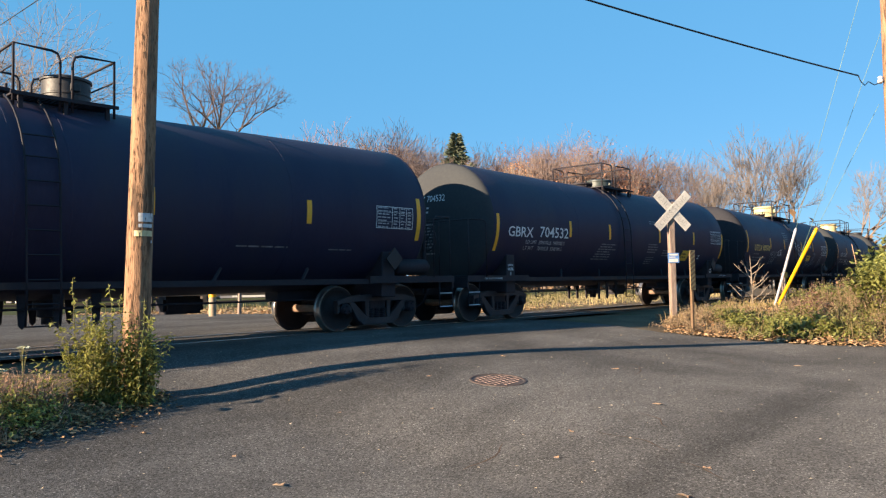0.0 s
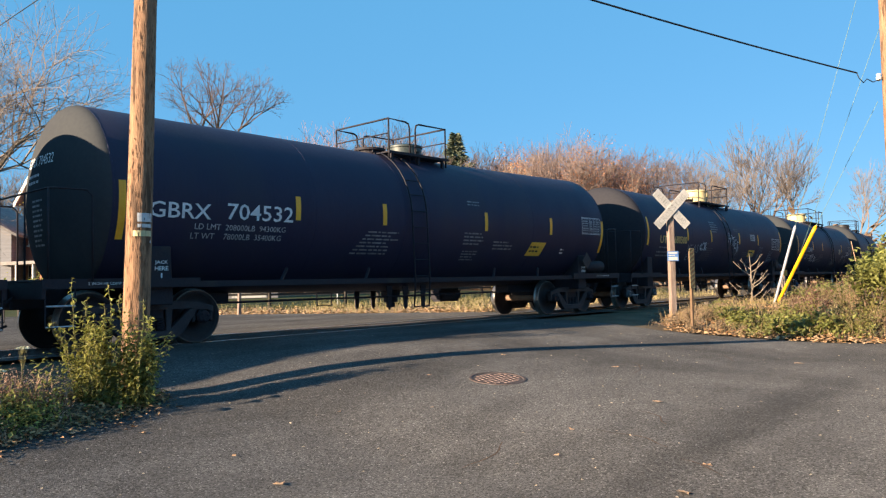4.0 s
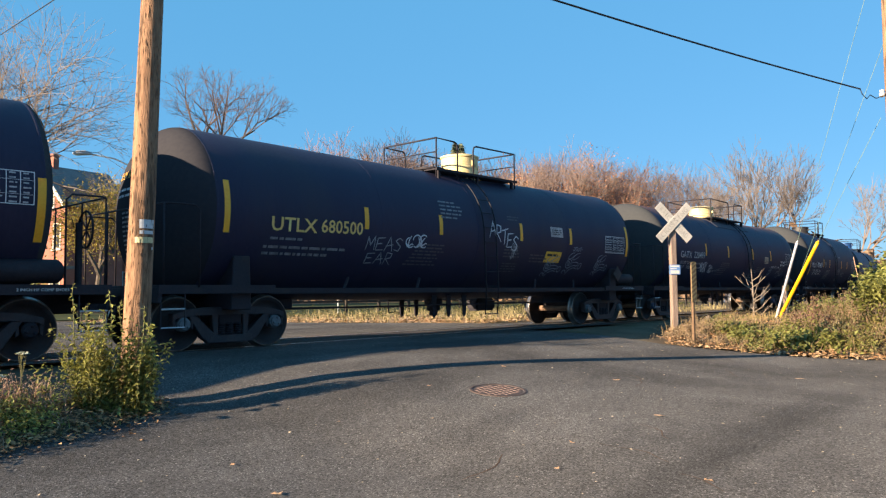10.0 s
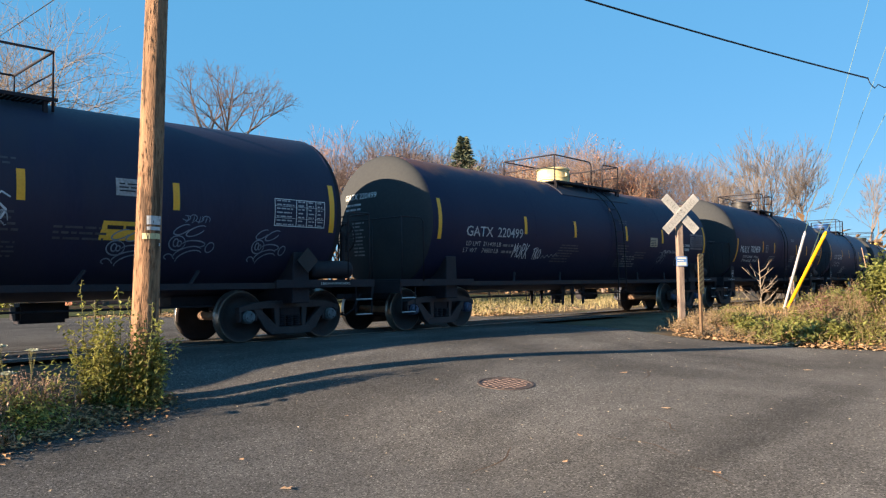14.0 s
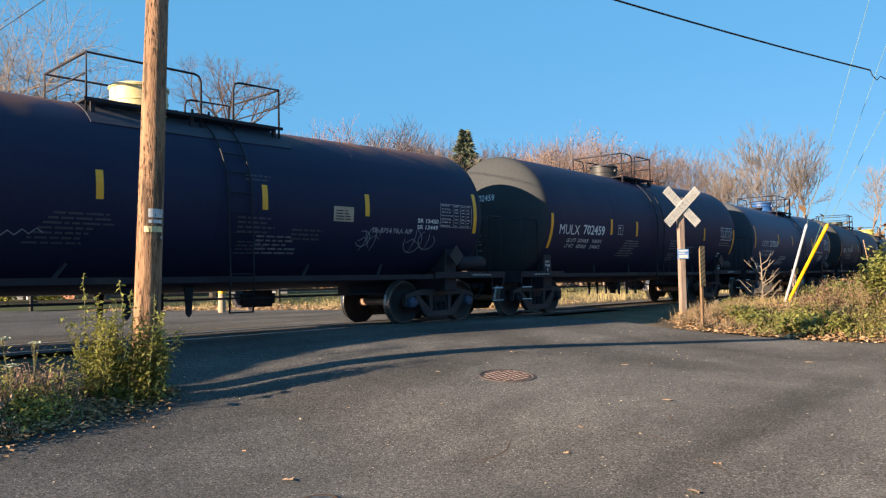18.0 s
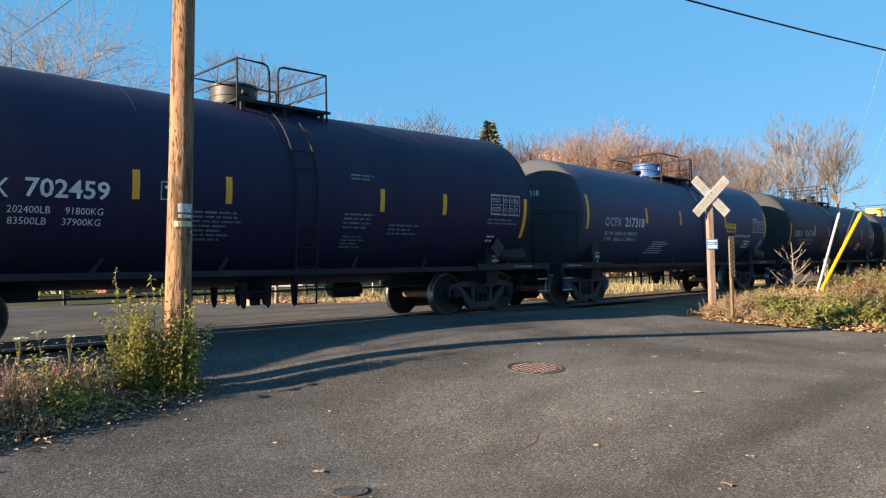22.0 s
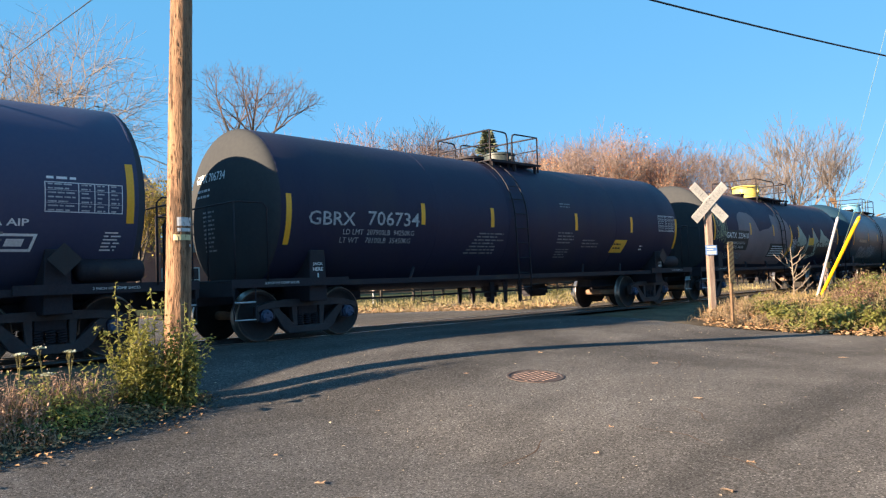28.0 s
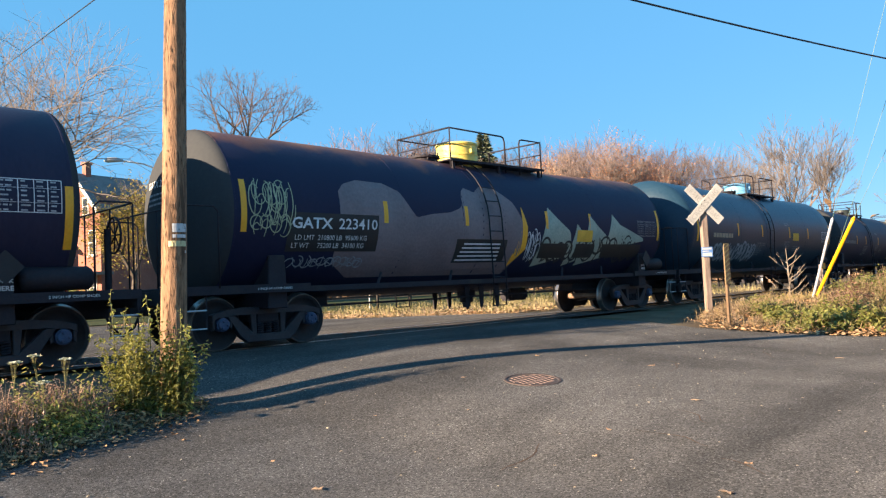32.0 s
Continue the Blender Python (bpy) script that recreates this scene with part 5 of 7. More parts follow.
scribble(sk, -5.9, 1.35, 1.7, 0.22, 24, SPRAYPALE, 10, 0.02)
sk.patch("bar_field", [sk.rect(-1.7, -0.02, 1.42, 1.92)], BLACKBOX, off=0.005)
sk.patch("white_bars", [sk.rect(-1.62 + 0.04 * k, -0.25, 1.46 + 0.085 * k, 1.495 + 0.085 * k) for k in range(5)], STENCIL, off=0.008)
sk.patch("yellow_flame", [sk.between((0.22, 0.75), [(0.22, 1.3), (0.75, 1.75)], [(0.22, 1.45), (0.4, 1.9), (0.5, 2.75), (0.75, 2.1)])], YELLOW, "yellow sprayed flame")
for a, b, pk in ((1.15, 2.6, 1.55), (2.45, 3.5, 2.75), (3.0, 4.4, 3.35), (4.15, 6.1, 4.45)):
    zt = {1.15: 2.75, 2.45: 2.35, 3.0: 2.6, 4.15: 2.66}[a]
    lo = 1.2 if a < 4 else 1.6
    sk.patch("pale_flame", [sk.between((a, b), [(a, lo + 0.1), (b, lo + 0.35)], [(a, lo + 0.3), (pk, zt), (pk + 0.35, zt - 0.28), (b - 0.15, zt - 0.6), (b, lo + 0.4)])], PALEGREEN, "pale green sprayed flame", off=0.004 + 0.0006 * a)
for x0, x1 in ((1.25, 2.4), (2.75, 3.6), (4.0, 6.0)):
    sk.patch("bar_field", [sk.rect(x0, x1, 1.5, 1.85)], BLACKBOX, off=0.0085)
    sk.bars(x0 + 0.06, 1.76, x1 - x0 - 0.2, 4, 0.045, STENCIL, int(x0 * 10))
sk.patch("warning_label", [sk.rect(2.75, 3.45, 1.9, 2.2)], LABELYELLOW, off=0.009)
sk.table(5.75, 6.75, 2.08, 2.52, FADED, 12)
scribble(sk, 0.7, 1.35, 0.5, 0.75, 25, SPRAYWHITE, 4, 0.03)
sk.words("GATX 223410", 0.80, 2.9, 0.13, 1.1, STENCIL, end=True)
sk.bars(0.72, 2.76, 0.75, 3, 0.05, FADED, 131, end=True)
jack_mark(sk, 6.2, 1.2), shoe_mark(sk, -6.6), shoe_mark(sk, 6.7)
scribble(sk, 1.0, 1.3, 2.2, 0.6, 26, BLACKBOX, 7, 0.06)
scribble(sk, 3.2, 1.35, 2.6, 0.7, 27, BLACKBOX, 7, 0.06)

# cars behind it
sk = tank_car(132.0, -7.25, 7.05, -6.13, 6.13, BLUETANK, "glossy black tank car with grey sprayed letters and a blue housing", (-7.0, -3.7, -1.4, 1.6, 3.9, 6.9), 2.42, (0.7, 0.5, 0.42, DOMESKY, "sky-blue housing"), 2.2, R=1.64, ZC=2.43)
sk.bars(-5.8, 2.12, 2.3, 1, 0.2, TANLABEL, 139)
scribble(sk, -5.6, 1.3, 3.6, 0.62, 33, SPRAYPALE, 12, 0.09)
sk.patch("warning_label", [sk.rect(2.0, 2.7, 2.1, 2.4)], LABELYELLOW)
sk.table(5.75, 6.75, 2.08, 2.52, STENCIL, 13)
common_stencils(sk, 140)
for c, seed in ((148.3, 150), (164.6, 170)):
    sk = tank_car(c, -7.0, 7.03, -6.13, 6.13, BLACKTANK, "black tank car with white stencils and amber reflectors", B_STRIPS, 2.3, GREY_DOME, 1.12, portal=True)
    sk.bars(-6.2, 2.1, 2.4, 1, 0.22, FADED, seed)
    sk.table(5.75, 6.75, 2.08, 2.52, STENCIL, seed)
    common_stencils(sk, seed + 1)


# ------------------------------------------------------------------ vegetation helpers
def raw_mesh(name, verts, faces, material):
    me = bpy.data.meshes.new(name)
    me.from_pydata(verts, [], faces)
    for m in (material if isinstance(material, (list, tuple)) else [material]):
        me.materials.append(m)
    return me


def leaf_quads(spots, size, rnd, flat=0.0, slim=0.55):
    """Small folded leaves at the given spots; flat 1 lays them on the ground."""
    vs, fs = [], []
    for p in spots:
        s = size * rnd.uniform(0.6, 1.35)
        a, e = rnd.uniform(0, 6.283), rnd.uniform(-0.9, 0.9) * (1 - flat) + rnd.uniform(-0.25, 0.25) * flat
        d = Vector((math.cos(a) * math.cos(e), math.sin(a) * math.cos(e), math.sin(e)))
        t = d.cross(Vector((rnd.uniform(-0.4, 0.4), rnd.uniform(-0.4, 0.4), 1))).normalized() * s * slim * 0.5
        up = t.cross(d).normalized() * s * 0.12
        p = Vector(p)
        n = len(vs)
        vs += [p, p + d * s * 0.5 + t + up, p + d * s, p + d * s * 0.5 - t + up]
        fs += [(n, n + 1, n + 2), (n, n + 2, n + 3)]
    return vs, fs


def blades(spots, height, width, rnd, lean=0.35):
    """Thin bent grass blades or stalks standing at the spots."""
    vs, fs = [], []
    for p in spots:
        h = height * rnd.uniform(0.45, 1.25)
        a = rnd.uniform(0, 6.283)
        d = Vector((math.cos(a), math.sin(a), 0))
        t = Vector((-d.y, d.x, 0)) * width * 0.5
        p = Vector(p)
        k = lean * rnd.uniform(0.2, 1.4)
        m = p + Vector((0, 0, h * 0.55)) + d * h * k * 0.35
        e = p + Vector((0, 0, h * (1 - 0.3 * k))) + d * h * k
        n = len(vs)
        vs += [p - t, p + t, m + t * 0.8, m - t * 0.8, e]
        fs += [(n, n + 1, n + 2, n + 3), (n + 3, n + 2, n + 4)]
    return vs, fs


def stuff(name, vf, material, label, category):
    return tagged(part(name, raw_mesh(name, *vf, material), None), label, category, kind="stuff")


def tube(vs, fs, a, b, ra, rb, seg):
    d = (b - a)
    if d.length < 1e-4:
        return
    d.normalize()
    s = d.orthogonal().normalized()
    u = d.cross(s)
    n = len(vs)
    for p, r in ((a, ra), (b, rb)):
        for k in range(seg):
            t = 6.2832 * k / seg
            vs.append(p + (s * math.cos(t) + u * math.sin(t)) * r)
    for k in range(seg):
        fs.append((n + k, n + (k + 1) % seg, n + seg + (k + 1) % seg, n + seg + k))


def grow(rnd, height, radius, spread=0.6, levels=5, forks=(2, 3), fork_at=0.3, up=0.25, shrink=0.74, droop=0.0, start=None, thin=0.0):
    """Limbs of a bare tree: wood (thick), twigs (thin), and the tips."""
    wood, twig, tips = ([], []), ([], []), []

    def limb(p, d, length, r, lev):
        seg = 8 if lev == 0 else 5 if lev < 3 else 3
        vs, fs = wood if lev < 3 else twig
        steps = 3 if lev < 3 else 2
        q = p
        for i in range(steps):
            d = (d + Vector((rnd.gauss(0, 0.10), rnd.gauss(0, 0.10), rnd.gauss(0, 0.06) + (up - droop * lev) * 0.12))).normalized()
            e = q + d * length / steps
            tube(vs, fs, q, e, max(r * (1 - 0.3 * i / steps), thin), max(r * (1 - 0.3 * (i + 1) / steps), thin), seg)
            if lev >= 2 and lev < levels and rnd.random() < 0.5:
                side = (d + Vector((rnd.gauss(0, 0.7), rnd.gauss(0, 0.7), rnd.gauss(0.1, 0.5)))).normalized()
                limb(e, side, length * 0.55, r * 0.45, lev + 1 if lev + 1 >= 3 else 3)
            q = e
        if lev >= levels:
            tips.append(q)
            return
        n = rnd.choice(forks) + (1 if lev == 0 else 0)
        a0 = rnd.uniform(0, 6.283)
        for k in range(n):
            a = a0 + 6.283 * k / n + rnd.uniform(-0.4, 0.4)
            s = d.orthogonal().normalized()
            t = d.cross(s)
            w = spread * rnd.uniform(0.55, 1.25) * (0.35 if k == 0 and lev < 2 else 1)
            nd = (d + (s * math.cos(a) + t * math.sin(a)) * w).normalized()
            limb(q, nd, length * shrink * rnd.uniform(0.8, 1.15), r * 0.7 * rnd.uniform(0.65, 0.95), lev + 1)
        tips.append(q)

    limb(Vector((0, 0, -0.3)), Vector((0, 0, 1)) if start is None else start, height * fork_at, radius, 0)
    return wood, twig, tips


def tree(name, label, at, wood, twig, tips=None, bark=None, leaf=None, leaf_size=0.1, per_tip=0, rnd=None, jitter=0.4, group="", twigmat=None):
    t = thing(name, label, "tree", at, group)
    part("trunk", raw_mesh("trunk", *wood, bark), None, t)
    part("crown", raw_mesh("crown", *twig, twigmat or bark), None, t)
    if per_tip:
        spots = [p + Vector((rnd.gauss(0, jitter), rnd.gauss(0, jitter), rnd.gauss(0, jitter))) for p in tips for _ in range(per_tip)]
        part("leaves", raw_mesh("leaves", *leaf_quads(spots, leaf_size, rnd), leaf), None, t)
    return t


# ------------------------------------------------------------------ track bed
def build_track_bed():
    bm = B()
    for lo, hi in ((-60, 2.4), (18.6, 150)):
        n = int((hi - lo) / 0.6)
        rows = []
        for i in range(n + 1):
            m = track_pose(lo + (hi - lo) * i / n)
            rows.append([bm.verts.new(m @ Vector((noise.noise((i * 0.7, y, 3)) * 0.05, y, z + 0.03 * noise.noise((i * 1.1, y * 3, 0))))) for y, z in ((-2.6, -0.42), (-2.0, -0.22), (-1.4, -0.13), (-0.8, -0.12), (-0.4, -0.13), (0, -0.12), (0.4, -0.13), (0.8, -0.12), (1.4, -0.13), (2.0, -0.22), (2.6, -0.30))])
        for a, b in zip(rows, rows[1:]):
            for k in range(10):
                bm.faces.new((a[k], b[k], b[k + 1], a[k + 1]))
    bed = tagged(part("track_bed", bm, BALLAST, smooth=True), "dark dirty gravel ballast under the track", "ballast", kind="structure")
    rnd = random.Random(7)
    bm = B()
    box(bm, -0.115, 0.115, -1.3, 1.3, -0.20, -0.085)
    me = bpy.data.meshes.new("sleeper")
    bevelled(bm, 0.012).to_mesh(me)
    bm.free()
    me.materials.append(GREYWOOD)
    for x in [19.0 + 0.56 * i for i in range(60)] + [1.8 - 0.56 * i for i in range(12)]:
        ob = part("sleeper", me, None, bed, at=track_pose(x) @ pose(0, rnd.uniform(-0.04, 0.04), rnd.uniform(-0.01, 0.01), 0, 0, rnd.uniform(-1.5, 1.5)))
    # loose stones
    vs, fs = [], []
    for i in range(2600):
        x = rnd.choice((rnd.uniform(18.6, 45), rnd.uniform(-6, 3)))
        y = rnd.uniform(-2.5, 2.4)
        p = track_pose(x) @ Vector((0, y, -0.12 - max(abs(y) - 1.5, 0) * 0.2))
        s = rnd.uniform(0.015, 0.045)
        n = len(vs)
        vs += [p + Vector((rnd.uniform(-s, s), rnd.uniform(-s, s), rnd.uniform(-0.2 * s, s))) for _ in range(5)]
        fs += [(n, n + 1, n + 2), (n, n + 2, n + 3), (n, n + 3, n + 4), (n + 1, n + 2, n + 4), (n + 2, n + 3, n + 4)]
    stuff("ballast_stones", (vs, fs), BALLAST, "loose grey ballast stones beside the sleepers", "gravel")


build_track_bed()


# ------------------------------------------------------------------ poles, wires and signs
def wrap_plate(bm, cx, cy, r, z0, z1, a0, a1):
    n = 8
    rows = []
    for z in (z0, z1):
        rows.append([bm.verts.new((cx + r * math.cos(a0 + (a1 - a0) * k / n), cy + r * math.sin(a0 + (a1 - a0) * k / n), z)) for k in range(n + 1)])
    for k in range(n):
        bm.faces.new((rows[0][k], rows[0][k + 1], rows[1][k + 1], rows[1][k]))


def hanging(a, b, sag, n=14):
    a, b = Vector(a), Vector(b)
    return [a.lerp(b, k / n) - Vector((0, 0, sag * 4 * (k / n) * (1 - k / n))) for k in range(n + 1)]


def build_poles():
    p1 = thing("utility_pole", "tall round weathered wooden utility pole standing in a leafy bush", "utility pole", pose(0, 0, 0))
    foot, head = Vector((3.865, -4.165, -0.4)), Vector((4.13, -4.29, 9.2))
    bm = pipe(B(), [foot.lerp(head, k / 24) for k in range(25)], [0.152 - 0.055 * k / 24 for k in range(25)], 28)
    for v in bm.verts:
        a = math.atan2(v.co.y + 4.2, v.co.x - 3.95)
        v.co += 0.004 * noise.noise((3 * math.cos(a), 3 * math.sin(a), v.co.z * 0.8)) * Vector((math.cos(a), math.sin(a), 0))
    part("shaft", bm, POLEWOOD, p1, smooth=True)
    at = lambda z: foot.lerp(head, (z + 0.4) / 9.6)
    face = math.atan2(-8.4, -3.9)
    for nm, z0, z1, a0, a1, m in (("tag_plate", 1.70, 1.80, -0.15, 1.15, TAGGREY), ("tag_plate", 1.635, 1.675, -0.15, 1.05, TAGGREY), ("tag_band", 1.535, 1.60, -0.45, 1.1, TAGYELLOW), ("tag_nail", 1.46, 1.49, 0.95, 1.1, TAGGREY)):
        bm = B()
        c = at(z0)
        wrap_plate(bm, c.x, c.y, 0.145, z0, z1, face + a0, face + a1)
        part(nm, bm, m, p1)
    # deep drying cracks
    rnd = random.Random(5)
    bm = B()
    for i in range(430):
        z = rnd.uniform(0.1, 5.2)
        a = face + rnd.uniform(-1.5, 1.5)
        c, rr = at(z), 0.1555 - 0.055 * (z + 0.4) / 9.6
        h, w = rnd.uniform(0.015, 0.075), rnd.uniform(0.012, 0.036)
        d0 = Vector((math.cos(a - w), math.sin(a - w), 0)) * rr
        d1 = Vector((math.cos(a + w), math.sin(a + w), 0)) * rr
        dm = Vector((math.cos(a), math.sin(a), 0)) * (rr + 0.003)
        bm.faces.new([bm.verts.new(q) for q in (c + dm + Vector((0, 0, -h)), c + d1 * 1.012, c + dm + Vector((0, 0, h)), c + d0 * 1.012)])
    part("cracks", bm, CRACK, p1)["kind"] = "stuff"
    p2 = thing("utility_pole", "wooden utility pole by the weeds carrying guy wires", "utility pole")
    bm = pipe(B(), [(18.9, -8.62, -0.6), (18.85, -8.6, 9)], [0.15, 0.11], 20)
    part("shaft", bm, POLEWOOD, p2, smooth=True)
    bm = lathe(B(), [(0, 0.03), (0.03, 0.06), (0.08, 0.06), (0.10, 0.04), (0.15, 0.055), (0.17, 0.02)], "z", 12, (18.75, -8.45, 5.2))
    part("insulator", bm, TAGGREY, p2, smooth=True)

    def wire(name, pts, r, label, mat_=None):
        tagged(part(name, pipe(B(), pts, r, 6), mat_ or CABLE, smooth=True), label, "wire")

    a, b = (18.75, -8.4, 5.28), (4.05, -4.3, 5.95)
    run = hanging(a, b, 0.12, 20)
    wire("overhead_cable", run[1:], 0.017, "black overhead cable slung between the wooden poles")
    s0 = run[1]
    curl = [s0, s0 + Vector((0.05, -0.03, -0.12)), s0 + Vector((0.18, -0.08, -0.20)), s0 + Vector((0.30, -0.12, -0.10)), s0 + Vector((0.45, -0.2, -0.16)), Vector((18.80, -8.50, 5.25))]
    wire("cable_tail", curl, 0.010, "curled black tail of the overhead cable")
    wire("overhead_wire", hanging((3.99, -4.25, 5.18), (7.41, 16.46, 9.17), 0.01), 0.011, "thin black wire running off over the track")
    # guy wires with plastic guards
    for base, top, m, lab, L0 in (((20.68, -5.12, -0.35), (18.78, -8.40, 4.75), GUARDYELLOW, "bright yellow plastic guy wire guard leaning over weeds", 3.05), ((20.66, -5.18, -0.30), (18.85, -8.6, 9.0), GUARDWHITE, "scuffed white plastic guy wire guard leaning over weeds", 2.65), ((20.80, -5.30, -0.30), (18.85, -8.6, 6.7), None, "", 0)):
        base, top = Vector(base), Vector(top)
        d = (top - base).normalized()
        wire("guy_wire", [base, top], 0.0055, "pale green-grey steel guy wire", GUYWIRE)
        if m:
            g = thing("guy_guard", lab, "guy guard")
            n, rad = 14, 0.034 if m is GUARDWHITE else 0.043
            bm = pipe(B(), [base + d * (L0 * k / n) for k in range(n + 1)], [rad] * (n + 1), 16)
            part("sleeve", bm, m, g, smooth=True)
            bm = pipe(B(), [base + d * L0, base + d * (L0 + 0.05)], [rad, 0.016], 12)
            part("cap", bm, m, g, smooth=True)


build_poles()


def build_crossbuck():
    s = thing("crossbuck_sign", "weathered white crossbuck on a grey wooden post beside the track", "railroad sign", pose(17.41, -4.05, 0, 0, 0, -34))
    bm = B()
    box(bm, -0.075, 0.075, -0.065, 0.065, -0.3, 2.85)
    part("post", bevelled(bm, 0.012), GREYWOOD, s)
    for turn, y in ((45, -0.108), (-45, -0.085)):
        bm = B()
        m = pose(0, y, 2.62, 0, -turn, 0)
        box(bm, -0.60, 0.60, -0.008, 0.008, -0.112, 0.112)
        bevelled(bm, 0.003)
        blade = part("blade", bm, SIGNBOARD, s, at=m)
        for word, a, wide in ((("CROSSING", -0.5, 1.0),) if turn == 45 else (("RAIL", -0.5, 0.36), ("ROAD", 0.13, 0.38))):
            for k, ch in enumerate(word):
                me = lettering(ch).copy()
                xs, ys = [v.co.x for v in me.vertices], [v.co.y for v in me.vertices]
                n = len(word)
                for v in me.vertices:
                    q = 0.25 if ch == "I" else 0.8
                    v.co = (a + wide * (k + 0.5 - q / 2 + q * (v.co.x - min(xs)) / (max(xs) - min(xs))) / n, -0.0105, -0.06 + (v.co.y - min(ys)) / (max(ys) - min(ys)) * 0.12)
                part("letter", me, SIGNGREY, blade, "faded grey letter")
        for x in (-0.5, 0.5):
            part("bolt", lathe(B(), [(-0.014, 0.012), (-0.008, 0.012)], "y", 8, (x * 0.12, 0, 0.07)), UNDER, blade)
    bm = B()
    box(bm, -0.15, 0.15, -0.085, -0.078, 1.34, 1.58)
    plate = part("notice_plate", bevelled(bm, 0.002), NOTICEBLUE, s, "small blue and white notice plate")
    bm = B()
    for x0, x1, z0, z1 in ((-0.12, 0.12, 1.52, 1.56), (-0.12, 0.12, 1.36, 1.44), (-0.12, 0.05, 1.47, 1.49)):
        box(bm, x0, x1, -0.088, -0.0855, z0, z1)
    part("notice_bars", bm, SIGNWHITE, plate)
    # object marker
    o = thing("marker_post", "thin brown post with a faded diagonal-striped marker board", "marker post", pose(15.6, -5.38, 0, 0, 0, -18))
    bm = B()
    box(bm, -0.03, 0.03, -0.03, 0.03, -0.5, 1.5)
    part("post", bevelled(bm, 0.006), RUSTPOST, o)
    bm = B()
    box(bm, -0.075, 0.075, -0.045, -0.037, 0.70, 1.56)
    board = part("board", bevelled(bm, 0.002), MARKER, o)
    for k in range(9):
        z = 0.68 + k * 0.1
        bm = B()
        prism(bm, [(-0.072, z), (0.072, z + 0.10), (0.072, z + 0.15), (-0.072, z + 0.05)] if z < 1.40 else [(-0.072, z), (0.03, z + 0.07), (-0.02, z + 0.07), (-0.072, z + 0.04)], -0.048, -0.0455)
        part("stripe", bm, RUSTPOST, board)


build_crossbuck()


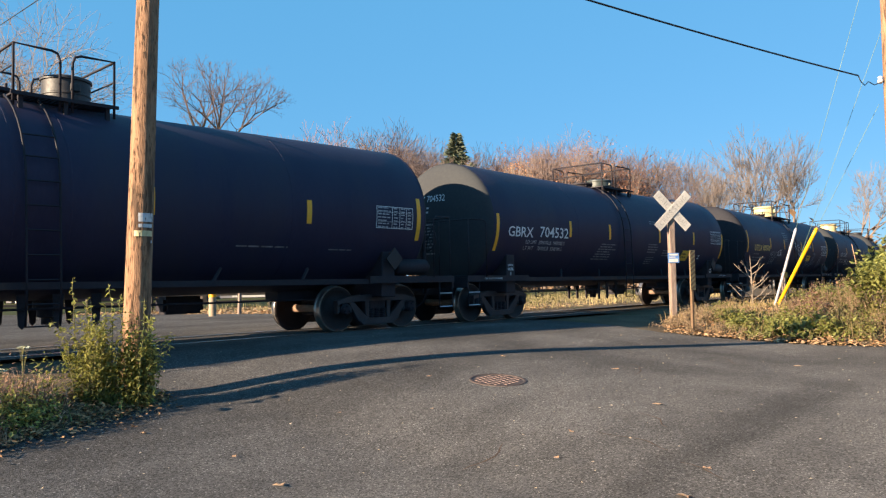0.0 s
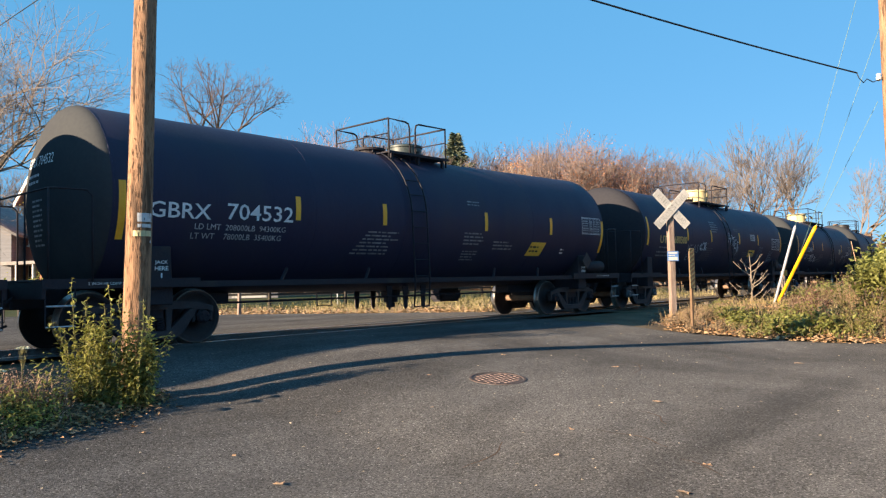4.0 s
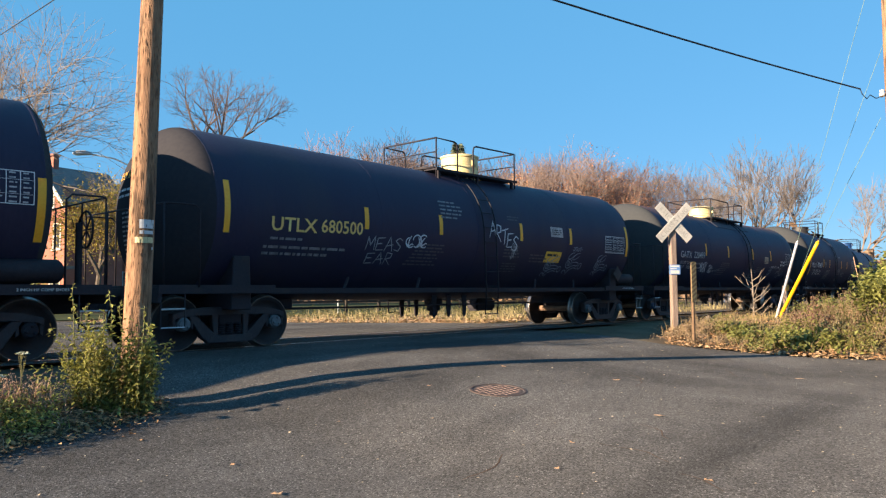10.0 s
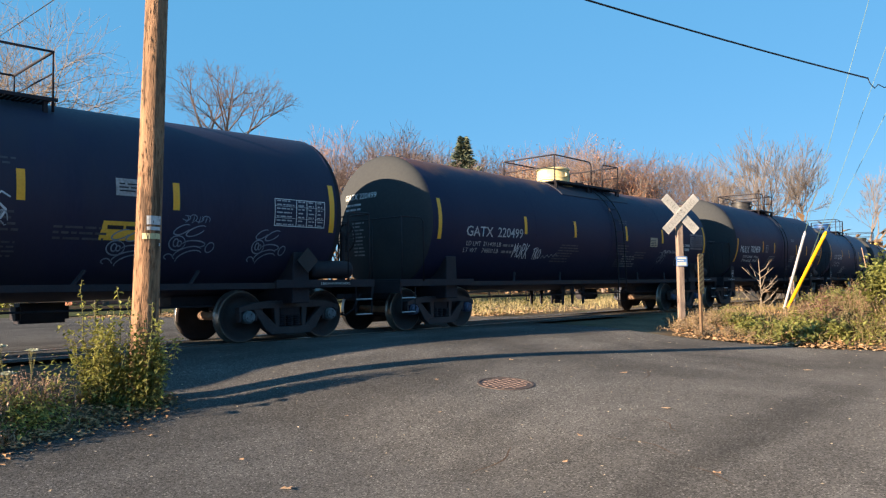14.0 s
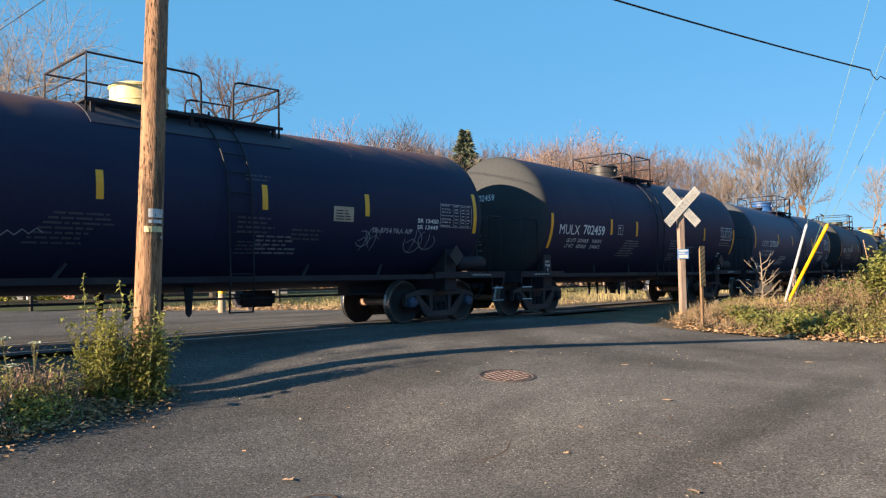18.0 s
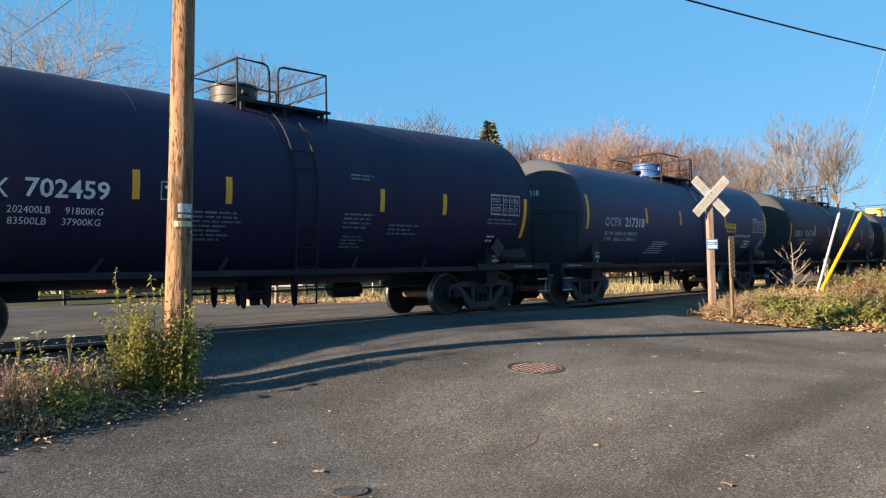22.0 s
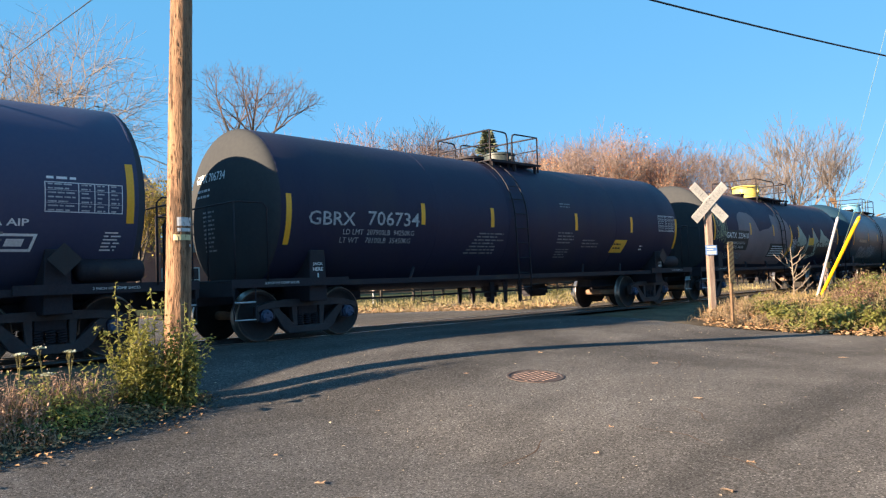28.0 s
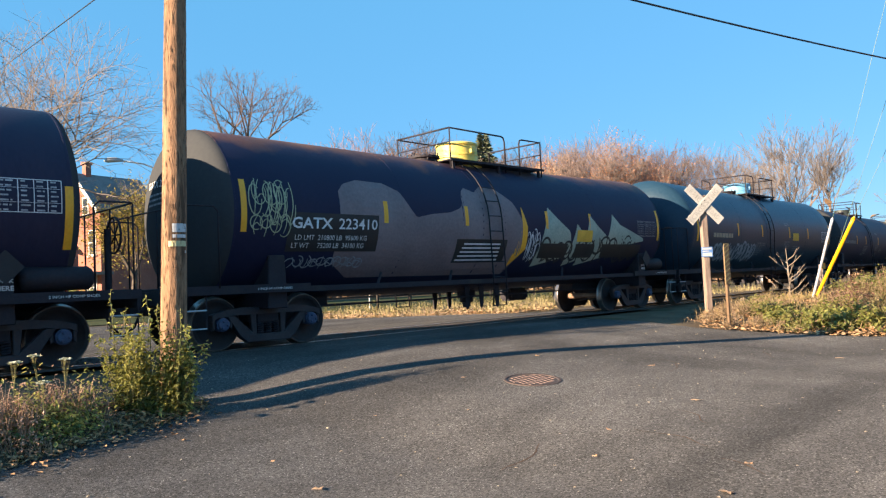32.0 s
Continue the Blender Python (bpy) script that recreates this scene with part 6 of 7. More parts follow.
# ------------------------------------------------------------------ road furniture
def build_road_things():
    c = Vector((7.4, -6.6))
    z = gz(c.x, c.y)
    lid = thing("manhole_grate", "rust-brown round iron grate set in the asphalt", "manhole", pose(c.x, c.y, z + 0.004, math.degrees(math.atan((gz(c.x, c.y + 0.3) - gz(c.x, c.y - 0.3)) / 0.6)), -math.degrees(math.atan((gz(c.x + 0.3, c.y) - gz(c.x - 0.3, c.y)) / 0.6)), 0))
    part("rim", lathe(B(), [(-0.03, 0.325), (0.004, 0.325), (0.006, 0.34), (0.004, 0.36), (-0.03, 0.36)], "z", 40), GRATE, lid)
    bm = B()
    lathe(bm, [(-0.05, 0.31), (-0.002, 0.31), (-0.001, 0.0)], "z", 32)
    part("plate", bm, GRATE, lid)
    stud = B()
    box(stud, -0.019, 0.019, -0.019, 0.019, -0.004, 0.005)
    first = None
    for i, j in product(range(-4, 5), range(-4, 5)):
        o = (0.075 * i + 0.037 * (j % 2), 0.075 * j)
        if math.hypot(*o) > 0.285:
            continue
        if first is None:
            first = part("stud", stud, IRON, lid, at=pose(*o, 0))
        else:
            part("stud", first.data, None, lid, at=pose(*o, 0))
    c = Vector((3.33, -8.15))
    cap = thing("valve_cover", "small grey iron valve cover in the asphalt", "manhole", pose(c.x, c.y, gz(*c) + 0.004))
    part("lid", lathe(B(), [(-0.02, 0.10), (0.004, 0.10), (0.006, 0.09), (0.003, 0.06), (0.006, 0.03)], "z", 24), DULLIRON, cap)
    part("rim", lathe(B(), [(-0.02, 0.105), (0.005, 0.105), (0.006, 0.13), (-0.02, 0.13)], "z", 24), CRACK, cap)
    b = thing("bollard", "short pale concrete bollard with a yellow top beyond the track", "bollard", pose(12.43, 9.05, 0))
    part("post", lathe(B(), [(-0.1, 0.12), (0.58, 0.115), (0.60, 0.11)], "z", 20), CONCRETE, b, smooth=False)
    part("cap", lathe(B(), [(0.601, 0.118), (0.78, 0.118), (0.82, 0.10), (0.84, 0.05)], "z", 20), GUARDYELLOW, b)
    b = thing("stake", "thin brown wooden stake at the far roadside", "stake", pose(13.95, 9.95, 0, 0, 2))
    bm = B()
    box(bm, -0.05, 0.05, -0.05, 0.05, -0.2, 0.9)
    part("stake_post", bevelled(bm, 0.01), GREYWOOD, b)
    w = thing("warning_sign", "yellow diamond warning sign on a thin post beyond the track", "road sign", pose(22.6, 15.4, 0, 0, 0, -38))
    part("post", pipe(B(), [(0, 0.03, -0.2), (0, 0.03, 2.1)], 0.03, 8), TAGGREY, w)
    bm = B()
    prism(bm, [(0, 1.33), (0.44, 1.77), (0, 2.21), (-0.44, 1.77)], -0.012, 0.0)
    part("panel", bevelled(bm, 0.003), GUARDYELLOW, w)
    # far rail fence
    f = thing("rail_fence", "dark wooden rail fence along the far lawn", "fence")
    line = [Vector(p) for p in ((2, 22), (10, 19), (18.5, 14.9), (22, 14.1), (31, 15.2), (46, 18))]
    for a, b2 in zip(line, line[1:]):
        n = max(1, round((b2 - a).length / 2.4))
        for i in range(n):
            p, q = a.lerp(b2, i / n), a.lerp(b2, (i + 1) / n)
            bm = B()
            box(bm, -0.06, 0.06, -0.06, 0.06, -0.2, 0.95)
            part("fence_post", bevelled(bm, 0.01), FENCEWOOD, f, at=pose(p.x, p.y, 0, random.uniform(-2, 2), 0, random.uniform(0, 20)))
            for zz in (0.30, 0.58, 0.86):
                bm = B()
                d = (q - p)
                box(bm, 0, d.length, -0.02, 0.02, zz - 0.05, zz + 0.05)
                part("fence_rail", bm, FENCEWOOD, f, at=pose(p.x, p.y, random.uniform(-0.02, 0.02), 0, 0, math.degrees(math.atan2(d.y, d.x))))


build_road_things()


def build_road_cracks():
    rnd = random.Random(77)
    for x, y, ang, n in ((5.9, -9.7, 62, 9), (6.6, -9.3, 40, 7), (5.4, -10.4, 75, 6), (9.0, -7.6, 25, 12), (4.6, -8.4, 10, 8), (11.5, -8.0, 50, 10)):
        bm = B()
        rows = []
        a = radians(ang)
        for k in range(n):
            x += 0.11 * math.cos(a)
            y += 0.11 * math.sin(a)
            a += rnd.gauss(0, 0.22)
            w = 0.004 + 0.005 * math.sin(3.14 * k / (n - 1))
            t = Vector((-math.sin(a), math.cos(a), 0)) * w
            p = Vector((x, y, gz(x, y) + 0.003))
            rows.append((bm.verts.new(p + t), bm.verts.new(p - t)))
        for q, r in zip(rows, rows[1:]):
            bm.faces.new((q[0], q[1], r[1], r[0]))
        tagged(part("road_crack", bm, CRACK), "thin dark crack in the asphalt", "crack", "cracks in the road")


build_road_cracks()


# ------------------------------------------------------------------ houses, street lamp
def window(parent, x, y, z, w, h, m, face):
    bm = B()
    box(bm, x - w / 2, x + w / 2, y - 0.06, y + 0.02, z, z + h)
    win = part("window", bevelled(bm, 0.01), SIGNWHITE, parent)
    for zz in (z + 0.08, z + h / 2 + 0.03):
        bm = B()
        box(bm, x - w / 2 + 0.09, x + w / 2 - 0.09, y - 0.075, y - 0.061, zz, zz + h / 2 - 0.11)
        part("pane", bm, GLASS, win)
    bm = B()
    box(bm, x - w / 2 - 0.08, x + w / 2 + 0.08, y - 0.14, y + 0.02, z - 0.1, z - 0.002)
    part("sill", bm, SIGNWHITE, win)


def build_houses():
    # gabled brick house, its gable towards the track
    h = thing("brick_house", "two-storey red brick house with white trim and a grey gable roof", "house", pose(19.5, 44.1, 0, 0, 0, -76))
    w, d, eave, ridge = 4.4, 4.6, 7.9, 10.2
    bm = B()
    prism(bm, [(-w / 2, 0), (w / 2, 0), (w / 2, eave), (0, ridge - 0.15), (-w / 2, eave)], 0, d)
    part("wall", bm, BRICK, h)
    for s in (-1, 1):
        bm = B()
        m = [(0, ridge), (s * (w / 2 + 0.5), eave - 0.62), (s * (w / 2 + 0.5), eave - 0.82), (0, ridge - 0.2)]
        prism(bm, m if s > 0 else m[::-1], -0.5, d + 0.4)
        part("roof", bm, SHINGLE, h)
        bm = B()
        m = [(0, ridge - 0.03), (s * (w / 2 + 0.52), eave - 0.64), (s * (w / 2 + 0.52), eave - 1.0), (0, ridge - 0.42)]
        prism(bm, m if s > 0 else m[::-1], -0.56, -0.49)
        part("bargeboard", bm, SIGNWHITE, h)
    bm = B()
    box(bm, -0.22, 0.22, 0.30, 0.72, ridge - 1.0, ridge + 0.85)
    box(bm, -0.29, 0.29, 0.23, 0.79, ridge + 0.66, ridge + 0.87)
    part("chimney", bm, BRICK, h)
    for z in (1.0, 4.2):
        for x in (-1.3, 1.3):
            window(h, x, 0, z, 0.85, 1.8, None, 0)
    for x in (-0.6, 0.6):
        window(h, x, 0, 7.1, 0.7, 1.3, None, 0)
    bm = B()
    prism(bm, [(-2.5, 2.75), (3.6, 2.75), (3.6, 2.95), (-2.5, 3.0)], -2.0, 0)
    part("porch_roof", bm, SHINGLE, h)
    for x in (-2.3, -0.2, 1.7, 3.4):
        part("porch_post", pipe(B(), [(x, -1.85, 0), (x, -1.85, 2.75)], 0.09, 8), SIGNWHITE, h)
    # wing with grey siding beside it
    g = thing("grey_house", "pale grey sided house with a low roof behind trees", "house", pose(14.6, 47.5, 0, 0, 0, -40))
    bm = B()
    prism(bm, [(-4, 0), (4, 0), (4, 5.0), (0, 7.4), (-4, 5.0)], 0, 9)
    part("wall", bm, SIDING, g)
    for s in (-1, 1):
        bm = B()
        m = [(0, 7.6), (s * 4.5, 4.9), (s * 4.5, 4.7), (0, 7.4)]
        prism(bm, m if s > 0 else m[::-1], -0.4, 9.4)
        part("roof", bm, SHINGLE, g)
    for x in (-2, 1.5):
        window(g, x, 0, 2.6, 0.9, 1.5, None, 0)
        window(g, x, 0, 0.6, 0.9, 1.3, None, 0)
    # low long house with an orange-red front
    b = thing("low_shop", "long low orange-red brick building with white trim", "building", pose(26.5, 45.5, 0, 0, 0, -22))
    bm = B()
    prism(bm, [(-7.5, 0), (5, 0), (5, 4.0), (-7.5, 4.0)], 0, 9)
    part("wall", bm, BRICK, b)
    bm = B()
    prism(bm, [(-7.8, 4.0), (5.3, 4.0), (4.6, 5.2), (-7.1, 5.2)], -0.3, 9.3)
    part("roof", bm, SHINGLE, b)
    for k in range(6):
        window(b, -6.4 + 2.0 * k, 0, 0.8, 0.9, 2.0, None, 0)
    # white garage
    g = thing("white_garage", "small white garage with a dark roof", "garage", pose(32.5, 38.5, 0, 0, 0, -30))
    bm = B()
    prism(bm, [(-2.2, 0), (2.2, 0), (2.2, 2.4), (0, 3.6), (-2.2, 2.4)], 0, 5)
    part("wall", bm, SIDING, g)
    for s in (-1, 1):
        bm = B()
        m = [(0, 3.75), (s * 2.5, 2.35), (s * 2.5, 2.2), (0, 3.6)]
        prism(bm, m if s > 0 else m[::-1], -0.25, 5.2)
        part("roof", bm, SHINGLE, g)
    bm = B()
    box(bm, -1.3, 1.3, -0.03, -0.005, 0.05, 2.1)
    part("garage_door", bm, SIGNWHITE, g)
    l = thing("street_lamp", "grey street lamp with a long curved arm behind the track", "street lamp", pose(17.3, 23.6, 0, 0, 0, 0))
    part("pole", pipe(B(), [(0, 0, -0.2), (0, 0, 7.0)], [0.11, 0.08], 10), TAGGREY, l, smooth=True)
    part("arm", pipe(B(), [(0, 0, 6.6), (-0.6, 0.25, 7.2), (-1.6, 0.6, 7.65), (-2.6, 1.0, 7.8)], 0.04, 8), TAGGREY, l, smooth=True)
    part("lamp_head", pipe(B(), [(-2.5, 0.95, 7.8), (-2.8, 1.08, 7.84), (-3.15, 1.2, 7.8), (-3.3, 1.27, 7.76)], [0.06, 0.13, 0.13, 0.04], 10), TAGGREY, l, smooth=True)


build_houses()


# ------------------------------------------------------------------ near plants
def build_near_plants():
    rnd = random.Random(11)
    at = Vector((3.48, -4.52, gz(3.48, -4.52)))
    bush = thing("leafy_bush", "bushy yellow-green shrub with small leaves around the pole", "bush", pose(*at))
    across, along = Vector((0.91, -0.41, 0)), Vector((0.41, 0.91, 0))
    sv, sf, spots, old = [], [], [], []
    # two clumps of upright shoots, one either side of the pole, sharing a dense foot
    for side, n, wide, tall in ((-0.22, 62, 0.19, 1.10), (0.02, 26, 0.15, 0.84), (0.27, 50, 0.15, 1.06)):
        for i in range(n):
            a, r = rnd.uniform(0, 6.283), rnd.random() ** 0.6
            q = across * (side * 0.95 + 0.8 * wide * r * math.cos(a)) + along * (0.55 * wide * r * math.sin(a))
            h = tall * rnd.uniform(0.55, 1.10) * (1.08 - 0.35 * r)
            d = across * (0.14 * r * math.cos(a) + rnd.gauss(0, 0.06)) + along * (0.05 * r * math.sin(a) + rnd.gauss(0, 0.03)) + Vector((0, 0, 1))
            p = q + Vector((0, 0, -0.05))
            steps = 9
            for k in range(steps):
                d = d + Vector((rnd.gauss(0, 0.04), rnd.gauss(0, 0.03), 0))
                e = p + d * (h / steps)
                tube(sv, sf, p, e, 0.0055 * (1 - k / 10), 0.0055 * (1 - (k + 1) / 10), 3)
                if k > 0:
                    for _ in range(4 if k < 6 else 6):
                        (old if k < 4 and rnd.random() < 0.35 else spots).append(p.lerp(e, rnd.random()) + Vector((rnd.gauss(0, 0.022), rnd.gauss(0, 0.022), 0)))
                p = e
    part("stem", raw_mesh("stem", sv, sf, STEM), None, bush)["kind"] = "stuff"
    part("leaves", raw_mesh("leaves", *leaf_quads(spots, 0.062, rnd, 0, 0.46), LEAF), None, bush)
    part("old_leaves", raw_mesh("old_leaves", *leaf_quads(old, 0.05, rnd, 0, 0.45), OLIVEWEED), None, bush, "dull olive-brown leaves low in the bush")
    # tall single shoots
    for u, v, h in ((-0.47, 0.0, 1.40), (-0.33, -0.08, 1.10), (-0.16, 0.04, 1.12), (-0.02, -0.05, 1.33), (0.05, -0.02, 1.22), (0.34, -0.05, 1.16), (0.44, 0.02, 0.98), (0.50, -0.02, 0.90)):
        q = at + across * (u * 0.70) + along * v
        sh = thing("leafy_shoot", "tall thin shoot with paired green leaves", "shoot", pose(*q), "shoots of the bush")
        line, sp = [Vector((0, 0, 0))], []
        p = Vector((0, 0, 0))
        lean = across * (u * 0.16)
        for k in range(12):
            e = p + lean / 12 + Vector((rnd.gauss(0, 0.012), rnd.gauss(0, 0.012), h / 12))
            line.append(e)
            sp += [p.lerp(e, 0.22 * j) for j in range(1, 5)]
            p = e
        part("stem", pipe(B(), line, 0.0045, 4), STEM, sh)
        part("leaves", raw_mesh("leaves", *leaf_quads(sp, 0.062, rnd, 0.0, 0.46), LEAF), None, sh)

    # verge with weeds left of the pole
    def on_verge():
        while True:
            x, y = rnd.uniform(1.2, 4.2), rnd.uniform(-6.2, -4.2 if rnd.random() < 0.93 else -2.6)
            edge = verge_edge(x)
            if y > edge:
                return x, y

    bm = B()
    grid = {}
    for a, b in product(range(44), range(28)):
        x, y = -4.0 + 0.2 * a, -7.8 + 0.2 * b
        if y > verge_edge(x) - 0.15 and x < 4.75:
            grid[a, b] = bm.verts.new((x, y, vz(x, y) + 0.003 - 0.035 * (1 - ease((y - verge_edge(x)) / 0.15)) - 0.035 * ease((x - 4.15) / 0.3) + 0.02 * noise.noise((x * 3, y * 3, 1)) * ease((4.2 - x) / 0.5) * ease((y - verge_edge(x)) / 0.3)))
    for a, b in list(grid):
        q = [grid.get(k) for k in ((a, b), (a + 1, b), (a + 1, b + 1), (a, b + 1))]
        if all(q):
            bm.faces.new(q)
    tagged(part("verge", bm, DIRT, smooth=True), "dark soil of the weedy verge beside the pole", "verge", kind="structure")
    sp = [(x, y, vz(x, y) - 0.02) for x, y in (on_verge() for _ in range(3300))]
    stuff("verge_grass", blades(sp[:350], 0.10, 0.007, rnd, 0.9), DRYGRASS, "dry tan grass on the verge beside the pole", "grass")
    stuff("green_weeds", blades(sp[2600:2900], 0.12, 0.010, rnd, 0.8), GREENWEED, "low green weeds on the verge beside the pole", "weeds")
    spots = []
    for i in range(170):
        x, y = on_verge()
        if verge_edge(x) + 0.28 < y < -4.3 and noise.noise((x * 1.1, y * 1.1, 2)) > -0.1:
            for _ in range(16):
                spots.append((x + rnd.gauss(0, 0.09), y + rnd.gauss(0, 0.09), vz(x, y) + abs(rnd.gauss(0.06, 0.05)) * min(0.3 + y - verge_edge(x), 1.0)))
    stuff("verge_weed_leaves", leaf_quads(spots, 0.066, rnd, 0, 0.5), GREENWEED, "small green weed leaves on the verge", "weeds")
    spots = [(x + 0, y, vz(x, y) + rnd.uniform(0.0, 0.05)) for x, y in (on_verge() for _ in range(1500))]
    stuff("verge_litter", leaf_quads(spots, 0.055, rnd, 0.7, 0.6), DEADLEAF, "brown dead leaves lying on the verge", "leaf litter")
    spots = []
    for i in range(1500):
        x = rnd.uniform(-1.5, 4.2)
        y = verge_edge(x) + rnd.gauss(0.12, 0.20)
        spots.append((x, y, vz(x, y) + rnd.uniform(0.0, 0.05)))
    stuff("edge_litter", leaf_quads(spots, 0.055, rnd, 0.5, 0.55), DEADLEAF, "dark dead leaves and bark scraps along the road edge", "leaf litter")
    # dry rusty clumps towards the road and the far end, green ones between
    def clear(x, y):
        return (Vector((x, y)) - Vector((3.44, -4.62))).length > 0.48 and x < 3.2

    low, twig, seed, bright = [], [], [], []
    for i in range(460):
        x, y = on_verge()
        e = y - verge_edge(x)
        if not clear(x, y) or e < 0.10 or y > -4.0:
            continue
        rise = min(0.22 + 0.95 * e, 1.15)
        brown = noise.noise((x * 1.4, y * 1.4, 2)) + (0.35 if x < 2.3 else 0.0) - 0.20 * e + (0.3 if x > 2.9 else 0)
        z = vz(x, y)
        if brown > 0.0:
            for _ in range(7):
                (low if e < 0.45 else twig).append((x + rnd.gauss(0, 0.05), y + rnd.gauss(0, 0.05), z - 0.02))
            for _ in range(12):
                seed.append((x + rnd.gauss(0, 0.07), y + rnd.gauss(0, 0.07), z + abs(rnd.gauss(0.20, 0.10)) * rise))
        elif e > 0.2:
            for _ in range(16):
                bright.append((x + rnd.gauss(0, 0.07), y + rnd.gauss(0, 0.07), z + abs(rnd.gauss(0.18, 0.12)) * rise))
    stuff("dead_stalks", blades(twig, 0.36, 0.008, rnd, 0.75), DEADSTALK, "brown dead weed stalks on the verge", "weeds")
    stuff("low_dead_stalks", blades(low, 0.14, 0.008, rnd, 0.9), DEADSTALK, "short broken weed stalks near the road edge", "weeds")
    stuff("dry_verge_weeds", leaf_quads(seed, 0.036, rnd, 0, 0.5), WEEDRUST, "rusty brown seed heads of dead weeds on the verge", "weeds")
    stuff("bright_verge_leaves", leaf_quads(bright, 0.055, rnd, 0, 0.4), LEAF, "sunlit yellow-green weed leaves on the verge", "weeds")
    # white flower heads
    for x, y, h in ((2.36, -4.62, 0.66), (2.58, -4.58, 0.60), (2.08, -4.62, 0.60), (2.34, -4.72, 0.44)):
        fl = thing("wild_carrot", "pale white flat flower head on a thin stalk", "flower", pose(x, y, vz(x, y)), "wild carrot flowers")
        top = Vector((rnd.gauss(0, 0.05), rnd.gauss(0, 0.05), h))
        vs, fs = [], []
        tube(vs, fs, Vector((0, 0, 0)), top * 0.6, 0.005, 0.004, 4)
        sp = []
        for k in range(16):
            a, r = rnd.uniform(0, 6.283), rnd.uniform(0.005, 0.05)
            e = top + Vector((r * math.cos(a), r * math.sin(a), 0.02 * (1 - r / 0.06)))
            tube(vs, fs, top * 0.6 if k % 4 == 0 else top - Vector((0, 0, 0.06)), e, 0.0012, 0.0012, 3)
            sp += [e + Vector((rnd.gauss(0, 0.008), rnd.gauss(0, 0.008), 0)) for _ in range(16)]
        tube(vs, fs, top * 0.6, top - Vector((0, 0, 0.05)), 0.004, 0.003, 4)
        part("stalk", raw_mesh("stalk", vs, fs, STEM), None, fl)
        part("flower_head", raw_mesh("flower_head", *leaf_quads(sp, 0.026, rnd, 0.9, 1.0), FLOWER), None, fl)


build_near_plants()


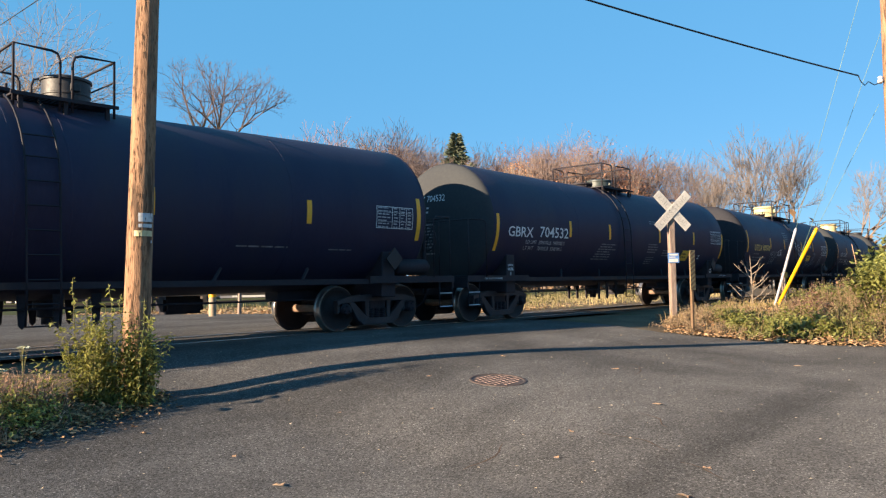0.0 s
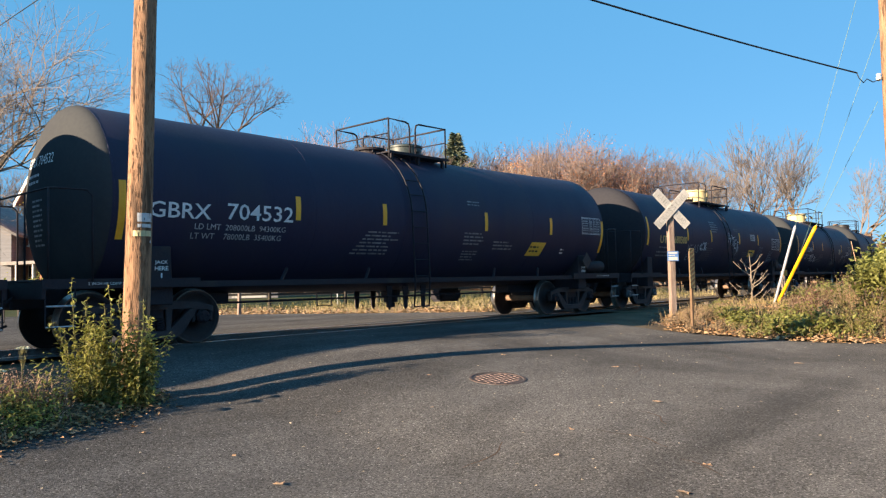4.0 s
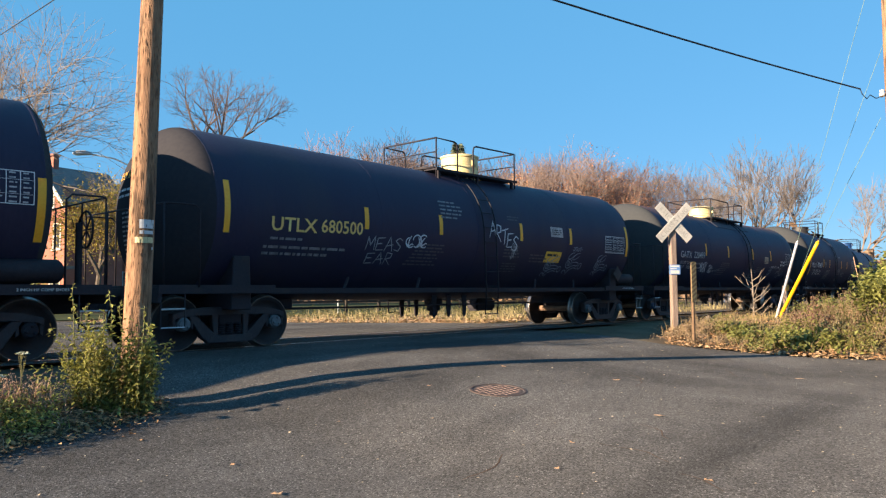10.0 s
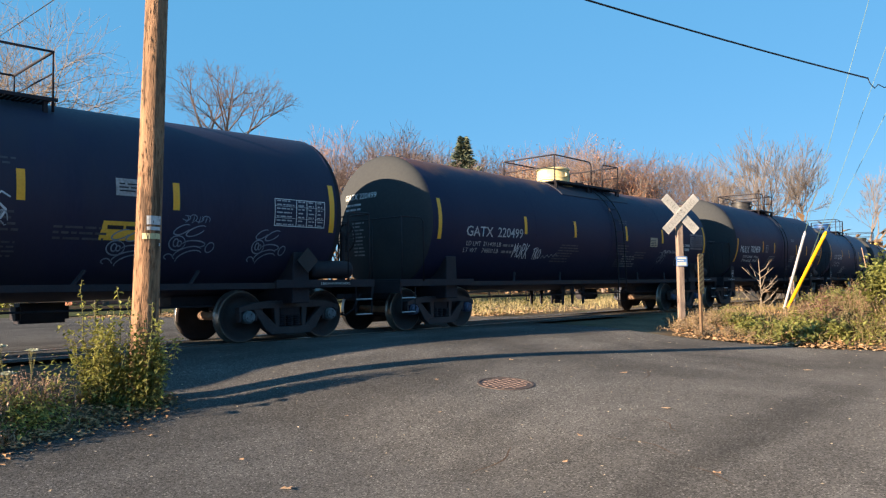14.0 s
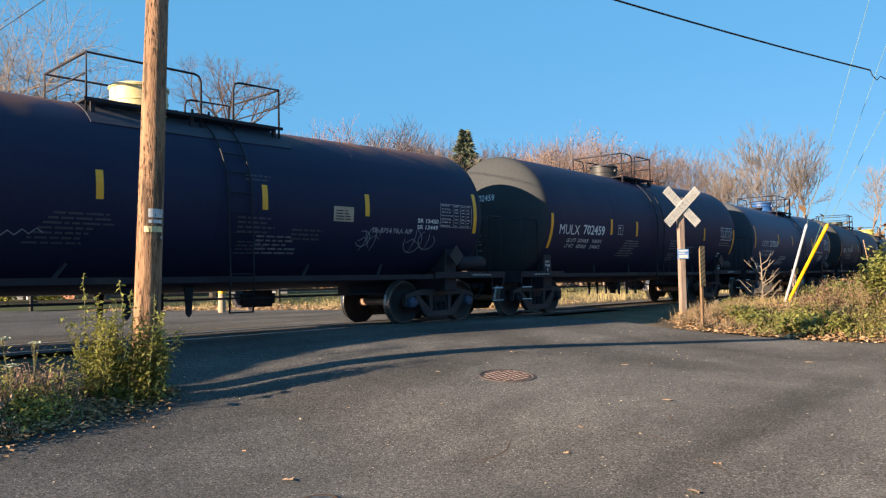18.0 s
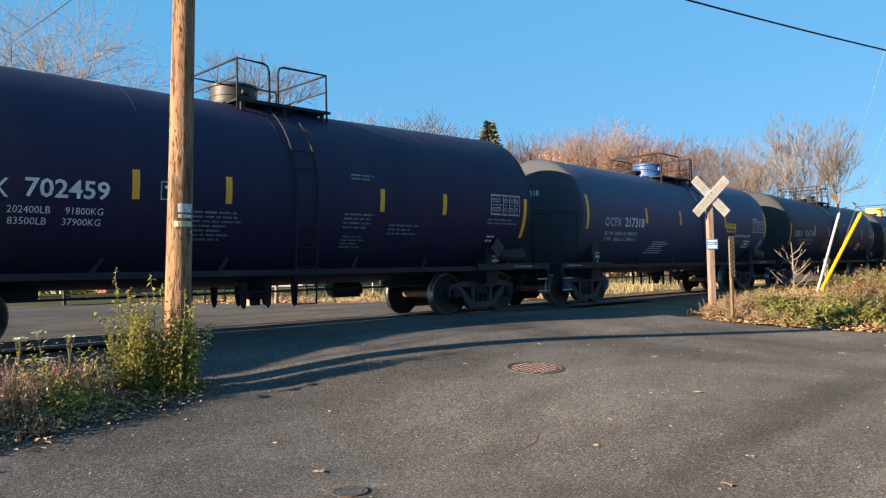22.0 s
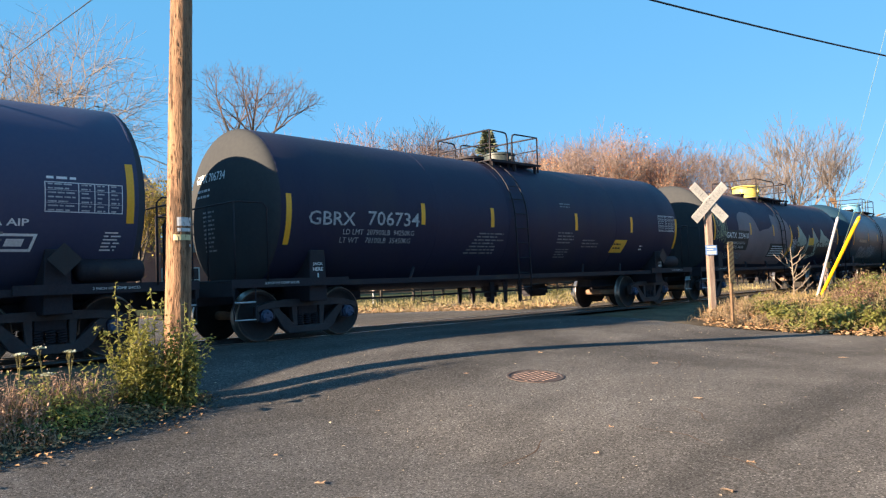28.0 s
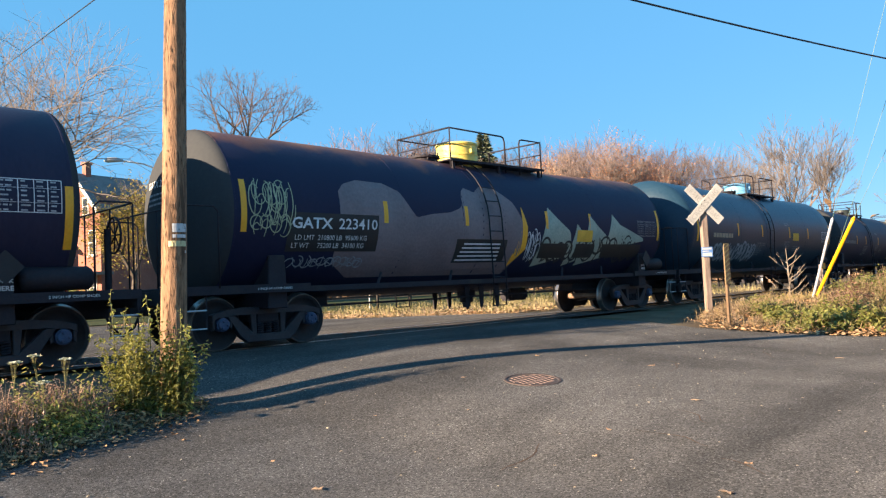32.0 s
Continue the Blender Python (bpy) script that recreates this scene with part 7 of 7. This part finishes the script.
def build_right_verge():
    rnd = random.Random(23)
    # a low bank behind the road edge
    def bank(x, y):
        edge = (x - 15.0) * 0.84 + (y + 4.9) * 0.54
        s = min(max(edge / 3.0, 0), 1)
        far = min(max((-3.5 - y) / 1.8, 0), 1)
        return gz(x, y) + 0.42 * s * far

    bm = B()
    xs = np.arange(14.8, 46, 0.5)
    ys = np.arange(-24, -2.0, 0.5)
    vs = {}
    for x, y in product(xs, ys):
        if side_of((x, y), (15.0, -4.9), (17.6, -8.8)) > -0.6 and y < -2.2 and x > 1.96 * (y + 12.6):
            vs[x, y] = bm.verts.new((x, y, bank(x, y) + 0.01 + 0.05 * noise.noise((x, y, 0))))
    for x, y in product(xs, ys):
        q = [vs.get(k) for k in ((x, y), (x + 0.5, y), (x + 0.5, y + 0.5), (x, y + 0.5))]
        if all(q):
            bm.faces.new(q)
    tagged(part("bank", bm, DIRT, smooth=True), "low earth bank with dead leaves beside the road", "bank", kind="structure")

    def spot(x0, x1, y0, y1, off=0.2):
        while True:
            x, y = rnd.uniform(x0, x1), rnd.uniform(y0, y1)
            e = side_of((x, y), (15.0, -4.9), (17.6, -8.8)) / 4.69
            if e > off and y < -2.6:
                return x, y, bank(x, y), e

    # fallen leaves along the edge
    pts = []
    for i in range(15000):
        x, y, z, e = spot(14.8, 24, -14, -2.8, -0.25)
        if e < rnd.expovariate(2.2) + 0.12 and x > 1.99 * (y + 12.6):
            pts.append((x, y, z + rnd.uniform(0.01, 0.06)))
    stuff("edge_leaf_litter", leaf_quads(pts, 0.085, rnd, 0.75, 0.75), ORANGELEAF, "orange-brown fallen leaves along the road edge", "leaf litter")
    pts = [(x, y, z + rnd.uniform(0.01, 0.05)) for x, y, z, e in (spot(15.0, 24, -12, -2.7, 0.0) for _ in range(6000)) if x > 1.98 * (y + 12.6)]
    stuff("bank_leaf_litter", leaf_quads(pts, 0.10, rnd, 0.7, 0.7), DEADLEAF, "brown dead leaves covering the bank", "leaf litter")
    # weeds, brambles and vines in clumps of their own tone, with gaps between
    tones = [[], [], [], [], []]                     # vine, green, olive, dry, maroon
    sv, sf, grass = [], [], []
    for i in range(620):
        x, y, z, e = spot(15.2, 29 if i < 260 else 22.5, -17 if i < 260 else -10.5, -3.3, 0.18)
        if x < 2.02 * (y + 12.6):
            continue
        u = y - 0.355 * (x - 18)
        top = np.interp(u, [-8.1, -7.3, -6.7, -6.24, -5.67, -5.1, -4.5, -4.0], [1.05, 0.80, 0.52, 0.06, 0.28, 0.42, 0.42, 0.2])
        h = max(min((top - z) * rnd.uniform(0.45, 1.15), 0.20 + 0.45 * e), 0.14)
        k = noise.noise((x * 0.55, y * 0.55, 5)) * 1.5 + rnd.gauss(0, 0.22) + np.interp(u, [-8, -6.8, -6.2, -5.4, -4.4], [0.40, 0.32, 0.15, 0.0, -0.35]) - (0.45 if e < 0.8 else 0)
        tone = 0 if k > 0.84 else 1 if k > 0.44 else 2 if k > 0.02 else 3
        if top > 0.5 and e > 2.2 and rnd.random() < 0.18:
            tone = 4
        wide = rnd.uniform(0.16, 0.34)
        for j in range(9):
            a, r = rnd.uniform(0, 6.283), rnd.random() ** 0.5
            p = Vector((x + 0.5 * wide * r * math.cos(a), y + 0.5 * wide * r * math.sin(a), z - 0.03))
            d = Vector((wide * r * math.cos(a), wide * r * math.sin(a), h * rnd.uniform(0.6, 1.05) * (1.1 - 0.4 * r)))
            for q in range(3):
                f = p + d / 3 + Vector((rnd.gauss(0, 0.02), rnd.gauss(0, 0.02), -0.02 * q))
                tube(sv, sf, p, f, 0.006 - 0.0012 * q, 0.0048 - 0.0012 * q, 3)
                for _ in range((3, 6, 8)[q]):
                    tones[tone].append(p.lerp(f, rnd.random()) + Vector((rnd.gauss(0, 0.045), rnd.gauss(0, 0.045), rnd.gauss(0, 0.03))))
                p = f
        for _ in range(6):
            grass.append((x + rnd.gauss(0, 0.3), y + rnd.gauss(0, 0.3), z))
    for spots, size, slim, m, nm, lab in ((tones[0], 0.105, 0.6, VINELEAF, "bank_vine_leaves", "bright yellow-green vine leaves on the bank"), (tones[1], 0.085, 0.5, WEEDGREEN, "bank_weed_leaves", "yellow-green weed leaves on the bank"), (tones[2], 0.068, 0.42, OLIVEWEED, "bank_olive_weeds", "olive-brown fading weeds on the bank"), (tones[3], 0.055, 0.4, WEEDBROWN, "bank_dry_leaves", "tan and brown dry weeds on the bank"), (tones[4], 0.08, 0.55, MAROONWEED, "bank_brambles", "dark maroon bramble leaves on the bank")):
        stuff(nm, leaf_quads(spots, size, rnd, 0, slim), m, lab, "weeds")
    stuff("bank_stalks", (sv, sf), DEADSTALK, "thin dry stalks on the bank", "weeds")
    stuff("bank_grass", blades(grass, 0.34, 0.010, rnd, 0.8), DRYGRASS, "dry grass on the bank", "grass")
    # bare dead shrub
    for x, y, s, sd in ((18.9, -4.3, 0.45, 4),):
        w = grow(random.Random(sd), 1.9 * s, 0.055 * s, 0.62, 3, (3, 3), 0.22, 0.4, 0.86, thin=0.011)
        tree("dead_shrub", "small bare shrub with pale stiff branches", pose(x, y, bank(x, y)), *w[:2], bark=PALEBARK, group="dead shrubs")
    sh = thing("dead_shrub", "bare shrub with pale stiff upright branches in the weeds", "dead shrub", pose(20.4, -4.85, bank(20.4, -4.85) - 0.05), "dead shrubs")
    part("stem", pipe(B(), [(0, 0, 0), (0.01, 0.01, 0.5), (-0.03, 0.0, 1.0), (-0.06, 0.02, 1.5)], [0.026, 0.021, 0.014, 0.006], 7), PALEBARK, sh)
    r2 = random.Random(8)
    for k in range(13):
        z = 0.12 + 0.085 * k
        a = 2.4 * k + r2.uniform(-0.5, 0.5) if k % 3 else r2.choice((-1.25, 1.9))
        out = r2.uniform(0.32, 0.55) * (1.15 - 0.4 * k / 12)
        d = Vector((math.cos(a), math.sin(a), 0))
        p = Vector((-0.03 * k / 12, 0, z))
        pts = [p, p + d * out * 0.5 + Vector((0, 0, out * 0.35)), p + d * out + Vector((0, 0, out * r2.uniform(0.75, 1.1)))]
        b = part("branch", pipe(B(), pts, [0.013, 0.010, 0.005], 5), PALEBARK, sh)
        q = pts[1]
        e = Vector((r2.uniform(-0.1, 0.1), r2.uniform(-0.1, 0.1), 0.2))
        part("twig", pipe(B(), [q, q + e + d * 0.06], [0.008, 0.004], 4), PALEBARK, b)
    # tall green sapling at the edge
    for x, y, hh, sd in ((19.5, -8.02, 1.9, 5), (20.3, -8.15, 2.2, 6), (21.0, -8.9, 2.6, 7), (19.3, -8.55, 2.0, 9)):
        r2 = random.Random(sd)
        w = grow(r2, hh, 0.04, 0.5, 4, (2, 3), 0.32, 0.5, 0.72)
        tree("leafy_sapling", "leafy yellow-green sapling on the bank", pose(x, y, bank(x, y)), *w, bark=BARK, leaf=VINELEAF, leaf_size=0.13, per_tip=6, rnd=r2, jitter=0.11, group="saplings")
    bm = pipe(B(), [(20.4, -7.61, -0.1), (20.38, -7.50, 0.6), (20.36, -7.42, 1.15), (20.33, -7.33, 1.73)], [0.018, 0.015, 0.012, 0.008], 6)
    tagged(part("dead_sapling", bm, DEADSTALK, smooth=True), "single bare brown sapling leaning in the weeds", "sapling")
    st = thing("orange_marker", "short wooden stub with an orange tag in the weeds", "marker", pose(21.9, -5.15, 0.2))
    bm = B()
    box(bm, -0.06, 0.06, -0.06, 0.06, -0.3, 0.85)
    part("stub", bevelled(bm, 0.01), GREYWOOD, st)
    bm = B()
    box(bm, -0.14, 0.14, -0.07, -0.061, 0.72, 0.88)
    part("tag", bm, ORANGE, st)


build_right_verge()


def build_far_verge():
    rnd = random.Random(31)
    bm = B()
    for x0, x1, y0, y1 in ((20, 60, 13.5, 44), (-20, 20, 19, 44)):
        bm.faces.new([bm.verts.new(p) for p in ((x0, y0, -0.03), (x1, y0, -0.03), (x1, y1, -0.03), (x0, y1, -0.03))])
    tagged(part("lawn", bm, LAWN), "green mown lawn behind the rail fence", "lawn", kind="structure")

    def spot():
        while True:
            x, y = rnd.uniform(11, 42), rnd.uniform(2.6, 16)
            if side_of((x, y), (18.2, 1.5), (11.4, 14.5)) < -0.3 and y > track_y(x) + 2.4:
                return x, y

    def clump(x, y):
        return noise.noise((x * 0.45, y * 0.45, 2.0)) + 0.5 * noise.noise((x * 1.3, y * 1.3, 7.0))

    pts = [(*spot(), -0.05) for _ in range(9500)]
    low = blades([p for p in pts if clump(p[0], p[1]) < 0.12], 0.13, 0.013, rnd, 1.0)
    tall = blades([p for p in pts if clump(p[0], p[1]) >= 0.12], 0.40, 0.013, rnd, 0.7)
    n = len(low[0])
    stuff("far_grass", (low[0] + tall[0], low[1] + [tuple(n + k for k in f) for f in tall[1]]), STRAW, "straw-yellow grass beyond the track", "grass")
    pts = [p for p in ((*spot(), -0.05) for _ in range(3600)) if clump(p[1], p[0]) > 0.1]
    stuff("far_green_weeds", leaf_quads([(x + rnd.gauss(0, 0.1), y + rnd.gauss(0, 0.1), abs(rnd.gauss(0.12, 0.15))) for x, y, z in pts for _ in range(4)], 0.10, rnd, 0, 0.5), WEEDGREEN, "green weeds beyond the track", "weeds")
    pts = []
    while len(pts) < 5500:
        x, y = spot()
        if side_of((x, y), (18.2, 1.5), (11.4, 14.5)) / 14.7 > -1.3 - rnd.expovariate(0.5):
            pts.append((x, y, rnd.uniform(-0.04, 0.03)))
    stuff("far_leaf_litter", leaf_quads(pts, 0.13, rnd, 0.85, 0.7), ORANGELEAF, "fallen leaves at the far road edge", "leaf litter")


build_far_verge()


# ------------------------------------------------------------------ trees
def build_trees():
    r1 = random.Random(101)
    w = grow(r1, 14.3, 0.27, 0.54, 7, (2, 2, 3), 0.40, 0.22, 0.66, thin=0.0035)
    tree("bare_tree", "tall dark bare tree with spreading limbs behind the track", pose(22.0, 26.6, 0), *w[:2], bark=DARKBARK, twigmat=PURPLETWIG)
    r2 = random.Random(223)
    w = grow(r2, 15.6, 0.36, 0.72, 7, (2, 3, 3), 0.22, 0.10, 0.80, thin=0.005)
    tree("sycamore", "large bare sycamore with pale whitish branches", pose(9.4, 26.3, -0.2), *w[:2], bark=WHITEBARK, twigmat=TANTWIG)
    r2 = random.Random(131)
    w = grow(r2, 14.5, 0.24, 0.7, 7, (2, 2, 3), 0.22, 0.15, 0.79, thin=0.006)
    tree("bare_tree", "bare grey-brown tree beside the pale sycamore", pose(5.4, 27.8, -0.4), *w[:2], bark=BARK, twigmat=TANTWIG)
    r3 = random.Random(107)
    w = grow(r3, 12.2, 0.2, 0.66, 5, (2, 3), 0.20, 0.2, 0.78)
    tree("autumn_tree", "tree with thinning yellow-green autumn leaves", pose(17.7, 30.6, 0), *w, bark=BARK, leaf=YELLOWLEAF, leaf_size=0.18, per_tip=13, rnd=r3, jitter=0.5)
    r3 = random.Random(117)
    w = grow(r3, 7.5, 0.15, 0.6, 5, (2, 3), 0.28, 0.3, 0.76)
    tree("bare_tree", "thin bare pale tree behind the track", pose(24.5, 30.5, 0), *w[:2], bark=PALEBARK)
    r3 = random.Random(141)
    w = grow(r3, 13.0, 0.2, 0.6, 6, (2, 3), 0.24, 0.25, 0.76, thin=0.006)
    tree("bare_tree", "twiggy brown bare tree behind the golden one", pose(23.6, 43.5, 0), *w[:2], bark=BARK, twigmat=TANTWIG)
    # hedge below it
    for x, y, sd in ((12.5, 31.5, 1), (14.6, 30.8, 2)):
        r = random.Random(sd)
        w = grow(r, 2.2, 0.06, 0.9, 4, (3, 3), 0.2, 0.2, 0.8)
        tree("green_shrub", "round green shrub before the houses", pose(x, y, 0), *w, bark=BARK, leaf=LEAF, leaf_size=0.2, per_tip=8, rnd=r, jitter=0.3, group="shrubs")
    # spruce
    r4 = random.Random(110)
    s = thing("spruce", "dark green pointed spruce above the far trees", "tree", pose(66.9, 47.5, 0))
    part("trunk", pipe(B(), [(0, 0, -0.3), (0, 0, 18.6)], [0.3, 0.03], 8), BARK, s)
    vs, fs = [], []
    for i in range(900):
        z = 5 + 13.8 * (i / 900) ** 0.85
        reach = min(max((19.2 - z) * 0.40, 0.12), 3.4) * r4.uniform(0.45, 1.2)
        a = r4.uniform(0, 6.283)
        d = Vector((math.cos(a), math.sin(a), r4.uniform(-0.05, 0.35)))
        t = Vector((-d.y, d.x, 0))
        n = max(2, int(reach / 0.35))
        for k in range(n):
            q = Vector((0, 0, z)) + d * reach * (k + 0.6) / n
            for s2 in (-1, 0, 1):
                w = (d * r4.uniform(0.35, 0.6) + t * s2 * r4.uniform(0.25, 0.5) + Vector((0, 0, -0.22 * abs(s2))))
                c = w.cross(Vector((r4.gauss(0, 0.9), r4.gauss(0, 0.9), r4.gauss(0, 0.5)))).normalized() * 0.09
                m = len(vs)
                vs += [q, q + w * 0.5 + c, q + w, q + w * 0.5 - c]
                fs += [(m, m + 1, m + 2), (m, m + 2, m + 3)]
    part("needles", raw_mesh("needles", vs, fs, SPRUCE), None, s)
    # far woods: a few kinds, set out along a line
    kinds = []
    for sd in range(5):
        r = random.Random(200 + sd)
        w = grow(r, 15, 0.20, 0.50, 6, (2, 3), 0.26, 0.35, 0.78, thin=0.012)
        kinds.append((w, r))
    proto = []
    for i, (w, r) in enumerate(kinds):
        proto.append(tree("far_tree", "bare brown tree of the far woods", pose(0, -900, 0), *w, bark=FARBARK, group="far woods", twigmat=FARTWIG if i % 2 else FARTWIG2))
    for sd in range(2):
        r = random.Random(300 + sd)
        w = grow(r, 13, 0.20, 0.42, 6, (2, 3), 0.22, 0.5, 0.80, thin=0.016)
        proto.append(tree("far_oak", "oak of the far woods with rusty autumn leaves", pose(0, -900, 0), *w, bark=FARBARK, leaf=RUSTLEAF if sd else OAKLEAF, leaf_size=0.19, per_tip=2, rnd=r, jitter=0.55, group="far woods"))
    for sd in range(2):
        r = random.Random(320 + sd)
        w = grow(r, 15, 0.20, 0.34, 6, (2, 2, 3), 0.22, 0.7, 0.80, thin=0.010)
        proto.append(tree("far_tree", "bare grey tree of the far woods", pose(0, -900, 0), *w, bark=FARBARK, group="far woods", twigmat=GREYTWIG))
    used = set()
    tall = [max(v.co.z for c in ob.children for v in c.data.vertices) for ob in proto]

    def plant(kind, x, y, scale, turn):
        ob = proto[kind]
        if kind not in used:
            used.add(kind)
            ob.matrix_basis = pose(x, y, 0, 0, 0, turn) @ Matrix.Scale(scale, 4)
            return
        c = copy_thing(ob, pose(x, y, 0, 0, 0, turn))
        c.scale = (scale,) * 3

    r = random.Random(400)
    # heading (degrees from +y), distance, wanted height, kind
    for hd in np.arange(8, 80.5, 1.05):
        for row in range(2):
            dist = (92 if row == 0 else 112) + r.uniform(-9, 9)
            top = np.interp(hd, [8, 24, 33, 37, 41, 45, 49, 54, 58, 62, 65, 67, 69, 71, 74, 80], [15, 17, 21, 22.5, 22, 20, 18.5, 20, 20.5, 18.5, 15, 18, 20.5, 19.5, 15, 13]) * dist / 100 * r.uniform(0.82, 1.04)
            if row and (hd < 22 or (hd < 48 and r.random() < 0.7)):
                continue
            k = r.randrange(5)
            if hd > 65.5 or hd < 33:
                k = r.choice((7, 8))
                if r.random() < (0.96 if row else 0.5):
                    continue
            if 51 < hd < 54.5 and row == 0 and r.random() < 0.7:
                k = 6
            elif 57 < hd < 65.5 and row == 0 and r.random() < 0.55:
                k = 5
            elif 50 < hd < 66 and r.random() < 0.2:
                k = 5
            a = radians(hd + r.uniform(-0.4, 0.4))
            plant(k, dist * math.sin(a), -12.6 + dist * math.cos(a), top / tall[k], r.uniform(0, 360))
    # unseen woods added behind the viewer and beside the line, to darken the cars
    for i in range(44):
        if i < 22:
            x, y = -30 + 5.2 * i + r.uniform(-2, 2), -48 + r.uniform(-6, 4)
        else:
            x = 42 + 5 * (i - 22)
            y = -11 - 0.02 * (x - 42) + r.uniform(-5, 0)
        k = r.randrange(7)
        plant(k, x, y, r.uniform(11, 15) / tall[k], r.uniform(0, 360))
    spots = []
    for i in range(9000):
        if i % 2:
            x, y = r.uniform(-40, 90), -52 + r.uniform(-5, 6)
        else:
            x, y = r.uniform(40, 150), -13 + r.uniform(-5, 2)
        spots.append((x, y, abs(r.gauss(2.5, 2.6))))
    stuff("near_woods_undergrowth", leaf_quads(spots, 1.2, r, 0, 0.6), FARBRUSH, "unseen brown undergrowth added to darken the car sides", "undergrowth")
    # undergrowth of the far woods
    spots = []
    for i in range(9000):
        a = radians(r.uniform(5, 82))
        dist = r.uniform(80, 118)
        spots.append((dist * math.sin(a), -12.6 + dist * math.cos(a), abs(r.gauss(1.5, 1.8))))
    stuff("far_undergrowth", leaf_quads(spots, 1.1, r, 0, 0.6), FARBRUSH, "brown undergrowth of the far woods", "undergrowth")


build_trees()


# ------------------------------------------------------------------ fallen leaves on the road
def build_leaves():
    rnd = random.Random(55)
    spots = []
    for i in range(420):
        x, y = rnd.uniform(1.5, 17), rnd.uniform(-12.5, -2.5)
        if on_road(x, y):
            spots.append((x, y, gz(x, y) + 0.006))
    stuff("road_specks", leaf_quads(spots, 0.028, rnd, 1.0, 0.7), PALELEAF, "small pale leaf scraps scattered on the asphalt", "leaf litter")
    for x, y, s in ((5.16, -6.22, 0.09), (3.6, -6.68, 0.07), (3.31, -5.56, 0.1), (2.32, -5.45, 0.11), (3.46, -7.58, 0.16), (6.02, -8.6, 0.08), (5.31, -8.92, 0.07), (7.55, -8.7, 0.17), (12.21, -8.64, 0.2), (9.35, -7.13, 0.16), (5.86, -6.93, 0.06), (4.91, -10.24, 0.18), (5.62, -10.09, 0.1), (6.88, -5.91, 0.1), (8.75, -5.62, 0.12), (2.8, -5.23, 0.12)):
        lf = thing("fallen_leaf", "curled tan dead leaf lying on the asphalt", "leaf", pose(x, y, gz(x, y) + 0.008, 0, 0, rnd.uniform(0, 360)), "leaves on the road")
        bm = B()
        n = 9
        rim = []
        for k in range(n):
            a = 6.283 * k / n
            rr = s * 0.5 * (1.0 if k % 2 == 0 else 0.55) * rnd.uniform(0.8, 1.1)
            rim.append(bm.verts.new((rr * math.cos(a), rr * 0.75 * math.sin(a), abs(rnd.gauss(0.012, 0.012)))))
        c = bm.verts.new((0, 0, 0.004))
        for k in range(n):
            bm.faces.new((c, rim[k], rim[(k + 1) % n]))
        part("blade", bm, TANLEAF, lf).scale = (0.8, 0.8, 0.5)


build_leaves()


# ------------------------------------------------------------------ movement
# seconds, metres that the train has gone
GONE = [
    (0.0, 0.000),
    (0.5, 1.093),
    (1.0, 2.206),
    (1.5, 3.324),
    (2.0, 4.439),
    (2.5, 5.541),
    (3.0, 6.653),
    (3.5, 7.773),
    (5.5, 12.460),
    (6.0, 13.633),
    (6.5, 14.841),
    (7.0, 16.067),
    (7.5, 17.319),
    (8.0, 18.592),
    (8.5, 19.882),
    (9.0, 21.187),
    (9.5, 22.512),
    (10.0, 23.845),
    (10.5, 25.191),
    (11.0, 26.563),
    (11.5, 27.965),
    (12.0, 29.388),
    (12.5, 30.828),
    (13.0, 32.283),
    (13.5, 33.746),
    (14.0, 35.217),
    (14.5, 36.702),
    (16.5, 42.844),
    (17.0, 44.439),
    (17.5, 46.063),
    (18.0, 47.712),
    (18.5, 49.386),
    (19.0, 51.085),
    (19.5, 52.805),
    (20.0, 54.547),
    (20.5, 56.309),
    (21.0, 58.097),
    (21.5, 59.914),
    (22.0, 61.752),
    (22.5, 63.614),
    (23.0, 65.499),
    (23.5, 67.399),
    (24.0, 69.293),
    (24.5, 71.187),
    (25.0, 73.117),
    (25.5, 75.121),
    (27.5, 83.219),
    (28.0, 85.307),
    (28.5, 87.388),
    (29.0, 89.476),
    (29.5, 91.598),
    (30.0, 93.754),
    (30.5, 95.937),
    (31.0, 98.124),
    (31.5, 100.334),
    (32.0, 102.563),
]


def gone(t):
    return float(np.interp(t, [g[0] for g in GONE], [g[1] for g in GONE]))


def motions():
    rolls = [0.0]
    step = 1.25 * 0.457
    while rolls[-1] + step < GONE[-1][1]:
        rolls.append(rolls[-1] + step)
    rolls.append(GONE[-1][1])
    times = np.interp(rolls, [g[1] for g in GONE], [g[0] for g in GONE])
    for car, centre, sets in CARS:
        walk(car, [(t, track_pose(centre - s)) for t, s in GONE])
        for ob, ax in sets:
            walk(ob, [(t, pose(ax, 0, 0.457) @ Matrix.Rotation(-s / 0.457, 4, "Y")) for t, s in zip(times, rolls)])


motions()
